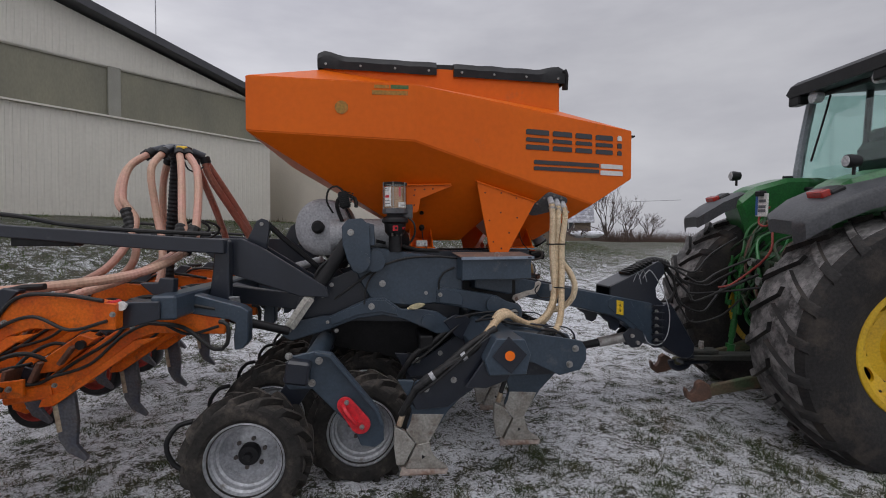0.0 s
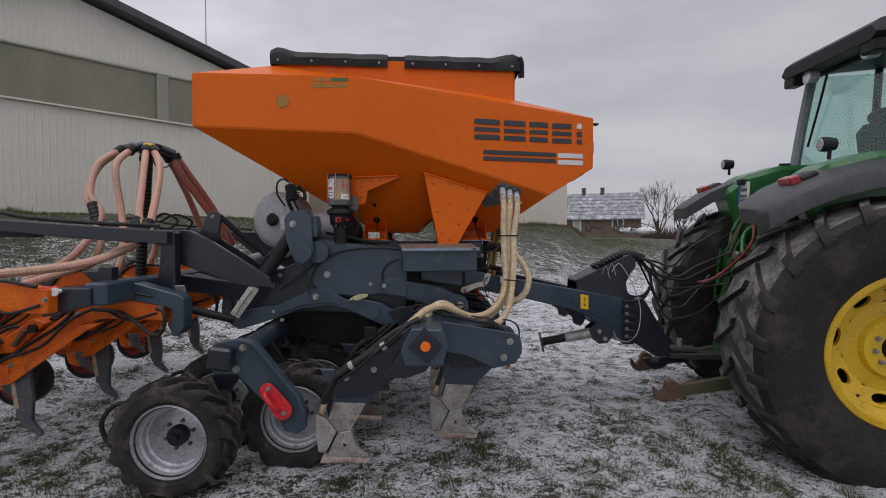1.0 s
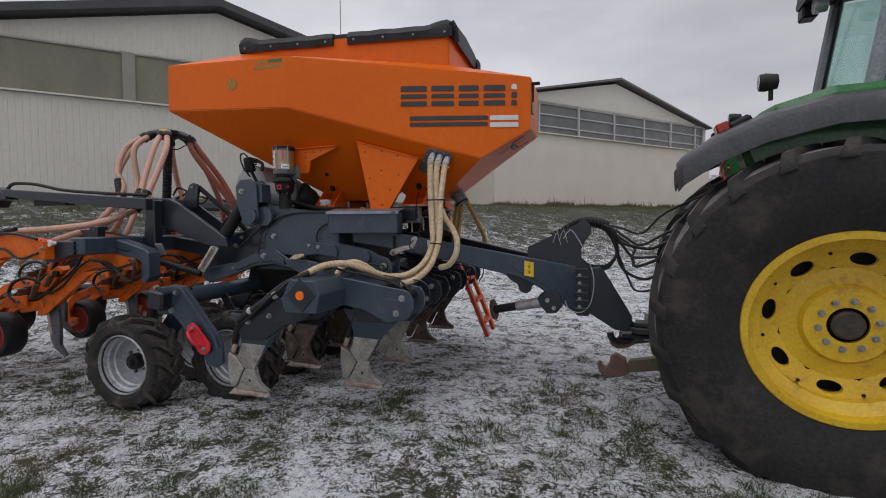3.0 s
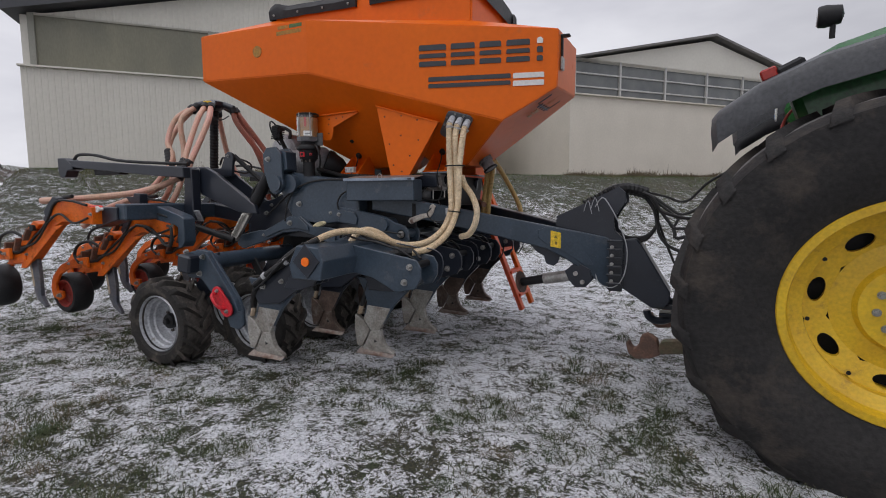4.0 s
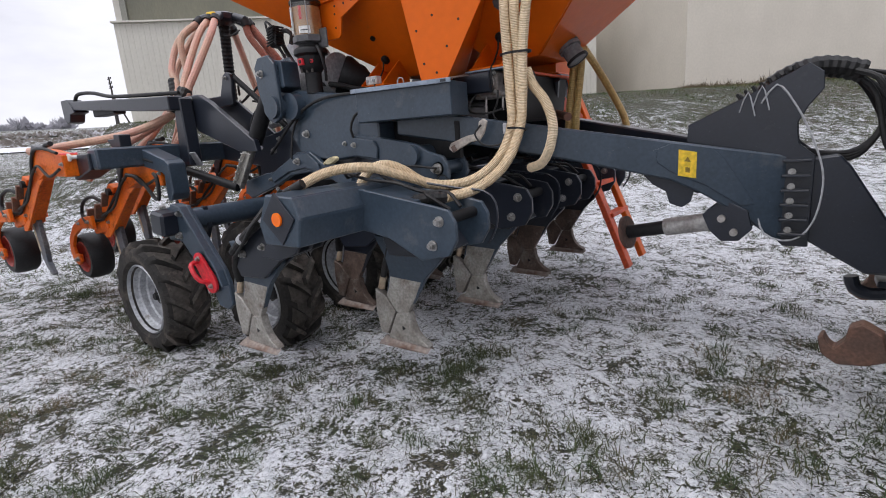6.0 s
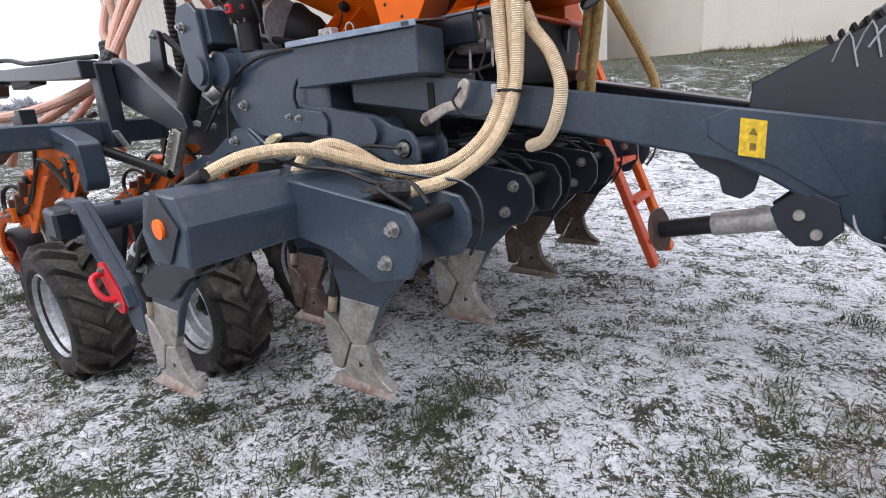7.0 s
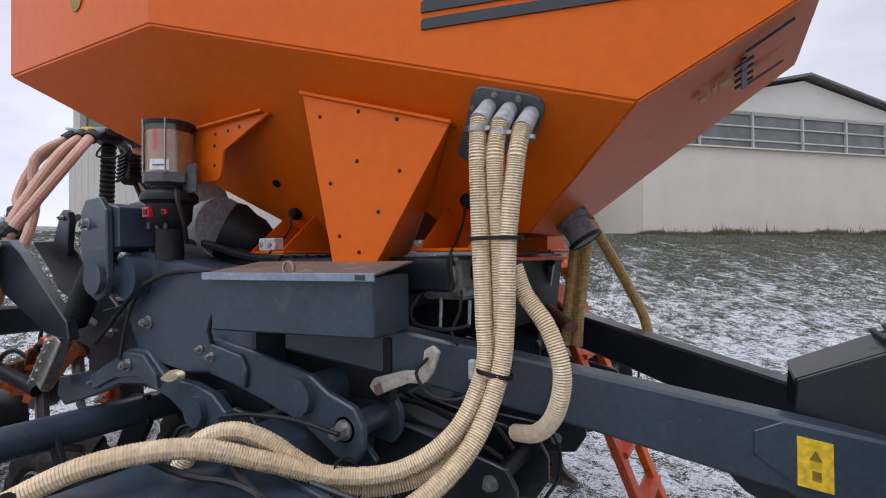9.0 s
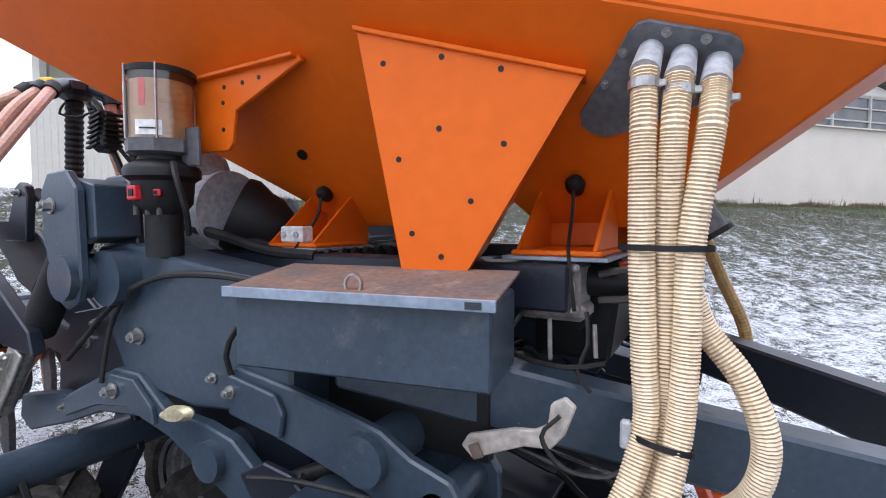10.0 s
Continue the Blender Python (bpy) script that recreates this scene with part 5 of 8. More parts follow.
def build_wheels():
    first = None
    # A black bar, added to darken the see-through gap under the frame.
    bm = bm_new()
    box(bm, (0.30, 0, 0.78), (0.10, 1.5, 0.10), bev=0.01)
    part("lower_cross_tube", bm, M_DARK, drill, "dark bar added for the shade under the frame")
    pin("wheel_cross_tube", (-0.42, -1.36, 0.775), (-0.42, 1.36, 0.775), 0.062, drill, M_GREY2, 24)
    for i in range(9):
        rear = i % 2 == 0
        y = -1.365 + 0.34125 * i
        x = -0.742 if rear else -0.135
        w = new("press_wheel")
        w.parent = drill
        flip = radians(90) if i < 5 else radians(-90)
        w.matrix_basis = Matrix.Translation((x, y, 0.315)) @ Matrix.Rotation(flip, 4, "X") @ Matrix.Rotation(0.7 * i, 4, "Z")
        if first is None:
            first = w
            press_wheel_parts(w)
        else:
            for c in first.children:
                q = c.copy()
                scene.collection.objects.link(q)
                q.parent = w
        if rear:
            yy = y + (0.16 if i < 5 else -0.16)
            plate("wheel_arm", [(-0.50, 0.83), (-0.38, 0.84), (-0.36, 0.72), (-0.66, 0.30), (-0.74, 0.26), (-0.80, 0.31), (-0.56, 0.68)], yy - 0.014, yy + 0.014, M_GREY, drill)
            # scraper behind the tyre
            hose("scraper", [(-1.05, y + 0.03, 0.50), (-1.12, y + 0.02, 0.485), (-1.17, y, 0.42), (-1.175, y, 0.35), (-1.14, y, 0.28), (-1.10, y, 0.25)], 0.014, M_DARK, drill, "black curved scraper", seg=8)
        else:
            # Front-row arms are black: the shade round them is in their colour.
            plate("wheel_arm", [(-0.45, 0.80), (-0.38, 0.80), (-0.09, 0.36), (-0.10, 0.30), (-0.15, 0.29), (-0.18, 0.33)], y + 0.15, y + 0.17, M_DARK, drill, "", 0.004)
    for s in (-1, 1):
        arm = plate("outer_wheel_arm", [(-0.56, 0.72), (-0.52, 0.85), (-0.38, 0.88), (-0.29, 0.868), (-0.03, 0.54), (0.0, 0.46), (0.0, 0.35), (-0.05, 0.315), (-0.13, 0.33), (-0.165, 0.42), (-0.40, 0.665), (-0.53, 0.665)], s * 1.362, s * 1.335, M_GREY2, drill, "bolted outer wheel arm", 0.005)
        plate("arm_edge", [(-0.38, 0.88), (-0.29, 0.868), (-0.03, 0.54), (0.0, 0.46), (-0.014, 0.455), (-0.044, 0.53), (-0.30, 0.85), (-0.38, 0.862)], s * 1.40, s * 1.363, M_GREY2, arm, "", 0.002)
        bm = bm_new()
        box(bm, (-0.47, s * 1.40, 0.775), (0.13, 0.10, 0.13), Matrix.Rotation(radians(8), 3, "Y"), 0.014)
        part("tube_cap", bm, M_GREY, arm)
        for x, z in ((-0.525, 0.855), (-0.36, 0.825), (-0.40, 0.70)):
            bolt((x, s * 1.363, z), (0, s, 0), arm, 0.019, 0.018)
        bm = bm_new()
        pts = []
        for k in range(9):
            a = radians(37 + 22.5 * k)
            pts.append((-0.215 + 0.046 * math.cos(a), 0.575 + 0.046 * math.sin(a)))
        for k in range(9):
            a = radians(217 + 22.5 * k)
            pts.append((-0.130 + 0.056 * math.cos(a), 0.462 + 0.056 * math.sin(a)))
        prism(bm, pts, *sorted((s * 1.39, s * 1.375)), bev=0.002)
        red = part("depth_stop", bm, M_RED, arm, "red depth-stop plate with a grip")
        bm = bm_new()
        tube(bm, [(-0.222, s * 1.388, 0.572), (-0.222, s * 1.414, 0.570), (-0.212, s * 1.434, 0.556), (-0.180, s * 1.437, 0.512), (-0.158, s * 1.424, 0.482), (-0.150, s * 1.402, 0.472), (-0.150, s * 1.388, 0.472)], 0.0130, 10, 0.012)
        part("grip", bm, M_RED, red, smooth=True)
        bolt((-0.207, s * 1.391, 0.590), (0, s, 0), red, 0.013, 0.012)
        bolt((-0.122, s * 1.391, 0.448), (0, s, 0), red, 0.013, 0.012)


build_wheels()


# ---- rear of the drill: booms, toolbar, seed coulters ----
def build_rear():
    for s in (-1, 1):
        y = s * 0.95
        boom = plate("rear_boom", [(-2.62, 1.56), (-2.60, 1.625), (-1.30, 1.53), (-0.98, 1.51), (-0.98, 1.42), (-1.30, 1.44), (-2.45, 1.545)], y - 0.05, y + 0.05, M_GREY, drill, "long slate-grey rear boom", 0.006)
        plate("boom_end", [(-2.70, 1.64), (-2.58, 1.64), (-2.50, 1.58), (-2.47, 1.53), (-2.56, 1.52), (-2.60, 1.46), (-2.66, 1.45), (-2.70, 1.50)], y - 0.056, y + 0.056, M_GREY, boom)
        bm = bm_new()
        box(bm, (-2.02, y + 0.02, 1.505), (0.36, 0.09, 0.07), bev=0.006)
        part("boom_block", bm, M_DARK, boom)
        hose("boom_line", [(-2.50, y - 0.02, 1.62), (-2.42, y - 0.02, 1.665), (-2.2, y, 1.655), (-1.9, y, 1.60), (-1.5, y, 1.565), (-1.1, y * 0.9, 1.545)], 0.014, M_HYD, boom, seg=8)
        # kneed plate from boom to side frame
        knee = plate("boom_knee", [(-1.28, 1.52), (-0.92, 1.515), (-0.80, 1.46), (-0.38, 1.19), (-0.36, 1.12), (-0.55, 1.13), (-0.98, 1.28), (-1.06, 1.36)], s * 0.83, s * 0.79, M_GREY, drill, "kneed boom plate", 0.005)
        plate("boom_knee", [(-1.28, 1.52), (-0.92, 1.515), (-0.80, 1.46), (-0.38, 1.19), (-0.36, 1.12), (-0.55, 1.13), (-0.98, 1.28), (-1.06, 1.36)], s * 0.62, s * 0.60, M_GREY, drill, "", 0.005)
        for x, z in ((-1.0, 1.49), (-1.03, 1.425), (-1.04, 1.36)):
            bolt((x, s * 0.832, z), (0, s, 0), knee, 0.016, 0.016)
        plate("boom_foot", [(-1.05, 1.50), (-0.97, 1.50), (-0.97, 1.06), (-1.10, 1.06), (-1.07, 1.30)], s * 0.93, s * 0.84, M_GREY, drill, "", 0.008)
        fork = plate("fork_ear", [(-0.96, 1.44), (-0.865, 1.635), (-0.83, 1.655), (-0.79, 1.64), (-0.775, 1.60), (-0.80, 1.44)], s * 0.66, s * 0.63, M_GREY, drill)
        bolt((-0.83, s * 0.662, 1.615), (0, s, 0), fork, 0.012, 0.014)
        plate("side_link", [(-1.12, 1.20), (-0.60, 1.12), (-0.15, 1.14), (-0.15, 1.05), (-0.60, 1.01), (-1.12, 1.08)], s * 0.60, s * 0.52, M_GREY, drill, "", 0.006)
        hose("fork_strap", [(-0.80, s * 0.62, 1.62), (-0.68, s * 0.58, 1.50), (-0.50, s * 0.55, 1.34), (-0.42, s * 0.52, 1.25)], 0.020, M_DARK, drill, seg=8)
        pin("grey_tube", (-0.78, s * 0.50, 1.27), (-0.55, s * 0.40, 1.33), 0.030, drill, M_FAN)
        # stay from the toolbar to the lever
        pin("toolbar_stay", (-1.10, s * 0.95, 1.05), (-0.62, s * 0.83, 0.90), 0.028, drill, M_DARK)
        bm = bm_new()
        box(bm, (-1.02, s * 0.90, 1.10), (0.22, 0.012, 0.10), Matrix.Rotation(radians(25), 3, "X"), 0.002)
        part("crumpled_plate", bm, M_RIM, drill, "crumpled bright sheet")
    # cross toolbar
    bm = bm_new()
    box(bm, (-1.16, 0, 1.145), (0.13, 2.86, 0.13), bev=0.012)
    bar = part("toolbar", bm, M_GREY2, drill, "slate-grey cross toolbar")
    for s in (-1, 1):
        plate("toolbar_bracket", [(-1.44, 1.02), (-1.45, 1.125), (-1.36, 1.183), (-1.17, 1.183), (-1.17, 1.085)], s * 1.45, s * 1.31, M_GREY, bar, "", 0.006)
        plate("toolbar_saddle", [(-1.29, 1.20), (-1.36, 1.265), (-1.26, 1.265), (-1.25, 1.292), (-1.175, 1.287), (-1.18, 1.20)], s * 1.25, s * 1.18, M_GREY, bar)
        bm = bm_new()
        cyl(bm, (-1.335, s * 1.485, 1.168), (-1.335, s * 1.497, 1.168), 0.024, 20)
        cyl(bm, (-1.335, s * 1.42, 1.168), (-1.335, s * 1.485, 1.168), 0.012, 12)
        part("white_reflector", bm, M_WHITE, bar, "round white reflector", smooth=True)
        pin("side_lamp", (-1.378, s * 1.43, 1.175), (-1.378, s * 1.52, 1.175), 0.022, bar, M_RED, 14)
    first = [None, None]
    for i in range(9):
        y = -1.48 + 0.37 * i
        fwd = i % 2 == 1
        c = new("seed_coulter")
        c.parent = drill
        c.matrix_basis = pose(0.42 if fwd else 0.0, y, -0.10 if fwd else 0.0)
        if first[0] is None:
            first[0] = c
            fill_coulter(c)
        else:
            for ch in first[0].children:
                q = ch.copy()
                scene.collection.objects.link(q)
                q.parent = c
        if fwd:
            plate("gooseneck", [(-1.198, 1.175), (-1.108, 1.192), (-0.83, 1.112), (-0.795, 1.085), (-0.797, 0.90), (-0.83, 0.860), (-0.875, 0.855), (-0.878, 0.93), (-0.868, 1.015), (-0.90, 1.035), (-1.17, 1.086)], y - 0.055, y + 0.055, M_GREY2, drill, "bent gooseneck bracket", 0.006)
            hose("coulter_line", [(-0.95, y - 0.08, 1.03), (-0.90, y - 0.09, 1.01), (-0.905, y - 0.09, 0.90), (-0.98, y - 0.08, 0.87), (-1.15, y - 0.08, 1.0), (-1.35, y - 0.07, 1.03)], 0.012, M_HYD, drill, seg=8)


mat_hook_brown = mat("rusted_clamp", (0.17, 0.075, 0.045), (0.10, 0.06, 0.045), rough=0.7, scale=14, grain=80, bump=0.2)


def fill_coulter(c):
    """One trailing seed arm, pivoted at x = -1.25: arm, knuckle, press wheel, seed leg."""
    bm = bm_new()
    prism(bm, [(-1.345, 1.185), (-1.62, 1.225), (-1.80, 1.24), (-1.845, 1.20), (-1.90, 1.12), (-2.36, 0.80), (-2.40, 0.74), (-2.33, 0.70), (-2.24, 0.72), (-1.84, 1.03), (-1.74, 1.065), (-1.35, 1.05)], -0.045, 0.045, bev=0.006)
    part("coulter_arm", bm, M_ORANGE2, c, "bent orange coulter arm")
    bm = bm_new()
    box(bm, (-2.42, 0, 0.735), (0.26, 0.13, 0.085), Matrix.Rotation(radians(-8), 3, "Y"), 0.01)
    part("wheel_knuckle", bm, M_ORANGE2, c)
    for sy in (-1, 1):
        bm = bm_new()
        prism(bm, [(-2.40, 0.835), (-2.60, 0.815), (-2.80, 0.745), (-2.93, 0.640), (-2.975, 0.53), (-2.955, 0.44), (-2.87, 0.405), (-2.80, 0.44), (-2.80, 0.50), (-2.885, 0.50), (-2.90, 0.56), (-2.82, 0.655), (-2.66, 0.725), (-2.40, 0.735)], *sorted((sy * 0.092, sy * 0.117)), bev=0.004)
        part("wheel_carrier", bm, M_ORANGE2, c, "curved orange wheel carrier")
        bolt((-2.84, sy * 0.118, 0.46), (0, sy, 0), c, 0.020, 0.02)
        bolt((-2.47, sy * 0.118, 0.785), (0, sy, 0), c, 0.015, 0.014)
        bolt((-2.66, sy * 0.118, 0.765), (0, sy, 0), c, 0.012, 0.012)
    # lower parallel link, tension block and clutter along the arm
    bm = bm_new()
    prism(bm, [(-1.70, 1.045), (-1.80, 1.00), (-2.28, 0.665), (-2.36, 0.66), (-2.34, 0.705), (-2.20, 0.765), (-1.84, 1.03)], -0.062, -0.046, bev=0.003)
    part("parallel_link", bm, M_ORANGE2, c)
    bm = bm_new()
    prism(bm, [(-1.80, 1.255), (-1.88, 1.27), (-2.02, 1.15), (-1.99, 1.085), (-1.90, 1.14)], -0.032, 0.032, bev=0.006)
    part("tension_block", bm, M_GREY, c)
    bm = bm_new()
    prism(bm, [(-2.06, 1.04), (-2.14, 1.07), (-2.34, 0.93), (-2.36, 0.85), (-2.26, 0.86)], -0.052, 0.052, bev=0.005)
    part("arm_cheek", bm, M_ORANGE2, c)
    bm = bm_new()
    cyl(bm, (-2.13, -0.075, 1.01), (-2.13, 0.075, 1.01), 0.026, 14)
    part("cheek_pin", bm, M_DARK, c, smooth=True)
    for pts, r in (([(-1.38, -0.06, 1.10), (-1.55, -0.07, 1.06), (-1.72, -0.07, 1.13), (-1.90, -0.065, 1.06), (-2.08, -0.07, 0.90), (-2.30, -0.075, 0.83)], 0.009),
                   ([(-2.28, -0.03, 0.90), (-2.42, -0.07, 0.97), (-2.56, -0.09, 0.93), (-2.60, -0.10, 0.84), (-2.50, -0.12, 0.78)], 0.013),
                   ([(-2.20, 0.05, 0.96), (-2.34, 0.06, 1.00), (-2.48, 0.05, 0.93), (-2.55, 0.0, 0.83)], 0.011)):
        bm = bm_new()
        tube(bm, pts, r, 7)
        part("coulter_cable", bm, M_HYD, c, smooth=True)
    for x, z, turn in ((-2.20, 0.955, 36), (-2.36, 0.865, 25), (-2.52, 0.82, 10)):
        bm = bm_new()
        box(bm, (x, -0.02, z), (0.022, 0.15, 0.12), Matrix.Rotation(radians(turn), 3, "Y"), 0.003)
        part("cable_clamp", bm, mat_hook_brown, c)
    bm = bm_new()
    m = Matrix.Translation((-2.84, 0, 0.47)) @ Matrix.Rotation(radians(90), 4, "X")
    lathe(bm, [(0.128, -0.078), (0.140, -0.086), (0.168, -0.085), (0.186, -0.062), (0.190, 0.0), (0.186, 0.062), (0.168, 0.085), (0.140, 0.086), (0.128, 0.078)], m, 36, True)
    part("press_tyre", bm, M_DARK, c, "smooth black press tyre", smooth=True)
    bm = bm_new()
    lathe(bm, [(0.0, -0.062), (0.032, -0.062), (0.036, -0.048), (0.095, -0.044), (0.124, -0.086), (0.131, -0.080), (0.131, 0.080), (0.124, 0.086), (0.095, 0.044), (0.036, 0.048), (0.0, 0.062)], m, 30)
    part("press_rim", bm, mat_redrim, c, "dull red wheel centre", smooth=True)
    bm = bm_new()
    prism(bm, [(-2.31, 0.74), (-2.20, 0.74), (-2.18, 0.56), (-2.19, 0.42), (-2.13, 0.34), (-2.14, 0.32), (-2.24, 0.38), (-2.285, 0.46), (-2.29, 0.60)], -0.016, 0.016, bev=0.003)
    part("seed_leg", bm, mat_leg, c, "blue-grey steel seed leg")
    bm = bm_new()
    cyl(bm, (-2.305, 0, 0.70), (-2.275, 0, 0.50), 0.022, 12)
    part("seed_pipe", bm, mat_collar, c, smooth=True)
    bm = bm_new()
    tube(bm, [(-1.40, -0.05, 1.20), (-1.60, -0.055, 1.235), (-1.80, -0.055, 1.22), (-1.95, -0.055, 1.05), (-2.15, -0.055, 0.92), (-2.35, -0.06, 0.80), (-2.50, -0.08, 0.80), (-2.62, -0.07, 0.76), (-2.58, -0.03, 0.86), (-2.42, -0.01, 0.90)], 0.010, 8)
    part("coulter_cable", bm, M_HYD, c, smooth=True)
    bm = bm_new()
    tube(bm, [(-1.72, 0.03, 1.27), (-1.90, 0.04, 1.24), (-2.08, 0.03, 1.05), (-2.25, 0.02, 0.93), (-2.34, 0.0, 0.82), (-2.31, 0.0, 0.72)], 0.017, 8)
    part("coulter_hose", bm, M_HYD, c, smooth=True)
    for p, q, turn in (((-2.0, 0.0, 1.10), (0.05, 0.05, 0.10), 45), ((-2.43, 0.0, 0.83), (0.08, 0.06, 0.10), 20)):
        bm = bm_new()
        box(bm, p, q, Matrix.Rotation(radians(turn), 3, "Y"), 0.006)
        part("coulter_bracket", bm, M_GREY, c)
    for x, z in ((-1.36, 1.13), (-1.86, 1.10), (-2.28, 0.78)):
        bolt((x, -0.046, z), (0, -1, 0), c, 0.013, 0.012)


mat_redrim = mat("dull_red_rim", (0.36, 0.035, 0.025), (0.28, 0.04, 0.028), rough=0.5, scale=9, dirt=SOIL, dirt_amount=0.25, dirt_scale=12)
mat_leg = mat("blue_grey_leg_steel", (0.085, 0.092, 0.115), (0.15, 0.14, 0.14), rough=0.45, metal=0.4, scale=9, dirt=SOIL, dirt_amount=0.25, dirt_scale=14)
build_rear()


# ---- distributor tower and seed hoses ----
def build_distributor():
    bm = bm_new()
    tube(bm, [(-1.68, -0.10, 1.02), (-1.66, -0.10, 1.35), (-1.62, -0.11, 1.75), (-1.59, -0.11, 2.16)], 0.038, 16, ribs=0.006, pitch=0.030)
    tower = part("distributor_pipe", bm, M_DARK, drill, "black ribbed riser pipe")
    bm = bm_new()
    m = Matrix.Translation((-1.585, -0.11, 2.14))
    lathe(bm, [(0.05, 0.0), (0.085, 0.02), (0.105, 0.045), (0.105, 0.085), (0.075, 0.10), (0.03, 0.105), (0.0, 0.105)], m, 12)
    head = part("distributor_head", bm, M_GREY, tower, "dark seed distributor head")
    bm = bm_new()
    box(bm, (-1.49, -0.275, 2.175), (0.075, 0.03, 0.065), Matrix.Rotation(radians(20), 3, "Z"), 0.006)
    part("yellow_sensor", bm, M_STICKER, tower, "yellow sensor")
    c = Vector((-1.585, -0.11, 2.20))
    runs = [
        ([(-1.33, -0.42, 1.98), (-1.25, -0.68, 1.62), (-1.26, -0.79, 1.45), (-1.45, -1.05, 1.31), (-1.80, -1.32, 1.255), (-2.15, -1.45, 1.235)], M_HOSE_P, 0.0262),
        ([(-1.43, -0.45, 2.0), (-1.35, -0.66, 1.66), (-1.31, -0.75, 1.47), (-1.50, -0.95, 1.30), (-1.85, -1.1, 1.16), (-2.2, -1.10, 1.0)], M_HOSE_P, 0.0245),
        ([(-1.80, -0.40, 2.03), (-1.80, -0.50, 1.80), (-1.70, -0.54, 1.62), (-1.78, -0.72, 1.34), (-2.05, -0.80, 1.16), (-2.2, -0.75, 1.02)], M_HOSE_P, 0.0245),
        ([(-1.88, -0.28, 2.02), (-1.86, -0.44, 1.78), (-1.74, -0.50, 1.62), (-1.70, -0.58, 1.36), (-1.95, -0.55, 1.12), (-2.2, -0.40, 1.02)], M_HOSE_P, 0.0245),
        ([(-1.62, -0.48, 2.0), (-1.58, -0.50, 1.7), (-1.50, -0.60, 1.45), (-1.48, -0.75, 1.20), (-1.7, -0.74, 1.10)], M_HOSE_P, 0.0245),
        ([(-1.38, -0.02, 2.02), (-1.25, 0.10, 1.76), (-1.14, 0.18, 1.56), (-1.08, 0.22, 1.40)], M_HOSE_R, 0.027),
        ([(-1.36, 0.06, 2.03), (-1.22, 0.18, 1.76), (-1.12, 0.22, 1.56), (-1.06, 0.28, 1.40)], M_HOSE_R, 0.027),
        ([(-1.50, 0.20, 2.0), (-1.42, 0.30, 1.72), (-1.36, 0.36, 1.45), (-1.40, 0.40, 1.2)], M_HOSE_R, 0.027),
        ([(-1.80, 0.16, 2.0), (-1.86, 0.30, 1.7), (-1.85, 0.45, 1.4), (-2.1, 0.70, 1.1)], M_HOSE_P, 0.027),
    ]
    for pts, m, r in runs:
        out = (Vector(pts[0]) - c)
        out.z = 0
        a = c + out.normalized() * 0.10
        b = c + out.normalized() * 0.19 + Vector((0, 0, -0.035))
        pin("outlet", a, b, 0.033, head, M_GREY if r < 0.03 else M_DARK, 14)
        pin("hose_clip", b, b + (Vector(pts[0]) - b).normalized() * 0.05, 0.038, head, M_DARK, 14)
        hose("seed_hose", [b] + pts, r, m, tower, ribs=0.0015, pitch=0.02, seg=10)
    for p, q in (((-1.25, -0.71, 1.585), (-1.275, -0.82, 1.42)), ((-1.345, -0.68, 1.60), (-1.33, -0.80, 1.42)), ((-1.77, -0.52, 1.72), (-1.70, -0.56, 1.54))):
        p, q = Vector(p), Vector(q)
        hose("tape_wrap", [p, (p + q) / 2, q], 0.038, M_HYD, tower, ribs=0.004, pitch=0.03)
    for s in (-1, 1):
        hose("tower_line", [(-1.60, s * 0.06, 1.60), (-1.45, s * 0.1 - 0.05, 1.66), (-1.35, s * 0.12, 1.60), (-1.45, s * 0.15, 1.52), (-1.60, s * 0.06, 1.55)], 0.010, M_HYD, tower, seg=8)
    hose("sensor_lead", [(-1.50, -0.2, 2.10), (-1.46, -0.24, 2.04), (-1.42, -0.18, 2.03), (-1.40, -0.1, 2.08)], 0.006, M_HYD, tower, seg=6)


build_distributor()


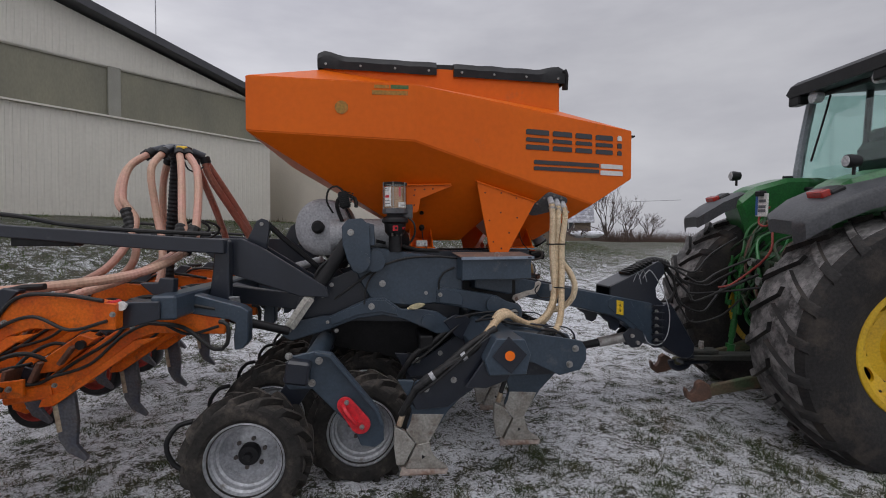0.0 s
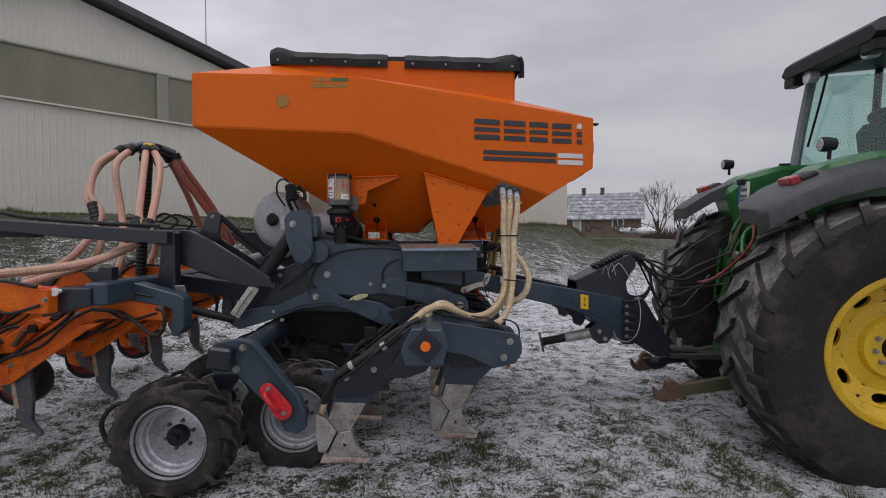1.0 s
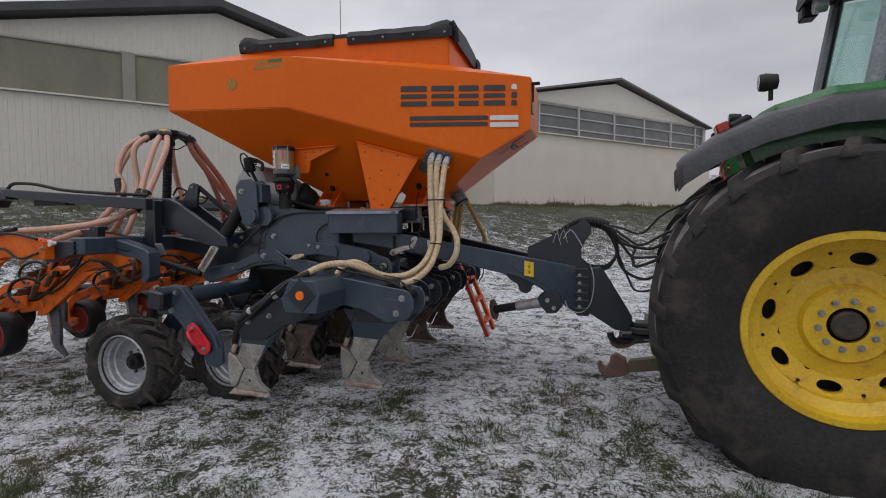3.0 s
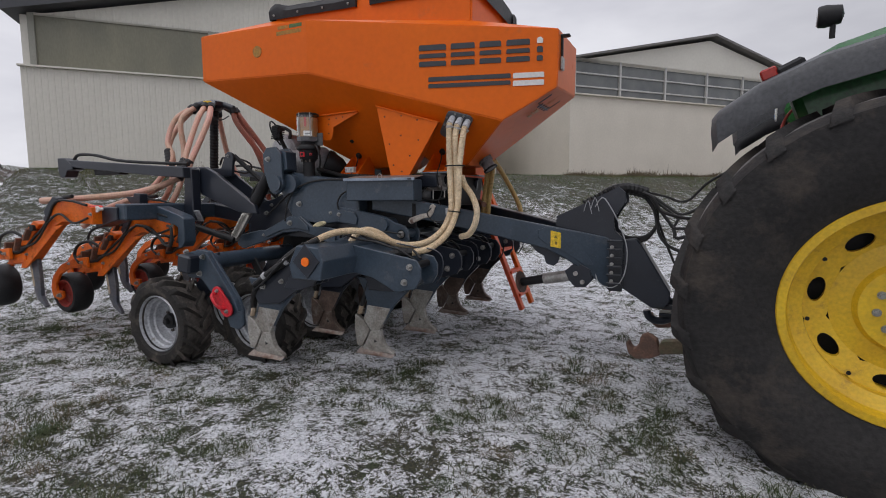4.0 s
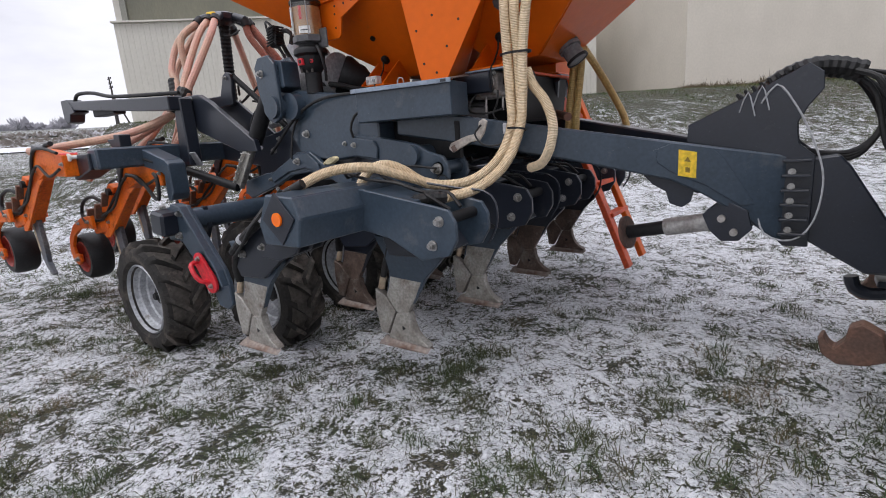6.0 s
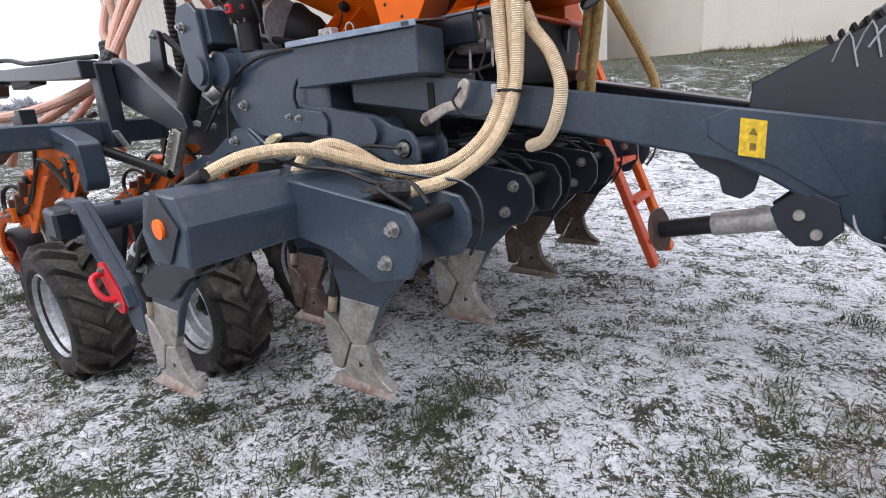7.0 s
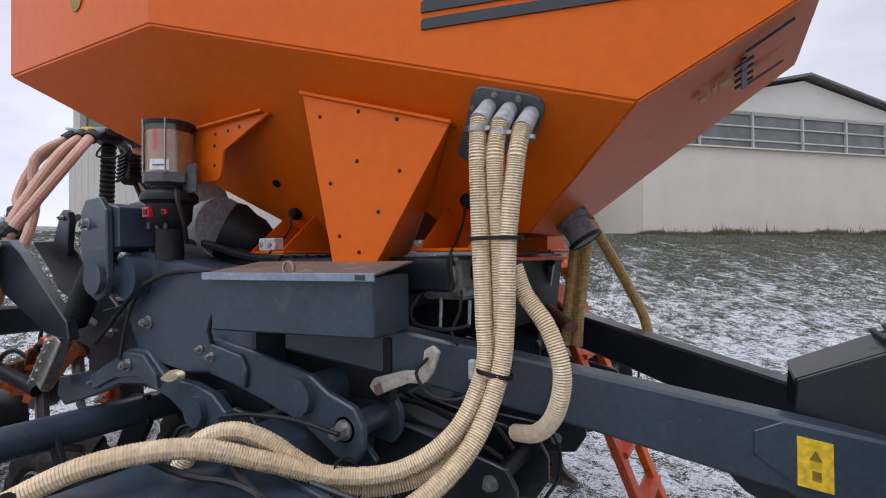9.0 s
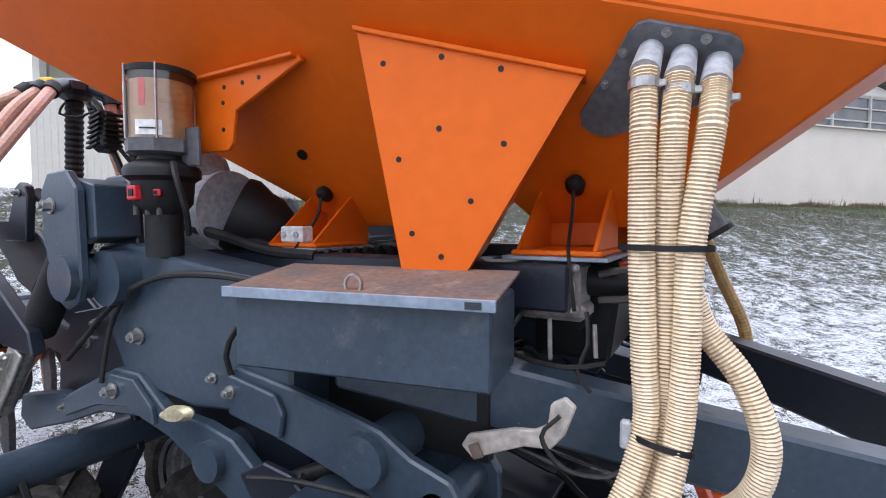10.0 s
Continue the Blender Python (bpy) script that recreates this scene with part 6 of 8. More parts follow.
# ---- fan, grease pump, metering gear, hoses at the front ----
def build_fittings():
    m = Matrix.Translation((-0.455, -0.36, 1.60)) @ Matrix.Rotation(radians(90), 4, "X") @ Matrix.Rotation(radians(-18), 4, "Y")
    bm = bm_new()
    lathe(bm, [(0.0, 0.06), (0.07, 0.06), (0.09, 0.05), (0.15, 0.055), (0.195, 0.04), (0.215, 0.015), (0.215, -0.16), (0.19, -0.19), (0.0, -0.19)], m, 40)
    fan = part("fan_housing", bm, M_FAN, drill, "round grey fan housing", smooth=True)
    bm = bm_new()
    lathe(bm, [(0.045, 0.06), (0.05, 0.085), (0.03, 0.10), (0.0, 0.10)], m, 20)
    part("fan_motor", bm, M_DARK, fan)
    bm = bm_new()
    cyl(bm, (-0.38, -0.45, 1.54), (0.02, -0.45, 1.545), 0.118, 28)
    cyl(bm, (0.02, -0.45, 1.545), (0.04, -0.45, 1.545), 0.126, 28)
    part("fan_outlet", bm, M_FAN, fan, "grey fan outlet drum", smooth=True)
    bm = bm_new()
    lathe(bm, [(0.0, 0.0), (0.120, 0.0), (0.125, 0.03), (0.105, 0.08), (0.10, 0.12), (0.07, 0.17), (0.0, 0.18)], axes((0.04, -0.44, 1.54), (0.15, -0.33, 1.47))[0], 24)
    part("fan_duct", bm, M_DARK, fan, "black rubber fan duct", smooth=True)
    for k in range(7):
        y = -0.55 + 0.06 * k
        hose("duct_hose", [(-0.05 - 0.02 * k, y, 1.50), (0.10, y + 0.02, 1.47 - 0.01 * k), (0.25, y + 0.05, 1.43), (0.42, y + 0.06, 1.42)], 0.016, M_HYD, fan, seg=8)
    hose("fan_line", [(-0.29, -0.50, 1.62), (-0.33, -0.55, 1.76), (-0.28, -0.58, 1.83), (-0.20, -0.58, 1.80), (-0.19, -0.60, 1.74)], 0.014, M_HYD, fan, seg=8)
    # finned control box on a bracket by the fan
    bm = bm_new()
    rot = Matrix.Rotation(radians(-12), 3, "Y")
    box(bm, (-0.27, -0.655, 1.785), (0.07, 0.06, 0.12), rot, 0.012)
    cbox = part("finned_box", bm, M_DARK, drill, "black finned control box")
    for k in range(7):
        bm = bm_new()
        box(bm, (-0.275 + 0.0035 * k, -0.688, 1.74 + 0.015 * k), (0.062, 0.012, 0.006), rot, 0)
        part("fin", bm, M_DARK, cbox)
        bm = bm_new()
        box(bm, (-0.232 + 0.0035 * k, -0.655, 1.74 + 0.015 * k), (0.012, 0.055, 0.006), rot, 0)
        part("fin", bm, M_DARK, cbox)
    pin("box_stalk", (-0.26, -0.64, 1.73), (-0.20, -0.62, 1.60), 0.009, cbox, M_DARK, 8)
    hose("box_lead", [(-0.27, -0.66, 1.84), (-0.32, -0.66, 1.88), (-0.38, -0.62, 1.86), (-0.40, -0.56, 1.78), (-0.36, -0.52, 1.70)], 0.007, M_HYD, drill, seg=6)
    # grease pump
    c = Vector((0.085, -0.70, 0))
    bm = bm_new()
    lathe(bm, [(0.0, 1.905), (0.080, 1.905), (0.086, 1.900), (0.086, 1.888), (0.0, 1.888)], Matrix.Translation(c), 32)
    pump = part("grease_pump", bm, M_DARK, drill, "grease pump with a clear reservoir", smooth=True)
    bm = bm_new()
    lathe(bm, [(0.083, 1.888), (0.083, 1.722), (0.080, 1.722), (0.080, 1.888)], Matrix.Translation(c), 36, True)
    res = part("reservoir", bm, M_CLEAR, pump, "clear plastic reservoir", smooth=True)
    res.visible_shadow = False
    bm = bm_new()
    lathe(bm, [(0.0, 1.878), (0.074, 1.870), (0.076, 1.86), (0.076, 1.724), (0.0, 1.724)], Matrix.Translation(c), 28)
    part("grease_fill", bm, M_GREASE, pump, "brown grease", smooth=True)
    bm = bm_new()
    for k in range(3):
        a = radians(200 + 60 * k)
        cyl(bm, c + Vector((0.087 * math.cos(a), 0.087 * math.sin(a), 1.72)), c + Vector((0.087 * math.cos(a), 0.087 * math.sin(a), 1.905)), 0.003, 6)
    part("tie_rods", bm, M_ZINC, pump)

    def label_patch(a0, a1, z0, z1, r, material, name):
        b = bm_new()
        prev = None
        for k in range(7):
            a = radians(a0 + (a1 - a0) * k / 6)
            row = [b.verts.new(c + Vector((r * math.cos(a), r * math.sin(a), z))) for z in (z0, z1)]
            row += [b.verts.new(c + Vector(((r - 0.002) * math.cos(a), (r - 0.002) * math.sin(a), z))) for z in (z1, z0)]
            if prev:
                for j in range(4):
                    b.faces.new((prev[j], prev[(j + 1) % 4], row[(j + 1) % 4], row[j]))
            else:
                b.faces.new(row)
            prev = row
        b.faces.new(prev[::-1])
        return part(name, b, material, pump, "white printed label" if material is M_WHITE else "")

    label_patch(212, 250, 1.735, 1.870, 0.0855, M_WHITE, "label_patch")
    label_patch(285, 328, 1.728, 1.765, 0.0855, M_WHITE, "label_patch")
    for z in (1.752, 1.772, 1.845, 1.858):
        label_patch(216, 244, z, z + 0.004, 0.0865, M_INK, "label_bar")
    label_patch(217, 240, 1.795, 1.812, 0.0865, M_RED, "label_bar")
    label_patch(292, 322, 1.742, 1.746, 0.0865, M_INK, "label_bar")
    label_patch(288, 300, 1.800, 1.868, 0.0772, M_RED, "red_marker")
    bm = bm_new()
    lathe(bm, [(0.0, 1.722), (0.088, 1.722), (0.088, 1.690), (0.070, 1.684), (0.0, 1.684)], Matrix.Translation(c), 8)
    box(bm, c + Vector((0.08, 0.02, 1.705)), (0.09, 0.012, 0.10), bev=0.003)
    part("pump_flange", bm, mat("dark_cast_flange", (0.10, 0.10, 0.105), (0.075, 0.075, 0.08), rough=0.5, scale=20), pump)
    bm = bm_new()
    lathe(bm, [(0.0, 1.684), (0.058, 1.684), (0.060, 1.672), (0.088, 1.656), (0.093, 1.646), (0.093, 1.628), (0.076, 1.616), (0.071, 1.560), (0.056, 1.540), (0.046, 1.530), (0.046, 1.42), (0.0, 1.42)], Matrix.Translation(c), 28)
    part("pump_motor", bm, M_DARK, pump, smooth=True)
    for dx, dy, w, turn in ((0.0, -0.076, 0.036, 0), (0.058, -0.052, 0.018, 48)):
        bm = bm_new()
        box(bm, c + Vector((dx, dy, 1.585)), (w, 0.022, w), Matrix.Rotation(radians(turn), 3, "Z"), 0.003)
        part("red_connector", bm, M_RED, pump, "red square connector")
        bm = bm_new()
        box(bm, c + Vector((dx + 0.004, dy - 0.009, 1.585)), (w * 0.5, 0.010, w * 0.5), Matrix.Rotation(radians(turn), 3, "Z"), 0)
        part("connector_face", bm, M_DARK, pump)
    for k in range(3):
        pin("motor_bolt", c + Vector((0.03 * k - 0.02, -0.062 + 0.012 * k, 1.553)), c + Vector((0.03 * k - 0.02, -0.062 + 0.012 * k, 1.530)), 0.007, pump, M_NUT, 8)
    hose("pump_lead", [c + Vector((0.09, -0.03, 1.66)), c + Vector((0.13, -0.05, 1.62)), c + Vector((0.135, -0.03, 1.54)), c + Vector((0.10, 0.0, 1.48))], 0.008, M_HYD, pump, seg=6)
    # white junction box, metering gearboxes
    bm = bm_new()
    box(bm, (0.292, -0.430, 1.476), (0.085, 0.05, 0.048), bev=0.005)
    wb = part("junction_box", bm, M_WHITE, drill, "small white junction box")
    for x in (0.268, 0.316):
        pin("cable_gland", (x, -0.462, 1.475), (x, -0.452, 1.475), 0.009, wb, M_FAN, 8)
    for x in (0.30, 1.072):
        bm = bm_new()
        box(bm, (x, -0.40, 1.372), (0.105, 0.12, 0.112), bev=0.012)
        box(bm, (x - 0.012, -0.40, 1.318), (0.150, 0.10, 0.040), bev=0.012)
        lathe(bm, [(0.020, 0.0), (0.044, 0.0), (0.044, 0.016), (0.034, 0.022), (0.030, 0.014), (0.020, 0.012)], Matrix.Translation((x + 0.004, -0.458, 1.372)) @ Matrix.Rotation(radians(90), 4, "X"), 24, True)
        cyl(bm, (x - 0.07, -0.45, 1.350), (x - 0.045, -0.45, 1.350), 0.026, 12)
        gb = part("metering_gearbox", bm, M_CASTIRON, drill, "pale cast metering gearbox")
        pin("gearbox_hub", (x + 0.004, -0.462, 1.372), (x + 0.004, -0.472, 1.372), 0.018, gb, M_ZINC, 12)
        for dx in (-0.043, 0.043):
            for dz in (-0.044, 0.044):
                bolt((x + dx, -0.461, 1.372 + dz), (0, -1, 0), gb, 0.009, 0.01)
        bm = bm_new()
        cyl(bm, (x - 0.20, -0.38, 1.36), (x - 0.07, -0.38, 1.36), 0.055, 20)
        part("metering_motor", bm, M_DARK, gb, smooth=True)
        pin("metering_shaft", (x + 0.05, -0.36, 1.38), (x + 0.20, -0.36, 1.38), 0.034, gb, M_DARK, 14)
        hose("drive_chain", [(x + 0.085, -0.42, 1.40), (x + 0.15, -0.42, 1.415), (x + 0.175, -0.42, 1.385), (x + 0.15, -0.42, 1.355), (x + 0.085, -0.42, 1.345)], 0.008, M_NUT, gb, seg=6, step=0.015)
        hose("metering_lead", [(x - 0.05, -0.46, 1.34), (x - 0.085, -0.50, 1.28), (x - 0.06, -0.53, 1.235), (x + 0.05, -0.54, 1.225), (x + 0.12, -0.53, 1.24)], 0.0055, M_HYD, gb, seg=6)
        hose("metering_lead", [(x + 0.075, -0.49, 1.33), (x + 0.085, -0.52, 1.27), (x + 0.07, -0.54, 1.22), (x + 0.10, -0.56, 1.19)], 0.0045, M_HYD, gb, seg=6)
        for dx, z0, z1 in ((-0.01, 1.305, 1.22), (0.085, 1.30, 1.235)):
            pin("link_rod", (x + dx, -0.46, z0), (x + dx + 0.008, -0.48, z1), 0.005, gb, M_STEEL, 8)
    # air inlet plate on the hopper's flank
    C, D, d0 = Vector((0.215, -0.845, 2.174)), Vector((1.623, -0.503, 1.778)), Vector((1.24, -0.20, 1.50))
    ex = (D - C).normalized()
    nn = (D - C).cross(d0 - C).normalized()
    nn = -nn if nn.y > 0 else nn
    ey = nn.cross(ex)
    ey = -ey if ey.z < 0 else ey
    at = Vector((1.318, -0.57, 1.795))
    at -= nn * nn.dot(at - C)
    fl = Matrix((ex, ey, nn)).transposed().to_4x4()
    fl.translation = at
    bm = bm_new()
    prism_pts = [(-0.145, -0.185), (-0.112, -0.065), (-0.100, -0.005), (-0.088, 0.018), (-0.070, 0.027), (0.060, 0.027), (0.080, 0.020), (0.092, 0.004), (0.094, -0.020), (0.080, -0.075), (0.052, -0.12), (0.005, -0.16), (-0.060, -0.215), (-0.085, -0.228), (-0.115, -0.225), (-0.137, -0.212)]
    a = [bm.verts.new(fl @ Vector((x, z, 0.012))) for x, z in prism_pts]
    b = [bm.verts.new(fl @ Vector((x, z, -0.01))) for x, z in prism_pts]
    bm.faces.new(a)
    bm.faces.new(b[::-1])
    for i in range(len(a)):
        bm.faces.new((a[i], b[i], b[(i + 1) % len(a)], a[(i + 1) % len(a)]))
    inlet = part("hose_plate", bm, mat("grey_hose_plate", (0.13, 0.135, 0.145), (0.10, 0.105, 0.115), rough=0.45, scale=12), drill, "grey plate with three hose spigots")
    for x, z in ((-0.036, 0.015), (0.028, 0.015), (-0.096, -0.035), (-0.112, -0.105)):
        bolt(tuple(fl @ Vector((x, z, 0.012))), fl.to_3x3() @ Vector((0, 0, 1)), inlet, 0.008, 0.008)
    heads = [Vector((1.262, -0.585, 1.80)), Vector((1.315, -0.575, 1.785)), Vector((1.368, -0.560, 1.77))]
    for h in heads:
        bm = bm_new()
        cyl(bm, h + Vector((0.002, 0.055, 0.030)), h + Vector((-0.002, -0.012, -0.035)), 0.021, 16, 0.025)
        part("spigot", bm, M_FAN, inlet, "grey hose spigot", smooth=True)
        bm = bm_new()
        cyl(bm, h + Vector((-0.002, -0.014, -0.05)), h + Vector((-0.002, -0.016, -0.066)), 0.0265, 16)
        box(bm, h + Vector((0.027, -0.02, -0.058)), (0.014, 0.012, 0.012), bev=0.002)
        part("hose_clamp", bm, M_ZINC, inlet)
    r = 0.0212
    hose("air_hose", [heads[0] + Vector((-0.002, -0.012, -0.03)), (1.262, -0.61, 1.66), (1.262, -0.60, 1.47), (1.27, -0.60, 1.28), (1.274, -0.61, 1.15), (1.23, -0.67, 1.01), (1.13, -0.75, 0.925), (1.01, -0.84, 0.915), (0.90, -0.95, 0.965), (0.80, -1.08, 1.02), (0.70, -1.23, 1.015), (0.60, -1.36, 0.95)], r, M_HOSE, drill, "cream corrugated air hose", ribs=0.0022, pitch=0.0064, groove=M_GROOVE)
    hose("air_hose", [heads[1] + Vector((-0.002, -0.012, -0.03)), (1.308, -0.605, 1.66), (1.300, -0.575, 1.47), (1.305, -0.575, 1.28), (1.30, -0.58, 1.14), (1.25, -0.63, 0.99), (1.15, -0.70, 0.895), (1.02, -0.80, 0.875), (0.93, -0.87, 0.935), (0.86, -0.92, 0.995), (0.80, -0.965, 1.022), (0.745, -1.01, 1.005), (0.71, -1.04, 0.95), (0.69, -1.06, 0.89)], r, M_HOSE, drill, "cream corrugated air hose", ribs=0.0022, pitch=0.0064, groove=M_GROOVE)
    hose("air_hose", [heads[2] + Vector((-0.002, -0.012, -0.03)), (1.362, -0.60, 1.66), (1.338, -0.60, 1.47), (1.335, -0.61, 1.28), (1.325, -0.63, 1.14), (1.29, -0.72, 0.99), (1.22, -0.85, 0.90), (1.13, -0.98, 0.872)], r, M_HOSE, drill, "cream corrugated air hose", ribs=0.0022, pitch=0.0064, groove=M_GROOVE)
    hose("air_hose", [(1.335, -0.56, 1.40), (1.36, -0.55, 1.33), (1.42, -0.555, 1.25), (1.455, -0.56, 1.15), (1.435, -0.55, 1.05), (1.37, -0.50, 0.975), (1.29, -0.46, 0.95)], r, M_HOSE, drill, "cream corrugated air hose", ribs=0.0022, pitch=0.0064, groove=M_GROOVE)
    hose("hose_sleeve", [(1.14, -0.97, 0.875), (1.09, -1.01, 0.878), (1.04, -1.035, 0.872), (0.985, -1.05, 0.85), (0.95, -1.06, 0.82)], 0.024, M_HYD, drill, "taped black hose end", ribs=0.003, pitch=0.022)
    hose("hose_sleeve", [(0.60, -1.36, 0.93), (0.50, -1.40, 0.86), (0.34, -1.42, 0.77), (0.18, -1.42, 0.66)], 0.0205, M_HYD, drill, "taped black hose end", ribs=0.002, pitch=0.04)
    for p, q in (((0.47, -1.41, 0.845), (0.445, -1.413, 0.83)), ((0.285, -1.42, 0.738), (0.265, -1.42, 0.724))):
        pin("sleeve_clip", p, q, 0.026, drill, M_FAN, 14)
    for p, n in (((1.298, -0.59, 1.47), (0, 0, 1)), ((1.298, -0.605, 1.14), (0.1, 0.15, 1)), ((1.02, -0.83, 0.893), (1, -0.8, 0))):
        q = Vector(n).normalized().to_track_quat("Z", "Y").to_matrix().to_4x4()
        bm = bm_new()
        sx = 0.072 if n[0] == 0 else 0.058
        lathe(bm, [(1.0, -0.005), (1.06, -0.005), (1.06, 0.005), (1.0, 0.005)], Matrix.Translation(p) @ q @ Matrix.Diagonal((sx, 0.040, 1, 1)) if n[0] < 0.5 else Matrix.Translation(p) @ q @ Matrix.Diagonal((0.036, 0.062, 1, 1)), 28, True)
        part("cable_tie", bm, M_DARK, drill)
    # dark elbow under the hopper with yellowed hoses
    bm = bm_new()
    cyl(bm, (1.25, 0.04, 1.64), (1.315, 0.0, 1.555), 0.060, 20)
    cyl(bm, (1.30, 0.005, 1.575), (1.365, 0.0, 1.475), 0.050, 20)
    cyl(bm, (1.318, 0.002, 1.548), (1.328, 0.0, 1.533), 0.060, 20)
    elbow = part("outlet_elbow", bm, mat("grey_rubber_elbow", (0.20, 0.20, 0.205), (0.13, 0.13, 0.135), rough=0.5, scale=14), drill, "grey rubber outlet elbow", smooth=True)
    bm = bm_new()
    lathe(bm, [(0.050, 0.0), (0.060, 0.0), (0.060, 0.014), (0.050, 0.014)], axes((1.360, 0.0, 1.483), (1.368, 0.0, 1.471))[0], 22, True)
    part("elbow_rim", bm, M_DARK, elbow)
    for dx in (-0.022, 0.022):
        hose("yellowed_hose", [(1.31 + dx, 0.16, 1.56), (1.30 + dx, 0.17, 1.46), (1.28 + dx, 0.18, 1.32), (1.265 + dx, 0.18, 1.20), (1.25 + dx, 0.20, 1.08)], 0.0205, M_HOSE_Y, drill, "yellowed corrugated hose", ribs=0.0015, pitch=0.012)
    hose("yellowed_hose", [(1.32, 0.22, 1.56), (1.34, 0.376, 1.466), (1.40, 0.49, 1.31), (1.46, 0.52, 1.175), (1.48, 0.516, 1.086), (1.475, 0.516, 0.975)], 0.0205, M_HOSE_Y, drill, "yellowed corrugated hose", ribs=0.0015, pitch=0.012)
    # bearer angle and struts under the front of the hopper
    bm = bm_new()
    box(bm, (1.20, 0.05, 1.415), (0.05, 0.70, 0.012), bev=0.002)
    part("bearer_angle", bm, M_RED_ORANGE, drill, "orange-brown bearer angle")
    bm = bm_new()
    tube(bm, [(1.20, 0.10, 1.40), (1.15, 0.20, 1.30), (1.10, 0.30, 1.20)], 0.022, 8)
    part("bearer_strut", bm, M_GREY, drill, smooth=True)
    bm = bm_new()
    box(bm, (1.10, 0.46, 1.235), (0.10, 0.42, 0.09), Matrix.Rotation(radians(-20), 3, "X"), 0.006)
    part("step_bracket", bm, M_RED_ORANGE, drill, "orange step bracket")
    bm = bm_new()
    cyl(bm, (1.02, 0.40, 1.24), (1.33, -0.06, 1.185), 0.022, 14)
    part("brown_pipe", bm, mat("rust_brown_pipe", (0.17, 0.07, 0.045), (0.12, 0.06, 0.04), rough=0.6, scale=15), drill, "rust-brown pipe", smooth=True)
    # ladder
    bm = bm_new()
    for y in (0.60, 0.95):
        o = Vector((1.48, y, 0.19))
        t = Vector((-0.54, 0.0, 1.31))
        rail_z = t.normalized()
        rot = Matrix((Vector((0, 1, 0)).cross(rail_z), Vector((0, 1, 0)), rail_z)).transposed()
        b2 = bm_new()
        box(b2, o + t / 2, (0.036, 0.085, t.length), rot, 0.004)
        part("ladder_rail", b2, M_RED_ORANGE if y < 0.7 else M_ORANGE2, drill, "orange ladder rail")
    bm.free()
    for k in range(6):
        p = Vector((1.48, 0.60, 0.19)) + Vector((-0.54, 0, 1.31)) * (0.10 + 0.16 * k)
        b2 = bm_new()
        box(b2, p + Vector((0, 0.175, 0)), (0.075, 0.35, 0.028), Matrix.Rotation(radians(-8), 3, "Y"), 0.003)
        part("ladder_rung", b2, M_RED_ORANGE, drill, "orange ladder rung")
    bm = bm_new()
    prism(bm, [(0.96, 1.46), (1.02, 1.46), (1.13, 1.20), (1.08, 1.18)], 0.40, 0.43, bev=0.003)
    part("ladder_bracket", bm, M_RED_ORANGE, drill)
    # hydraulic lines over the hitch
    hose("hydraulic_sleeve", [(2.18, -0.02, 1.16), (2.27, -0.02, 1.255), (2.38, 0.0, 1.30), (2.47, 0.02, 1.295), (2.56, 0.03, 1.265)], 0.042, M_HYD, drill, "black ribbed hydraulic sleeve", ribs=0.005, pitch=0.03)
    for k, (sag, bow, ex, ey, ez, r) in enumerate(((0.03, 0.02, 3.22, -0.18, 1.33, 0.010), (0.06, -0.03, 3.18, -0.05, 1.22, 0.012), (0.20, 0.05, 3.20, -0.30, 1.20, 0.012), (0.30, -0.02, 3.16, 0.05, 1.12, 0.012),
                                                  (0.13, 0.08, 3.24, -0.36, 1.10, 0.010), (0.40, 0.03, 3.10, -0.22, 0.98, 0.009), (-0.06, 0.0, 3.30, 0.10, 1.52, 0.009))):
        dy = 0.02 * (k - 3)
        hose("hydraulic_hose", [(2.50, 0.02 + dy * 0.3, 1.285), (2.60, 0.03 + dy + bow, 1.25 - sag * 0.25), (2.69 + bow, 0.0 + dy, 1.19 - sag * 0.85), (2.82 - bow, -0.05 + dy, 1.15 - sag), (2.98, (ey - 0.05) / 2 + bow, (ez + 1.13) / 2 - sag * 0.6), (ex, ey, ez)], r, M_HYD, drill, "black hydraulic hose", seg=8)
    for k in range(3):
        hose("hose_loop", [(2.54, 0.02 + 0.02 * k, 1.26), (2.62, 0.03, 1.16 - 0.01 * k), (2.63, 0.02, 1.04), (2.56, 0.0, 0.955 - 0.012 * k), (2.46, -0.03, 0.945 - 0.01 * k), (2.37, -0.06, 0.97)], 0.012, M_HYD, drill, seg=8)
    hose("grey_cable", [(2.22, -0.17, 1.17), (2.27, -0.185, 1.24), (2.33, -0.195, 1.17), (2.40, -0.20, 1.03), (2.45, -0.20, 0.86), (2.43, -0.20, 0.68), (2.36, -0.19, 0.595), (2.26, -0.18, 0.62), (2.22, -0.17, 0.75)], 0.004, M_FAN, drill, seg=6)
    for k in range(2):
        hose("clip_wire", [(2.14 + 0.05 * k, -0.16, 1.14 + 0.02 * k), (2.17 + 0.05 * k, -0.18, 1.22 + 0.02 * k), (2.20 + 0.05 * k, -0.18, 1.12 + 0.02 * k)], 0.0028, M_FAN, drill, seg=6)
    for k in range(8):
        bm = bm_new()
        x = 2.13 + 0.028 * k
        box(bm, (x, -0.02, 1.205 + 0.0135 * k), (0.012, 0.20, 0.03), Matrix.Rotation(radians(-27), 3, "Y"), 0.002)
        part("hose_holder", bm, M_DARK, drill)


build_fittings()

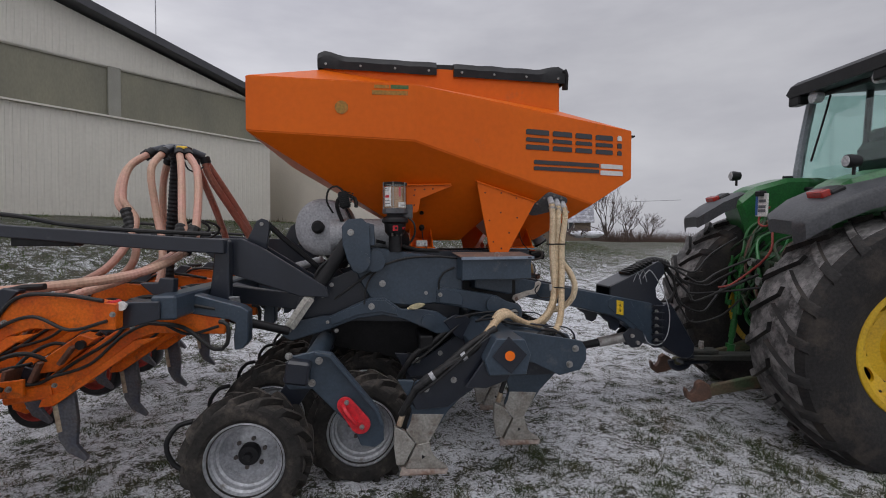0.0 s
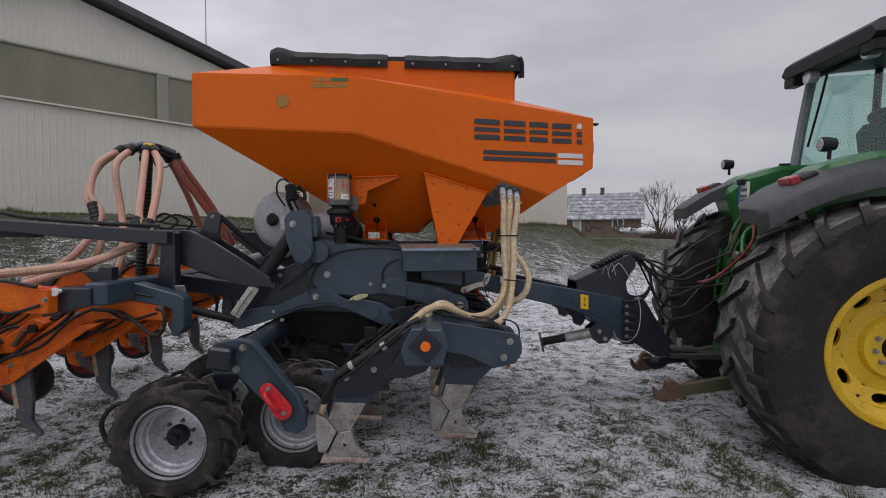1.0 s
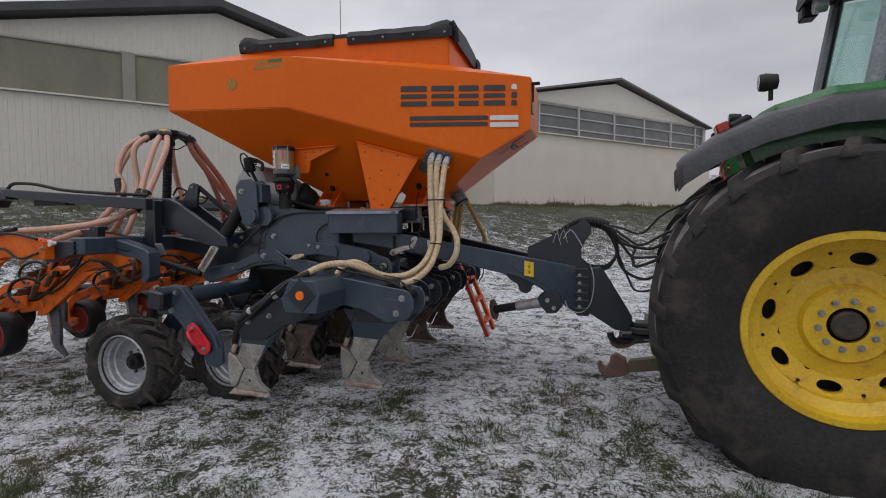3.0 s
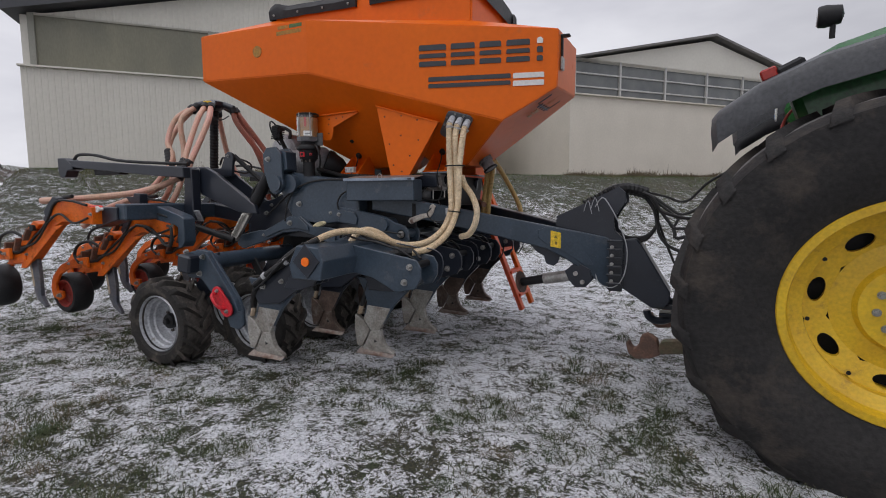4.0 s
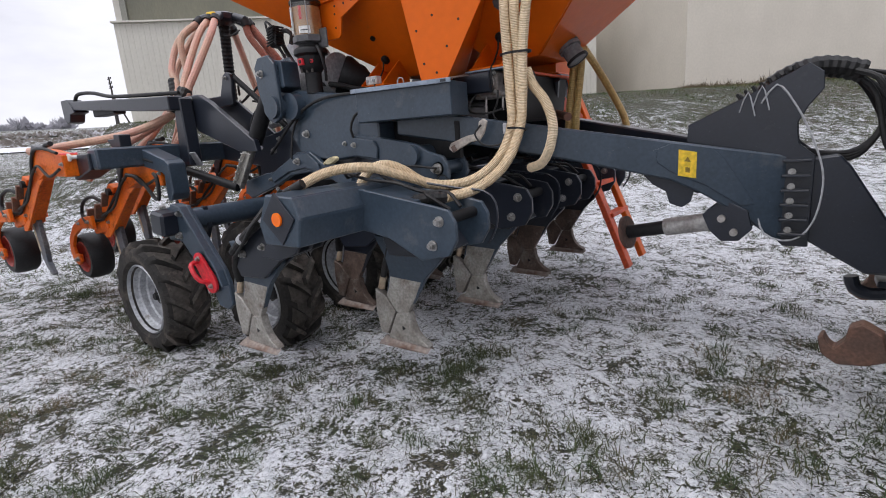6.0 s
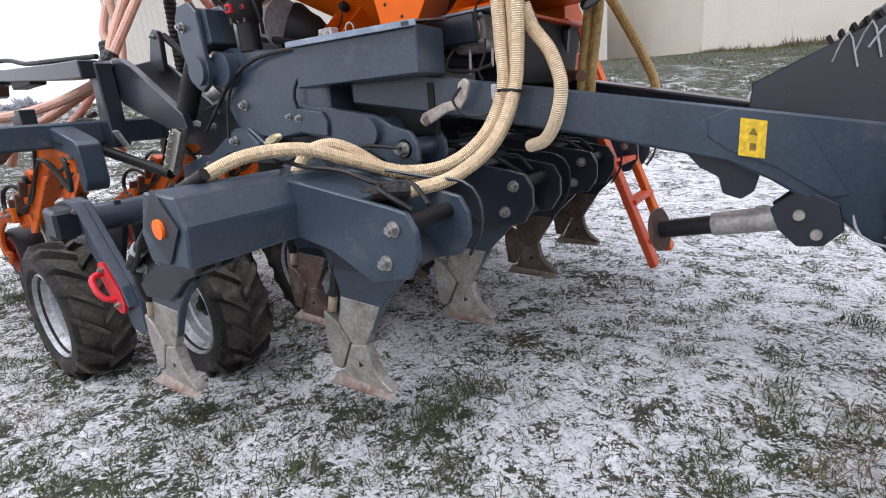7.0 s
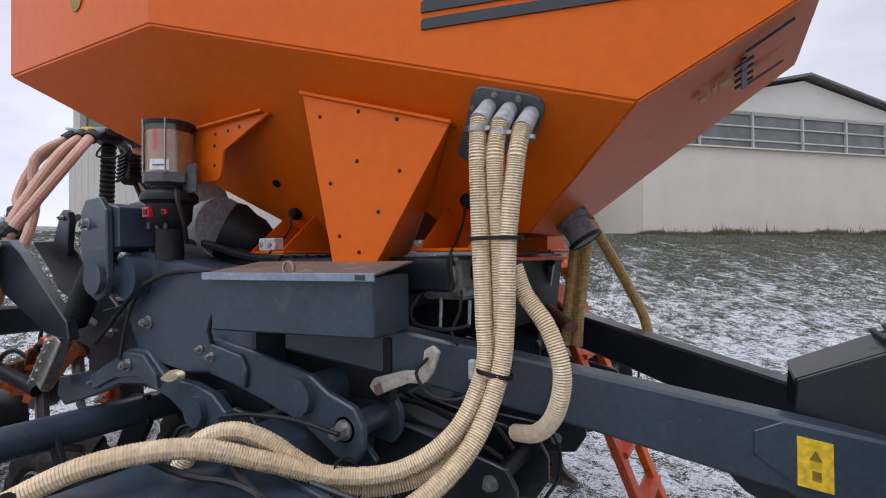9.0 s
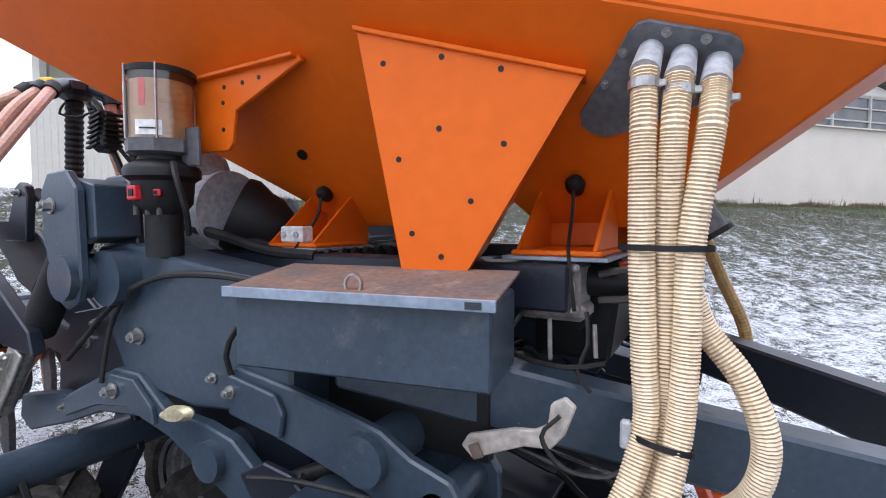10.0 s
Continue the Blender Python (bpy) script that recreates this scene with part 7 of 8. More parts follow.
# ---- the tractor: local x ahead, y to its far side, z up; its rear axle's middle is the base ----
tractor = thing("tractor", pose(3.84, 4.017, 0.82) @ Matrix.Rotation(radians(-9.0), 4, "Z") @ Matrix.Rotation(radians(3.2), 4, "X"),
                "green farm tractor with yellow wheel rims, seen from its rear", "tractor")


def tractor_wheel(side):
    """side -1 is the wheel by the camera."""
    turn = Matrix.Rotation(radians(90), 4, "X") if side < 0 else Matrix.Rotation(radians(-90), 4, "X")
    w = new("rear_wheel")
    w.parent = tractor
    w.matrix_basis = Matrix.Translation((0, side * 0.83, -0.02)) @ turn @ Matrix.Rotation(radians(9), 4, "Z")
    bm = bm_new()
    tyre_mesh(bm, 0.965, 0.66, 0.47, 22, 0.036, 0.066, seg=96, sweep=0.36)
    part("tyre", bm, M_RUBBER_T, w, "worn black lugged tractor tyre", smooth=True, mats=(M_LUG_T,))
    bm = bm_new()
    lathe(bm, [(0.498, 0.262), (0.507, 0.25), (0.498, 0.235), (0.470, 0.225), (0.460, 0.16), (0.423, 0.135), (0.417, 0.03), (0.420, -0.24), (0.474, -0.26), (0.474, -0.23), (0.428, -0.22), (0.400, 0.02), (0.400, 0.16), (0.456, 0.20), (0.465, 0.262)], seg=64, closed=True)
    part("rim", bm, M_YELLOW, w, "yellow painted steel rim", smooth=True)
    # the dished disc, pierced by eight oval openings
    bm = bm_new()
    lathe(bm, [(0.424, 0.118), (0.420, 0.130), (0.408, 0.126), (0.404, 0.108)], seg=64, closed=True)
    lathe(bm, [(0.300, 0.080), (0.215, 0.090), (0.195, 0.122), (0.093, 0.122), (0.093, 0.100), (0.190, 0.100), (0.210, 0.066), (0.300, 0.060)], seg=64, closed=True)
    half, r_hi, r_mid = math.pi / 8, 0.405, 0.352
    lift = lambda r: 0.080 + (r - 0.299) * 0.27
    for k in range(8):
        a0 = 2 * math.pi * k / 8 + 0.46
        loops = [[], [], []]
        for q in range(28):
            f = 2 * math.pi * q / 28
            cr, ct = math.cos(f), math.sin(f)
            sc = 1 / max(abs(cr), abs(ct))
            for lay, (r, da, back) in enumerate(((r_mid + cr * sc * (r_hi - r_mid), ct * sc * half, 0.0), (r_mid + cr * 0.034, ct * 0.060 / r_mid, 0.0), (r_mid + cr * 0.033, ct * 0.059 / r_mid, 0.028))):
                loops[lay].append(bm.verts.new((r * math.cos(a0 + da), r * math.sin(a0 + da), lift(r) - back)))
        for lo, hi in ((0, 1), (1, 2)):
            for q in range(28):
                bm.faces.new((loops[lo][q], loops[lo][(q + 1) % 28], loops[hi][(q + 1) % 28], loops[hi][q]))
    bmesh.ops.remove_doubles(bm, verts=bm.verts[:], dist=0.0015)
    part("wheel_disc", bm, M_YELLOW, w, "dished yellow disc with oval openings", smooth=True)
    # Black disc behind the openings stands for the shaded inside of the wheel.
    bm = bm_new()
    cyl(bm, (0, 0, -0.06), (0, 0, -0.02), 0.41, 40)
    part("brake_drum", bm, M_DARK, w)
    # Disc holes and rim slots are black plugs standing for shaded openings.
    for k in range(8):
        a = 2 * math.pi * (k + 0.5) / 8 + 0.46
        pin("disc_hole", (0.383 * math.cos(a), 0.383 * math.sin(a), 0.095), (0.383 * math.cos(a), 0.383 * math.sin(a), 0.106), 0.010, w, M_DARK, 10)
        bm = bm_new()
        a += 0.13
        cyl(bm, (0.441 * math.cos(a), 0.441 * math.sin(a), 0.14), (0.441 * math.cos(a), 0.441 * math.sin(a), 0.1545), 0.017, 4, turn=a)
        part("rim_slot", bm, M_DARK, w)
    bm = bm_new()
    lathe(bm, [(0.0, 0.14), (0.065, 0.14), (0.075, 0.13), (0.078, 0.10), (0.078, 0.0)], seg=24)
    part("axle_end", bm, mat("greasy_axle_end", (0.035, 0.028, 0.022), (0.06, 0.045, 0.03), rough=0.5, scale=20), w, smooth=True)
    for k in range(10):
        a = 2 * math.pi * k / 10
        bolt((0.130 * math.cos(a), 0.130 * math.sin(a), 0.125), (0, 0, 1), w, 0.016, 0.018)
    for k in range(16):
        a = 2 * math.pi * (k + 0.5) / 16
        bolt((0.441 * math.cos(a), 0.441 * math.sin(a), 0.148), (0, 0, 1), w, 0.014, 0.014)
    return w


for sd in (-1, 1):
    tractor_wheel(sd)


mat_post = mat("grey_cab_post", (0.24, 0.27, 0.29), (0.19, 0.22, 0.24), rough=0.35, scale=8)
mat_hook = mat("rusty_hook", (0.15, 0.080, 0.055), (0.10, 0.060, 0.045), rough=0.7, scale=14, grain=80, bump=0.2)
mat_link = mat("rusty_green_link", (0.10, 0.075, 0.045), (0.045, 0.075, 0.035), rough=0.65, scale=7, grain=60, bump=0.2, dirt=(0.15, 0.08, 0.055), dirt_amount=0.35, dirt_scale=9)
mat_bar = mat("grimy_drawbar", (0.030, 0.034, 0.030), (0.045, 0.042, 0.036), rough=0.6, scale=12, dirt=SOIL, dirt_amount=0.2)


def build_tractor_body():
    # rear axle and gearbox castings
    bm = bm_new()
    cyl(bm, (0, -0.62, 0), (0, 0.62, 0), 0.13, 20)
    box(bm, (0.35, 0, 0.05), (1.3, 0.55, 0.62), bev=0.03)
    box(bm, (-0.32, 0, 0.10), (0.16, 0.46, 0.50), bev=0.03)
    box(bm, (-0.28, 0, 0.45), (0.34, 0.62, 0.22), bev=0.03)
    part("rear_housing", bm, M_GREEN_D, tractor, "grimy green rear axle housing")
    bm = bm_new()
    box(bm, (1.2, 0, 0.25), (1.0, 0.6, 0.7), bev=0.05)
    part("engine_block", bm, M_GREEN_D, tractor)
    # hydraulic block, couplers and pipes between the wheels
    rnd = random.Random(4)
    for k in range(10):
        bm = bm_new()
        y, z = -0.26 + 0.13 * (k % 5), 0.30 + 0.16 * (k // 5)
        cyl(bm, (-0.42, y, z), (-0.52, y, z + 0.01), 0.032, 14)
        cyl(bm, (-0.52, y, z + 0.01), (-0.545, y, z + 0.01), 0.038, 14)
        part("hydraulic_coupler", bm, (M_GREEN_D, M_DARK, M_ZINC)[k % 3], tractor, smooth=True)
    # Dark block, added to close the view through to the far wheel.
    bm = bm_new()
    box(bm, (-0.22, 0, 0.18), (0.20, 0.98, 0.86), bev=0.05)
    box(bm, (-0.30, 0, -0.12), (0.22, 0.62, 0.40), bev=0.05)
    part("lift_housing", bm, mat_bar, tractor, "dark block added between the rear wheels")
    for k in range(30):
        y0 = rnd.uniform(-0.46, 0.46)
        z0 = rnd.uniform(-0.25, 0.25)
        pts = [(-0.40, y0, z0), (-0.50, y0 + rnd.uniform(-0.1, 0.1), z0 + 0.18), (-0.52, y0 + rnd.uniform(-0.16, 0.16), z0 + 0.38), (-0.42, y0 + rnd.uniform(-0.2, 0.2), z0 + 0.60), (-0.25, y0, z0 + 0.72)]
        hose("rear_pipe", pts, rnd.choice((0.010, 0.013, 0.017)), rnd.choice((M_GREEN, M_GREEN, M_HYD, M_GREEN_D, M_GREEN_D, mat_hook)), tractor, seg=8)
    hose("red_cable", [(-0.50, -0.10, 0.80), (-0.53, -0.16, 0.62), (-0.58, -0.12, 0.50), (-0.66, 0.0, 0.36), (-0.78, 0.02, 0.27), (-0.86, 0.05, 0.25)], 0.010, mat("red_cable_sheath", (0.32, 0.045, 0.035), (0.28, 0.05, 0.04), rough=0.5, scale=10), tractor, "red cable", seg=8)
    hose("red_cable", [(-0.45, 0.02, 0.97), (-0.50, 0.07, 0.90), (-0.52, 0.06, 0.82), (-0.50, -0.02, 0.80), (-0.48, -0.08, 0.86)], 0.009, mat("red_cable_loop", (0.32, 0.045, 0.035), (0.28, 0.05, 0.04), rough=0.5, scale=10), tractor, seg=8)
    for y in (-0.38, 0.38):
        bm = bm_new()
        prism(bm, [(-0.10, -0.19), (-0.60, -0.385), (-1.10, -0.495), (-1.15, -0.60), (-0.62, -0.50), (-0.10, -0.30)], y - 0.022, y + 0.022, bev=0.008)
        link = part("lower_link", bm, mat_link, tractor, "rusty green lower link arm")
        prism_pts = [(-1.02, -0.48), (-1.12, -0.44), (-1.18, -0.47), (-1.19, -0.53), (-1.24, -0.58), (-1.275, -0.56), (-1.30, -0.52), (-1.325, -0.54), (-1.30, -0.62), (-1.22, -0.66), (-1.08, -0.64), (-0.98, -0.60)]
        bm = bm_new()
        prism(bm, [(-1.325 + (px + 1.325) * 0.64, -0.56 + (pz + 0.56) * 0.85) for px, pz in prism_pts], y - 0.03, y + 0.03, bev=0.006)
        part("link_hook", bm, mat_hook, link, "rusty lower-link hook")
        bm = bm_new()
        a, b = Vector((-0.46, y, 0.44)), Vector((-0.56, y, -0.42))
        t = (b - a).normalized()
        cyl(bm, a, b, 0.022, 12)
        for u, r, ln in ((0.0, 0.046, 0.09), (0.16, 0.032, 0.20), (0.44, 0.040, 0.05), (0.56, 0.030, 0.18), (0.80, 0.044, 0.10)):
            cyl(bm, a + t * u, a + t * (u + ln), r, 14)
        part("lift_rod", bm, M_GREEN, tractor, "green adjustable lift rod", smooth=True)
        for dy, dz in ((0.09, 0.0), (-0.08, -0.06)):
            bm = bm_new()
            cyl(bm, (-0.52, y + dy, 0.50 + dz), (-0.55, y + dy * 1.3, 0.02 + dz), 0.012, 10)
            for z in (0.42, 0.22, 0.06):
                cyl(bm, (-0.525, y + dy * 1.1, z + dz), (-0.53, y + dy * 1.1, z + dz - 0.05), 0.020, 10)
            part("check_rod", bm, M_GREEN, tractor, smooth=True)
        bm = bm_new()
        prism(bm, [(-0.15, 0.52), (-0.38, 0.48), (-0.40, 0.40), (-0.12, 0.40)], y - 0.03, y + 0.03, bev=0.006)
        part("lift_arm", bm, M_GREEN_D, tractor)
    bm = bm_new()
    box(bm, (-0.70, 0.03, -0.375), (0.80, 0.14, 0.05), bev=0.008)
    box(bm, (-0.98, 0.03, -0.325), (0.22, 0.12, 0.03), bev=0.004)
    part("drawbar", bm, mat_bar, tractor, "grimy dark drawbar")
    pin("drawbar_pin", (-1.0, 0.03, -0.46), (-1.0, 0.03, -0.24), 0.022, tractor, M_STEEL)
    # fenders
    for s in (-1, 1):
        outer = [(-0.82, 0.845), (-0.79, 0.885), (-0.62, 1.00), (-0.40, 1.095), (-0.10, 1.165), (0.20, 1.17), (0.50, 1.08), (0.72, 0.95)]
        bm = bm_new()
        rows = []
        for i, (x, z) in enumerate(outer):
            tip = (0.13, 0.05, 0.01)[i] if i < 3 else 0
            row = []
            for y, dz in ((0.46 + tip, 0.02), (0.62, 0.03), (0.85, 0.015), (0.98 - tip, -0.015), (1.0 - tip, -0.05)):
                row.append((x, s * y, z + dz))
            rows.append(row)
        top = [[bm.verts.new(p) for p in r] for r in rows]
        bot = [[bm.verts.new((p[0] + 0.012, p[1], p[2] - 0.10)) for p in r] for r in rows]
        n = len(rows[0])
        for lay in (top, bot):
            for a, b in zip(lay, lay[1:]):
                for j in range(n - 1):
                    bm.faces.new((a[j], a[j + 1], b[j + 1], b[j]))
        for a, b in ((top, bot),):
            for i in range(len(rows) - 1):
                for j in (0, n - 1):
                    bm.faces.new((a[i][j], a[i + 1][j], b[i + 1][j], b[i][j]))
            for i in (0, len(rows) - 1):
                for j in range(n - 1):
                    bm.faces.new((a[i][j], a[i][j + 1], b[i][j + 1], b[i][j]))
        fen = part("fender_extension", bm, M_FENDER, tractor, "black plastic fender", smooth=True)
        bm = bm_new()
        prism(bm, [(-0.52, 1.02), (-0.36, 1.16), (-0.05, 1.245), (0.30, 1.25), (0.62, 1.12), (0.62, 0.3), (-0.20, 0.3), (-0.42, 0.75)], *sorted((s * 0.42, s * 0.76)), bev=0.04)
        part("fender", bm, M_GREEN, tractor, "green painted fender")
        bm = bm_new()
        box(bm, (-0.585, s * 0.765, 1.055), (0.07, 0.16, 0.055), Matrix.Rotation(radians(-20), 3, "Y"), 0.008)
        part("tail_lamp", bm, M_REDLENS, tractor, "red tail lamp")
        bm = bm_new()
        box(bm, (-0.50, s * 0.765, 1.075), (0.12, 0.17, 0.05), Matrix.Rotation(radians(-25), 3, "Y"), 0.015)
        part("lamp_base", bm, M_DARK, tractor)
        bm = bm_new()
        m = Matrix.Translation((-0.36, s * 0.77, 1.29)) @ Matrix.Rotation(radians(-90), 4, "Y")
        lathe(bm, [(0.0, 0.05), (0.040, 0.05), (0.046, 0.046), (0.050, 0.02), (0.040, -0.04), (0.0, -0.05)], m, 22)
        cyl(bm, (-0.35, s * 0.77, 1.26), (-0.35, s * 0.77, 1.19), 0.012, 10)
        lamp = part("work_lamp", bm, M_DARK, tractor, "round work lamp on a stalk", smooth=True)
        bm = bm_new()
        lathe(bm, [(0.0, 0.053), (0.038, 0.053), (0.040, 0.049)], m, 22)
        part("lamp_lens", bm, M_LAMP, lamp, "clear lamp glass", smooth=True)
        bm = bm_new()
        box(bm, (-0.76, s * 0.66, 0.905), (0.05, 0.06, 0.012), Matrix.Rotation(radians(-40), 3, "Y"), 0.002)
        part("fender_clip", bm, M_WHITE, fen)
    # number plate as plain bars
    bm = bm_new()
    box(bm, (-0.55, -0.03, 0.985), (0.012, 0.17, 0.20), bev=0.003)
    pl = part("number_plate", bm, M_WHITE, tractor, "white plate with a blue band")
    bm = bm_new()
    box(bm, (-0.558, 0.038, 0.985), (0.004, 0.03, 0.18), bev=0)
    part("plate_band", bm, mat("blue_plate_band", (0.03, 0.12, 0.36), (0.03, 0.10, 0.32), rough=0.4), pl)
    for z in (1.02, 0.97, 0.935):
        bm = bm_new()
        box(bm, (-0.558, -0.04, z), (0.004, 0.10, 0.025), bev=0)
        part("plate_bar", bm, mat_plate_bar, pl)
    bm = bm_new()
    box(bm, (-0.56, -0.02, 1.085), (0.06, 0.09, 0.05), bev=0.01)
    part("plate_lamp", bm, M_DARK, tractor)
    # cab
    bm = bm_new()
    rows = []
    for x, z, h in ((0.0, 2.055, 0.06), (0.06, 2.06, 0.10), (0.5, 2.12, 0.15), (1.2, 2.16, 0.15), (1.55, 2.10, 0.10)):
        hw = 0.60 if x < 0.1 else 0.70
        rows.append([(x, -hw, z), (x, -hw + 0.06, z + h), (x, hw - 0.06, z + h), (x, hw, z), (x, hw - 0.05, z - 0.04), (x, -hw + 0.05, z - 0.04)])
    vs = [[bm.verts.new(p) for p in r] for r in rows]
    for a, b in zip(vs, vs[1:]):
        for j in range(6):
            bm.faces.new((a[j], a[(j + 1) % 6], b[(j + 1) % 6], b[j]))
    bm.faces.new(vs[0])
    bm.faces.new(vs[-1][::-1])
    soften(bm, bm.faces[:], 0.012, 2)
    roof = part("cab_roof", bm, M_DARK, tractor, "dark cab roof")
    for y in (-0.50, 0.50):
        bm = bm_new()
        box(bm, (0.06, y, 1.98), (0.10, 0.16, 0.09), bev=0.012)
        part("roof_bracket", bm, M_DARK, roof)
    for y in (-0.42, 0.30):
        bm = bm_new()
        lathe(bm, [(0.0, 0.05), (0.055, 0.05), (0.06, 0.04), (0.05, -0.03), (0.0, -0.04)], Matrix.Translation((0.10, y, 1.975)) @ Matrix.Rotation(radians(-90), 4, "Y"), 20)
        part("roof_lamp", bm, M_LAMP, roof, "round roof lamp", smooth=True)
    for s in (-1, 1):
        for (x0, z0), (x1, z1), w in (((0.13, 1.12), (0.26, 2.06), 0.085), ((0.80, 1.0), (0.80, 2.10), 0.06), ((1.40, 0.9), (1.30, 2.10), 0.06)):
            bm = bm_new()
            tube(bm, [(x0, s * 0.60, z0), ((x0 + x1) / 2, s * 0.615, (z0 + z1) / 2), (x1, s * 0.60, z1)], w / 2, 8)
            part("cab_post", bm, mat_post if x0 < 0.2 else M_DARK, tractor, smooth=True)
        bm = bm_new()
        prism(bm, [(0.16, 1.15), (1.38, 0.95), (1.30, 2.06), (0.27, 2.04)], *sorted((s * 0.605, s * 0.611)), bev=0)
        g = part("side_glass", bm, M_GLASS, tractor, "tinted side window")
        g.visible_shadow = False
    bm = bm_new()
    vs = [bm.verts.new(p) for p in ((0.135, -0.57, 1.15), (0.135, 0.57, 1.15), (0.255, 0.57, 2.03), (0.255, -0.57, 2.03))]
    ws = [bm.verts.new(v.co + Vector((0.006, 0, 0))) for v in vs]
    bm.faces.new(vs)
    bm.faces.new(ws[::-1])
    for j in range(4):
        bm.faces.new((vs[j], ws[j], ws[(j + 1) % 4], vs[(j + 1) % 4]))
    g = part("rear_glass", bm, M_GLASS, tractor, "tinted rear window")
    g.visible_shadow = False
    hose("wiper", [(0.20, 0.28, 1.99), (0.185, 0.34, 1.75), (0.15, 0.42, 1.40)], 0.010, M_DARK, tractor, "rear window wiper", seg=6)
    hose("window_frame", [(0.12, -0.575, 1.14), (0.115, 0.0, 1.13), (0.12, 0.575, 1.14)], 0.022, M_DARK, tractor, seg=8)
    hose("window_frame", [(0.255, -0.575, 2.03), (0.255, 0.575, 2.03)], 0.022, M_DARK, tractor, seg=8)
    bm = bm_new()
    box(bm, (0.78, 0, 0.92), (1.30, 1.18, 0.35), bev=0.05)
    part("cab_floor", bm, M_GREEN, tractor, "green cab base")
    bm = bm_new()
    box(bm, (0.65, -0.02, 1.12), (0.46, 0.48, 0.14), bev=0.05)
    box(bm, (0.45, -0.02, 1.32), (0.13, 0.46, 0.44), Matrix.Rotation(radians(-8), 3, "Y"), 0.06)
    box(bm, (0.43, -0.02, 1.58), (0.09, 0.24, 0.12), bev=0.04)
    part("driver_seat", bm, M_SEAT, tractor, "dark green driver seat", smooth=True)
    bm = bm_new()
    box(bm, (0.62, -0.42, 1.30), (0.50, 0.14, 0.16), bev=0.04)
    box(bm, (0.50, -0.46, 1.62), (0.05, 0.16, 0.14), bev=0.015)
    part("arm_console", bm, M_DARK, tractor)
    bm = bm_new()
    box(bm, (1.25, 0, 1.22), (0.20, 0.5, 0.34), bev=0.05)
    part("dashboard", bm, M_DARK, tractor)
    bm = bm_new()
    lathe(bm, [(0.175, -0.012), (0.195, -0.012), (0.195, 0.012), (0.175, 0.012)], Matrix.Translation((1.08, 0, 1.46)) @ Matrix.Rotation(radians(-35), 4, "Y"), 28, True)
    cyl(bm, (1.20, 0, 1.30), (1.08, 0, 1.46), 0.025, 10)
    part("steering_wheel", bm, M_DARK, tractor)
    bm = bm_new()
    cyl(bm, (0.10, 0.60, 1.22), (0.10, 0.68, 1.24), 0.012, 8)
    cyl(bm, (0.10, 0.60, 1.26), (0.02, 0.62, 1.26), 0.018, 8)
    part("door_handle", bm, M_DARK, tractor)


mat_plate_bar = mat("grey_plate_bar", (0.10, 0.10, 0.11), (0.14, 0.14, 0.15), rough=0.5, scale=20)
build_tractor_body()

# ---- house, trees, pole and distance ----
M_TIMBER = mat("weathered_timber", (0.20, 0.155, 0.115), (0.15, 0.115, 0.085), rough=0.8, scale=1.5, grain=14, fine=0.2, stretch=(1, 1, 6))
M_SLATE = mat("snow_dusted_tiles", (0.20, 0.20, 0.22), (0.30, 0.30, 0.33), rough=0.7, scale=1.2, dirt=(0.62, 0.63, 0.68), dirt_amount=0.45, dirt_scale=1.6)
M_BRICK = mat("chimney_brick", (0.14, 0.085, 0.07), (0.10, 0.07, 0.06), rough=0.8, scale=6)
M_DARKPANE = mat("dark_pane", (0.05, 0.055, 0.06), (0.035, 0.04, 0.045), rough=0.2, scale=3)
M_BARK = mat("grey_bark", (0.085, 0.070, 0.062), (0.060, 0.050, 0.046), rough=0.9, scale=4, grain=30, bump=0.3)
M_TWIG = mat("brown_twigs", (0.10, 0.075, 0.068), (0.075, 0.058, 0.055), rough=0.9, scale=2)
M_BUSH = mat("bare_bush_twigs", (0.085, 0.055, 0.045), (0.11, 0.075, 0.06), rough=0.9, scale=2)
M_ROADSNOW = mat("trodden_snow", (0.72, 0.73, 0.77), (0.60, 0.61, 0.64), rough=0.8, scale=1.5, grain=9)


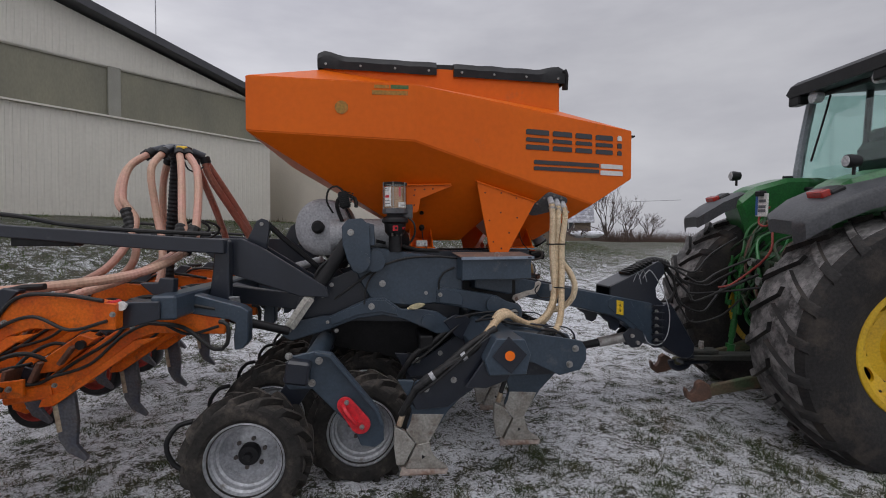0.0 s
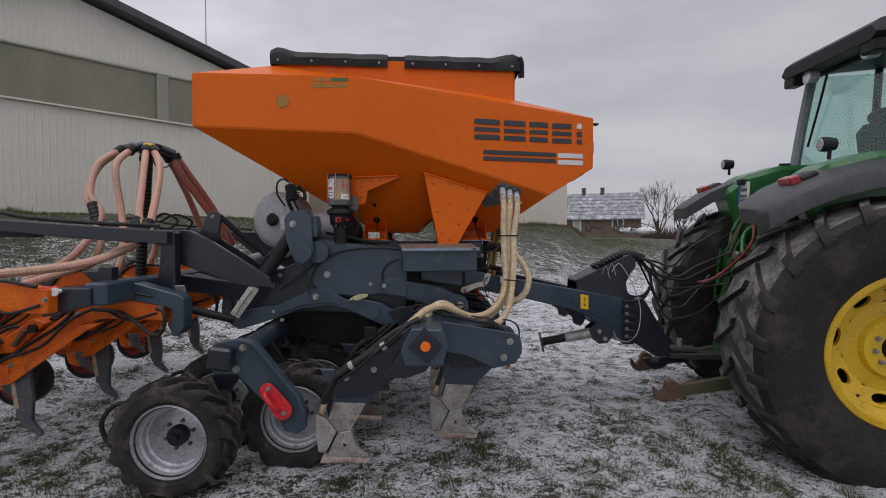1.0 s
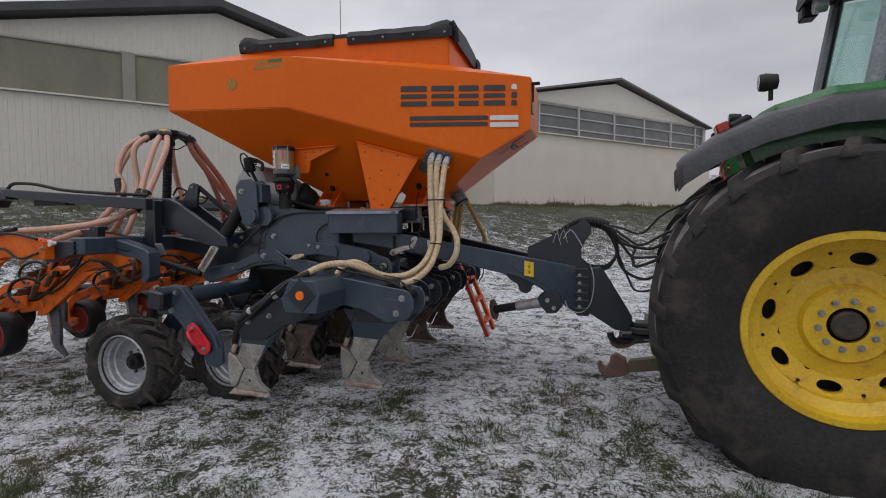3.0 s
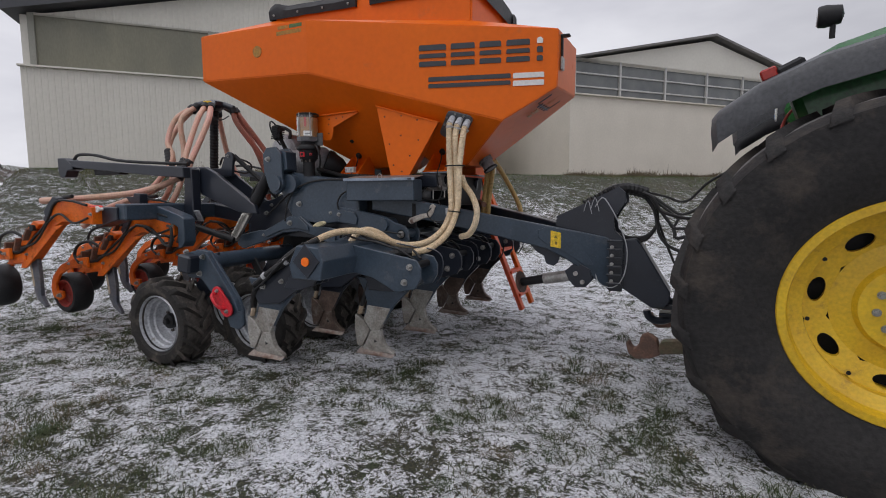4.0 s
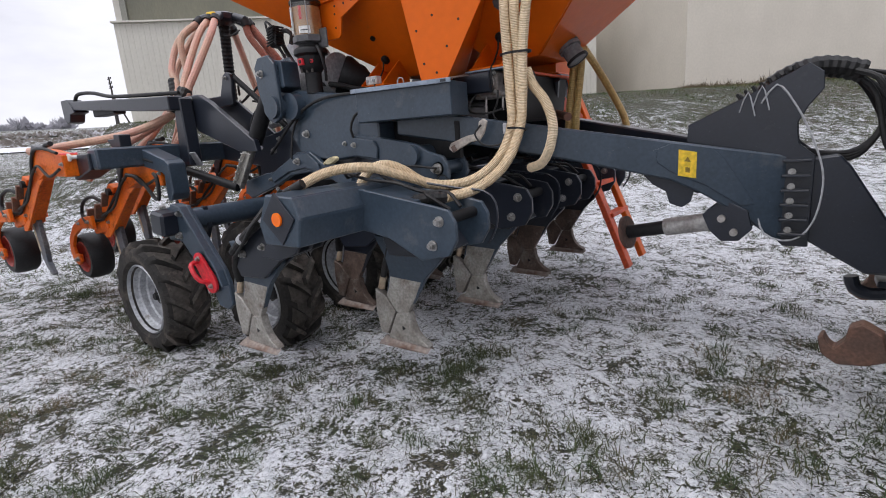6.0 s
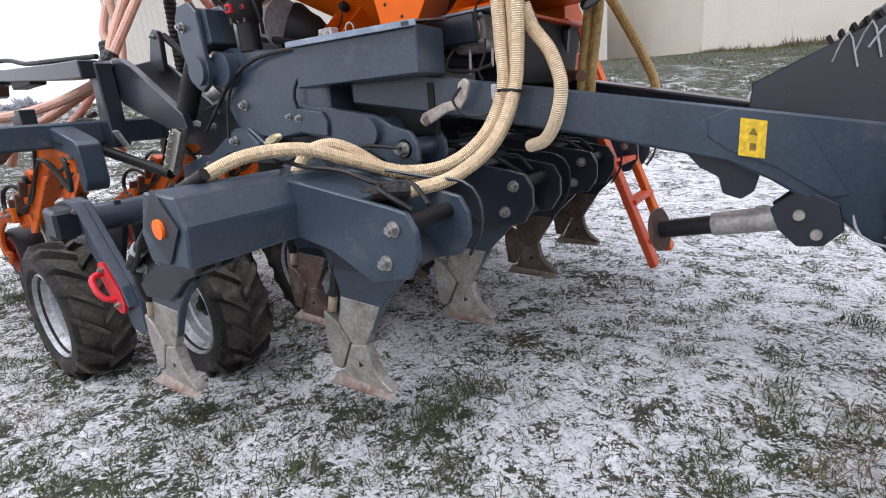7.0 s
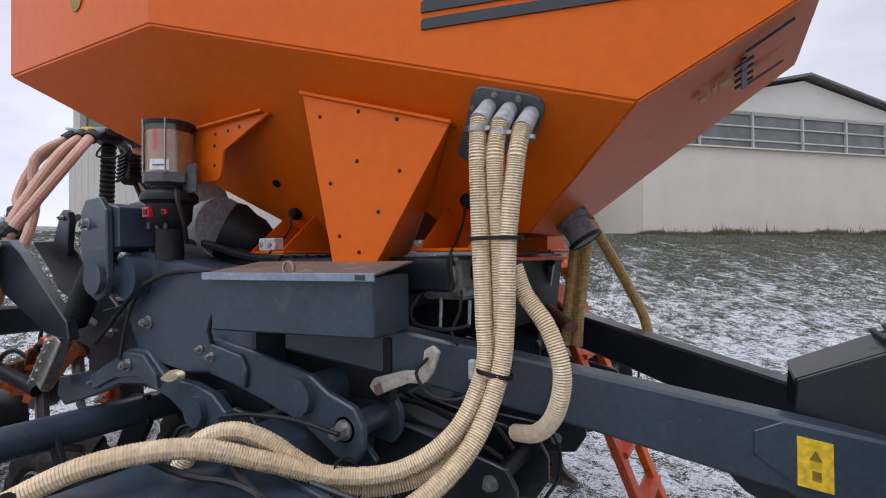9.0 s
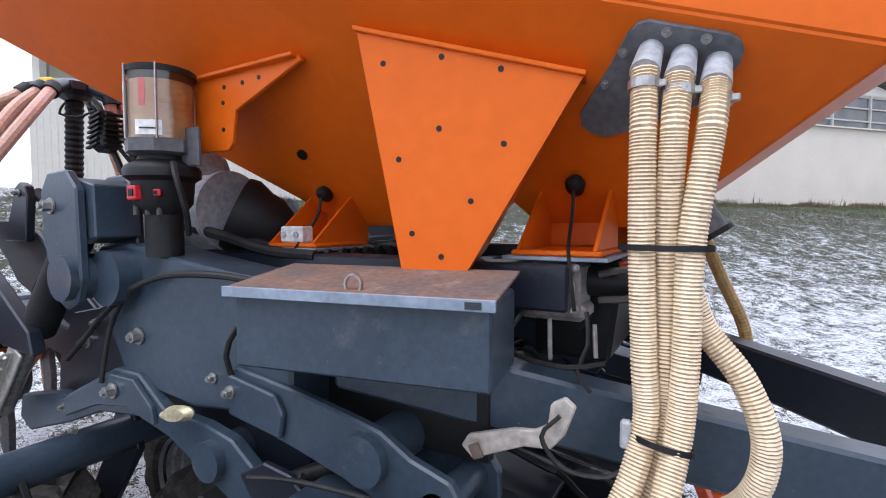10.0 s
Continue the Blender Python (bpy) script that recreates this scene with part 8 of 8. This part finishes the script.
def build_house():
    ang = math.atan2(-3.1, 9.2)
    z0 = 2.0
    h = thing("farmhouse", Matrix.Translation((17.0, 71.2, z0)) @ Matrix.Rotation(ang, 4, "Z"), "old timber farmhouse with a snow-dusted tiled roof and two chimneys", "house")
    L, Dp, eave, ridge = 12.6, 7.0, 2.25, 5.55
    bm = bm_new()
    prism(bm, [(0, -1.0), (L, -1.0), (L, eave), (0, eave)], 0, Dp, bev=0)
    for x in (0.0, L - 0.15):
        vs = [bm.verts.new(p) for p in ((x, 0, eave), (x, Dp, eave), (x, Dp / 2, ridge - 0.15), (x + 0.15, 0, eave), (x + 0.15, Dp, eave), (x + 0.15, Dp / 2, ridge - 0.15))]
        for q in ((0, 1, 2), (5, 4, 3), (0, 3, 4, 1), (1, 4, 5, 2), (2, 5, 3, 0)):
            bm.faces.new([vs[k] for k in q])
    part("wall", bm, M_TIMBER, h, "weathered brown timber walls")
    bm = bm_new()
    for k in range(9):
        box(bm, (L / 2, -0.012, 0.25 * k + 0.1), (L, 0.024, 0.02), bev=0)
    part("wall_battens", bm, M_TIMBER, h)
    for sgn in (-1, 1):
        bm = bm_new()
        y0, y1 = (-0.5, Dp / 2) if sgn < 0 else (Dp + 0.5, Dp / 2)
        z_e = eave - 0.5 * (ridge - eave) / (Dp / 2)
        vs = [bm.verts.new(p) for p in ((-0.5, y0, z_e), (L + 0.5, y0, z_e), (L + 0.5, y1, ridge), (-0.5, y1, ridge))]
        us = [bm.verts.new(v.co + Vector((0, 0, 0.16))) for v in vs]
        bm.faces.new(vs)
        bm.faces.new(us[::-1])
        for j in range(4):
            bm.faces.new((vs[j], us[j], us[(j + 1) % 4], vs[(j + 1) % 4]))
        n = Vector((0, y1 - y0, ridge - z_e))
        for k in range(22):
            x = -0.3 + k * (L + 0.6) / 21
            a = Vector((x, y0, z_e + 0.19))
            box(bm, a + n / 2, (0.10, 0.10, n.length), n.to_track_quat("Z", "Y").to_matrix(), 0)
        for k in range(1, 7):
            a = Vector((L / 2, y0, z_e + 0.18)) + n * (k / 7)
            box(bm, a, (L + 1.0, 0.10, 0.06), None, 0)
        part("roof", bm, M_SLATE, h, "tiled roof dusted with snow")
    for x in (5.0, 7.6):
        bm = bm_new()
        box(bm, (x, Dp / 2, ridge + 0.35), (0.55, 0.55, 1.1), bev=0.02)
        box(bm, (x, Dp / 2, ridge + 0.92), (0.68, 0.68, 0.10), bev=0.01)
        part("chimney", bm, M_BRICK, h)
    for x, w, door in ((4.2, 0.9, True), (9.6, 1.3, False)):
        bm = bm_new()
        zc, hh = (0.95, 1.9) if door else (1.25, 1.2)
        box(bm, (x, -0.04, zc), (w + 0.24, 0.08, hh + 0.2), bev=0.01)
        win = part("door" if door else "window", bm, M_WHITE, h, "white framed " + ("door" if door else "window"))
        bm = bm_new()
        for k in ((-1, 1) if not door else (0,)):
            box(bm, (x + k * w * 0.25, -0.085, zc), (w * (0.42 if not door else 0.8), 0.02, hh * 0.9), bev=0)
        part("pane", bm, M_DARKPANE if not door else M_RAIL, win)
    for y, w in ((1.6, 0.9), (4.8, 1.2)):
        bm = bm_new()
        box(bm, (L + 0.04, y, 1.3), (0.08, w + 0.2, 1.5), bev=0.01)
        win = part("window", bm, M_RAIL, h)
        bm = bm_new()
        box(bm, (L + 0.085, y, 1.3), (0.02, w, 1.25), bev=0)
        part("pane", bm, M_DARKPANE, win)
    # pile of branches and rubble in front
    rnd = random.Random(8)
    bm = bm_new()
    for k in range(70):
        p = Vector((rnd.uniform(5.5, 13.5), rnd.uniform(-5.0, -2.4), rnd.uniform(-0.1, 0.9)))
        d = Vector((rnd.uniform(-1, 1), rnd.uniform(-0.6, 0.6), rnd.uniform(-0.4, 0.7)))
        cyl(bm, p, p + d * rnd.uniform(0.6, 1.6), rnd.uniform(0.03, 0.10), 5)
    ob = part("brushwood_pile", bm, M_TWIG, None)
    ob.matrix_basis = h.matrix_basis @ Matrix.Translation((0, 0, -0.1))
    tagged(ob, "pile of brushwood lying before the farmhouse", "brushwood", kind="stuff")
    for k, (x, y, w) in enumerate(((12.6, -3.6, 1.5), (10.8, -3.2, 1.1))):
        bm = bm_new()
        bmesh.ops.create_icosphere(bm, subdivisions=2, radius=1.0)
        for v in bm.verts:
            v.co = Vector((v.co.x * w, v.co.y * 0.8, v.co.z * 0.5)) * (1 + 0.25 * noise.noise(v.co * 2.0 + Vector((k * 7, 0, 0))))
        ob = part("snow_heap", bm, M_ROADSNOW, None, smooth=True)
        ob.matrix_basis = h.matrix_basis @ Matrix.Translation((x, y, 0.15))
        tagged(ob, "low heap of snow beside the brushwood pile", "snow heap")


def bare_tree(name, p, height, spread, seed, label, depth=6, trunk=0.16):
    """A leafless tree: trunk, limbs and a fan of fine twigs."""
    rnd = random.Random(seed)
    t = thing(name, Matrix.Translation(p), label, "tree", "bare trees by the farmhouse")
    segs = []

    def grow(a, d, length, r, lev):
        b = a + d * length
        bend = a.lerp(b, 0.5) + Vector((rnd.gauss(0, 0.05), rnd.gauss(0, 0.05), 0)) * length
        segs.append((a, bend, r, r * 0.85, lev))
        segs.append((bend, b, r * 0.85, r * 0.65, lev))
        if lev >= depth:
            return
        for k in range(3 if lev < 2 else rnd.choice((2, 3))):
            nd = (d + Vector((rnd.gauss(0, 1) * spread * 0.7, rnd.gauss(0, 1) * spread * 0.7, rnd.uniform(-0.05, 0.25)))).normalized()
            grow(a.lerp(b, rnd.uniform(0.35, 1.0)), nd, length * rnd.uniform(0.55, 0.80), r * rnd.uniform(0.5, 0.66), lev + 1)

    grow(Vector((0, 0, -0.3)), Vector((0.02, 0, 1)), height * 0.14, trunk, 0)
    for k in range(4):
        a = 1.6 * k + rnd.uniform(-0.4, 0.4)
        grow(Vector((0, 0, height * rnd.uniform(0.03, 0.11))), Vector((math.cos(a) * spread * 0.8, math.sin(a) * spread * 0.8, 1)).normalized(), height * rnd.uniform(0.26, 0.34), trunk * 0.6, 1)
    for name_p, material, label_p, lo, hi in (("trunk", M_BARK, "", 0, 3), ("crown", M_TWIG, "crown of bare twigs", 3, 99)):
        verts, faces = [], []
        for a, b, r, r2, lev in segs:
            if not lo <= lev < hi:
                continue
            k = 6 if lev < 2 else 3
            d = (b - a).normalized()
            u = d.orthogonal().normalized()
            w = d.cross(u)
            i = len(verts)
            for p, rr in ((a, max(r, 0.014)), (b, max(r2, 0.009))):
                verts += [p + (u * math.cos(2 * math.pi * q / k) + w * math.sin(2 * math.pi * q / k)) * rr for q in range(k)]
            faces += [(i + q, i + (q + 1) % k, i + k + (q + 1) % k, i + k + q) for q in range(k)]
        me = bpy.data.meshes.new(name_p)
        me.from_pydata(verts, [], faces)
        me.materials.append(material)
        ob = new(name_p, me)
        ob.parent = t
        tagged(ob, label_p)
    return t


def build_far():
    build_house()
    bare_tree("bare_tree", (35.0, 75.0, 0.9), 12.5, 0.42, 3, "tall leafless tree beside the farmhouse", 6, 0.17)
    bare_tree("bare_tree", (37.6, 73.5, 0.9), 7.5, 0.6, 5, "leafless tree with a dense brown crown", 6, 0.16)
    bare_tree("bare_tree", (40.6, 72.5, 0.9), 6.5, 0.65, 9, "small leafless tree with drooping twigs", 6, 0.13)
    rnd = random.Random(12)
    verts, faces = [], []
    for k in range(2600):
        u = rnd.random()
        c = Vector((31.5 + 19 * u, 74 - 6 * u, 0.9))
        base = c + Vector((rnd.gauss(0, 1.0), rnd.gauss(0, 1.0), 0))
        hgt = rnd.uniform(0.6, 2.2) * (1.2 - 0.5 * u)
        top = base + Vector((rnd.gauss(0, 0.5), rnd.gauss(0, 0.5), hgt))
        i = len(verts)
        verts += [base + Vector((0.035, 0, 0)), base - Vector((0.035, 0, 0)), top]
        faces.append((i, i + 1, i + 2))
    me = bpy.data.meshes.new("hedge")
    me.from_pydata(verts, [], faces)
    me.materials.append(M_BUSH)
    tagged(new("hedge", me), "row of bare brown bushes along the field edge", "hedge", kind="stuff")
    # far woods, the haze before them put into a pale colour
    verts, faces = [], []
    for k in range(5200):
        az = radians(rnd.uniform(-79, -70.5))
        d = rnd.uniform(235, 265)
        x, y = d * math.sin(az), d * math.cos(az)
        clump = 0.55 + 0.45 * noise.noise((az * 60, 0, 3))
        if rnd.random() > clump + 0.15:
            continue
        z = ground_z(x, y) - 0.3
        hgt = rnd.uniform(2.5, 8.5) * clump * clump * 1.4
        i = len(verts)
        sway = rnd.gauss(0, 1.2)
        verts += [(x + 0.15, y, z), (x - 0.15, y + 0.1, z), (x + sway, y + sway, z + hgt), (x + sway + 0.5, y + sway, z + hgt * 0.8)]
        faces.append((i, i + 1, i + 2, i + 3))
    me = bpy.data.meshes.new("far_woods")
    me.from_pydata(verts, [], faces)
    me.materials.append(mat("hazy_far_woods", (0.33, 0.325, 0.35), (0.25, 0.245, 0.27), rough=0.9, scale=0.1))
    tagged(new("far_woods", me), "distant grey leafless woods on the hill", "woods", kind="stuff")
    # snow-covered track
    verts, faces = [], []
    n = 60
    for k in range(n + 1):
        az = radians(-60 - 60 * k / n)
        for d in (42.0, 44.0, 46.0, 48.0):
            dd = d + 0.8 * math.sin(az * 9)
            x, y = dd * math.sin(az), dd * math.cos(az)
            verts.append((x, y, ground_z(x, y) + 0.10))
    for k in range(n):
        for q in range(3):
            a = 4 * k + q
            faces.append((a, a + 1, a + 5, a + 4))
    me = bpy.data.meshes.new("track")
    me.from_pydata(verts, [], faces)
    me.materials.append(M_ROADSNOW)
    tagged(new("track", me), "farm track under smooth white snow", "track", kind="structure")
    # rubble and clods on the bank beyond the track
    verts, faces = [], []
    for k in range(2600):
        az = radians(rnd.uniform(-100, -60))
        d = rnd.uniform(51, 59)
        x, y = d * math.sin(az), d * math.cos(az)
        z = ground_z(x, y)
        w = rnd.uniform(0.08, 0.45)
        i = len(verts)
        for a in (0.0, 2.1, 4.2):
            q = a + rnd.uniform(-0.5, 0.5)
            verts.append((x + w * math.cos(q), y + w * math.sin(q), z - 0.05))
        verts.append((x + rnd.uniform(-0.1, 0.1), y + rnd.uniform(-0.1, 0.1), z + w * rnd.uniform(0.3, 0.8)))
        faces += [(i, i + 1, i + 3), (i + 1, i + 2, i + 3), (i + 2, i, i + 3)]
    me = bpy.data.meshes.new("bank_clods")
    me.from_pydata(verts, [], faces)
    me.materials.append(mat("frozen_clod", (0.10, 0.085, 0.07), (0.15, 0.13, 0.115), rough=0.9, scale=0.8, dirt=(0.6, 0.61, 0.65), dirt_amount=0.4, dirt_scale=0.7))
    tagged(new("bank_clods", me), "snow-dusted clods on the bank behind the track", "rubble", kind="stuff")
    # utility pole with its stay
    az, d = radians(-66.9), 88.0
    x, y = d * math.sin(az) + 2.6, d * math.cos(az) + 0.9
    z = ground_z(x, y)
    pole = thing("utility_pole", Matrix.Translation((x, y, z)), "wooden utility pole with a leaning strut and cross arms", "utility pole")
    top = 12.6 - z
    wood = mat("grey_pole_wood", (0.07, 0.062, 0.058), (0.05, 0.045, 0.042), rough=0.9, scale=3)
    bm = bm_new()
    cyl(bm, (0, 0, -0.5), (-0.25, 0, top), 0.15, 10, 0.10)
    part("post", bm, wood, pole)
    bm = bm_new()
    cyl(bm, (3.0, 0.6, -0.5), (-0.1, 0, top - 2.6), 0.12, 8)
    part("strut", bm, wood, pole)
    bm = bm_new()
    cyl(bm, (1.3, -0.9, -0.5), (-0.15, 0, top - 1.8), 0.12, 8)
    part("strut", bm, wood, pole)
    for k in (0.3, 0.9, 1.5):
        bm = bm_new()
        box(bm, (-0.2, 0, top - k), (1.1, 0.1, 0.1), bev=0.01)
        for sx in (-0.5, 0.3):
            cyl(bm, (sx, 0, top - k), (sx, 0, top - k + 0.25), 0.06, 8)
        part("cross_arm", bm, wood, pole)
    # thin mast behind the first barn
    m = thing("radio_mast", pose(-12.8, 30.4, 2.0), "thin grey mast standing behind the barn", "mast")
    bm = bm_new()
    cyl(bm, (0, 0, 0), (0, 0, 24), 0.035, 8)
    part("mast_tube", bm, M_FAN, m)
    # a wire across the sky
    hose_m = bm_new()
    tube(hose_m, [(60, 95, 9.4), (20, 108, 8.6), (-10, 118, 9.2)], 0.03, 5, 4.0)
    ob = part("power_line", hose_m, M_HYD)
    tagged(ob, "thin power line hung across the field", "cable")
    # weeds along the barn walls
    for o_s0, o_s1, dist, seed in ((-5.4, 14.2, 20.8, 1), (15.6, 33.8, 17.7, 2)):
        rnd = random.Random(seed)
        a = radians(DEG)
        verts, faces = [], []
        for k in range(15000):
            s = rnd.uniform(o_s0, o_s1)
            off = abs(rnd.gauss(0, 0.7)) + 0.05
            px = math.cos(a) * s - math.sin(a) * (dist - off)
            py = math.sin(a) * s + math.cos(a) * (dist - off)
            z = ground_z(px, py)
            tall = 0.20 + 0.5 * max(0.0, noise.noise((s * 0.9, seed, 0)))
            hgt = rnd.uniform(0.3, 1.0) * tall * (1.7 if rnd.random() < 0.03 else 1)
            i = len(verts)
            dx, dy = rnd.gauss(0, 0.12), rnd.gauss(0, 0.12)
            w = rnd.uniform(0.012, 0.03)
            verts += [(px - w, py, z - 0.03), (px + w, py, z - 0.03), (px + dx, py + dy, z + hgt)]
            faces.append((i, i + 1, i + 2))
        me = bpy.data.meshes.new("dry_weeds")
        me.from_pydata(verts, [], faces)
        me.materials.append(mat("dry_weed", (0.13, 0.095, 0.055), (0.09, 0.075, 0.045), rough=0.9, scale=3, vary=1))
        tagged(new("dry_weeds", me), "dry brown weeds along the foot of the barn", "weeds", kind="stuff")


build_far()


# ---- grass standing out of the snow ----
def build_grass():
    rng = np.random.default_rng(5)

    def blades(name, xy, h_lo, h_hi, w, lean, material, label):
        n = len(xy)
        h = rng.uniform(h_lo, h_hi, n)
        a = rng.uniform(0, 2 * np.pi, n)
        le = rng.uniform(0.2, 1.0, n) * lean
        base_z = np.array([ground_z(float(x), float(y)) for x, y in xy]) - 0.01
        ux, uy = np.cos(a), np.sin(a)
        wx, wy = -uy * w, ux * w
        v = np.zeros((n, 5, 3))
        v[:, 0] = np.stack([xy[:, 0] - wx, xy[:, 1] - wy, base_z], 1)
        v[:, 1] = np.stack([xy[:, 0] + wx, xy[:, 1] + wy, base_z], 1)
        mx, my, mz = xy[:, 0] + ux * le * h * 0.5, xy[:, 1] + uy * le * h * 0.5, base_z + h * 0.62
        v[:, 2] = np.stack([mx + wx * 0.7, my + wy * 0.7, mz], 1)
        v[:, 3] = np.stack([mx - wx * 0.7, my - wy * 0.7, mz], 1)
        v[:, 4] = np.stack([xy[:, 0] + ux * le * h * 1.6, xy[:, 1] + uy * le * h * 1.6, base_z + h * (1.05 - 0.35 * le)], 1)
        idx = np.arange(n)[:, None] * 5
        faces = np.concatenate([idx + np.array([[0, 1, 2, 3]])]).tolist() + (idx + np.array([[3, 2, 4]])).tolist()
        me = bpy.data.meshes.new(name)
        me.from_pydata(v.reshape(-1, 3).tolist(), [], faces)
        me.materials.append(material)
        tagged(new(name, me), label, "grass", kind="stuff")

    def scatter(n, x0, x1, y0, y1, thresh, scale, seed):
        out = []
        while len(out) < n:
            x, y = rng.uniform(x0, x1), rng.uniform(y0, y1)
            if noise.noise((x * scale, y * scale, seed)) > thresh + rng.uniform(-0.25, 0.25) + (0.11 * max(0.0, y - 2.5) if y < 8 else 0.0):
                out.append((x, y))
        return np.array(out)

    g1 = mat("dull_winter_grass", (0.040, 0.055, 0.019), (0.085, 0.075, 0.040), rough=0.8, scale=5, lo=0.4, hi=0.6)
    g2 = mat("green_tuft", (0.034, 0.058, 0.015), (0.062, 0.066, 0.024), rough=0.7, scale=4)
    g4 = mat("bank_grass_blade", (0.052, 0.092, 0.020), (0.105, 0.100, 0.040), rough=0.85, scale=1.2, lo=0.4, hi=0.6)
    g3 = mat("straw_grass", (0.17, 0.13, 0.075), (0.11, 0.085, 0.05), rough=0.85, scale=4)
    blades("grass", scatter(95000, -3.8, 5.2, 0.3, 7.8, -0.04, 8.0, 11.0), 0.010, 0.034, 0.0021, 1.8, g1, "short dull green grass poking through thin snow")
    tufts = scatter(900, -3.4, 5.0, 0.5, 7.2, 0.05, 3.1, 31.0)
    pts = np.repeat(tufts, 48, axis=0) + rng.normal(0, 0.036, (900 * 48, 2))
    blades("grass_tufts", pts, 0.015, 0.050, 0.0024, 1.3, g2, "dark green grass tufts in the snow")
    dry = scatter(220, -3.4, 5.0, 0.5, 7.2, 0.2, 1.1, 57.0)
    pts = np.repeat(dry, 40, axis=0) + rng.normal(0, 0.04, (220 * 40, 2))
    blades("dry_grass", pts, 0.015, 0.055, 0.0018, 1.4, g3, "dry straw-coloured grass clumps in the snow")
    n = 150000
    u, v = rng.uniform(6.5, 20.0, n), rng.uniform(-14, 36, n)
    far = np.stack([-0.719 * u + 0.695 * v, 0.695 * u + 0.719 * v], 1)
    thick = 0.5 + 0.5 * np.sin(far[:, 0] * 2.3 + np.sin(far[:, 1] * 1.7)) * np.sin(far[:, 1] * 2.9 + far[:, 0])
    keep = rng.uniform(0, 1, n) < np.clip((u - 5.5) / 8.0, 0.05, 0.9) * (0.35 + 0.65 * thick)
    far = far[keep & (far[:, 1] > 7.0)]
    left = scatter(45000, -24.0, -3.6, 1.0, 16.0, -0.10, 2.2, 71.0)
    blades("field_grass", left, 0.020, 0.060, 0.005, 1.5, g4, "dull green grass on the field behind the drill")
    blades("bank_grass", far, 0.025, 0.085, 0.008, 1.3, g4, "dull green grass on the rising bank")



build_grass()


# ---- parts lie at most two levels under their thing ----
def depth_of(ob):
    return 0 if ob.parent is None else 1 + depth_of(ob.parent)


for deep_ob in list(scene.objects):
    while depth_of(deep_ob) > 2:
        deep_ob.matrix_basis = deep_ob.parent.matrix_basis @ deep_ob.matrix_basis
        deep_ob.parent = deep_ob.parent.parent
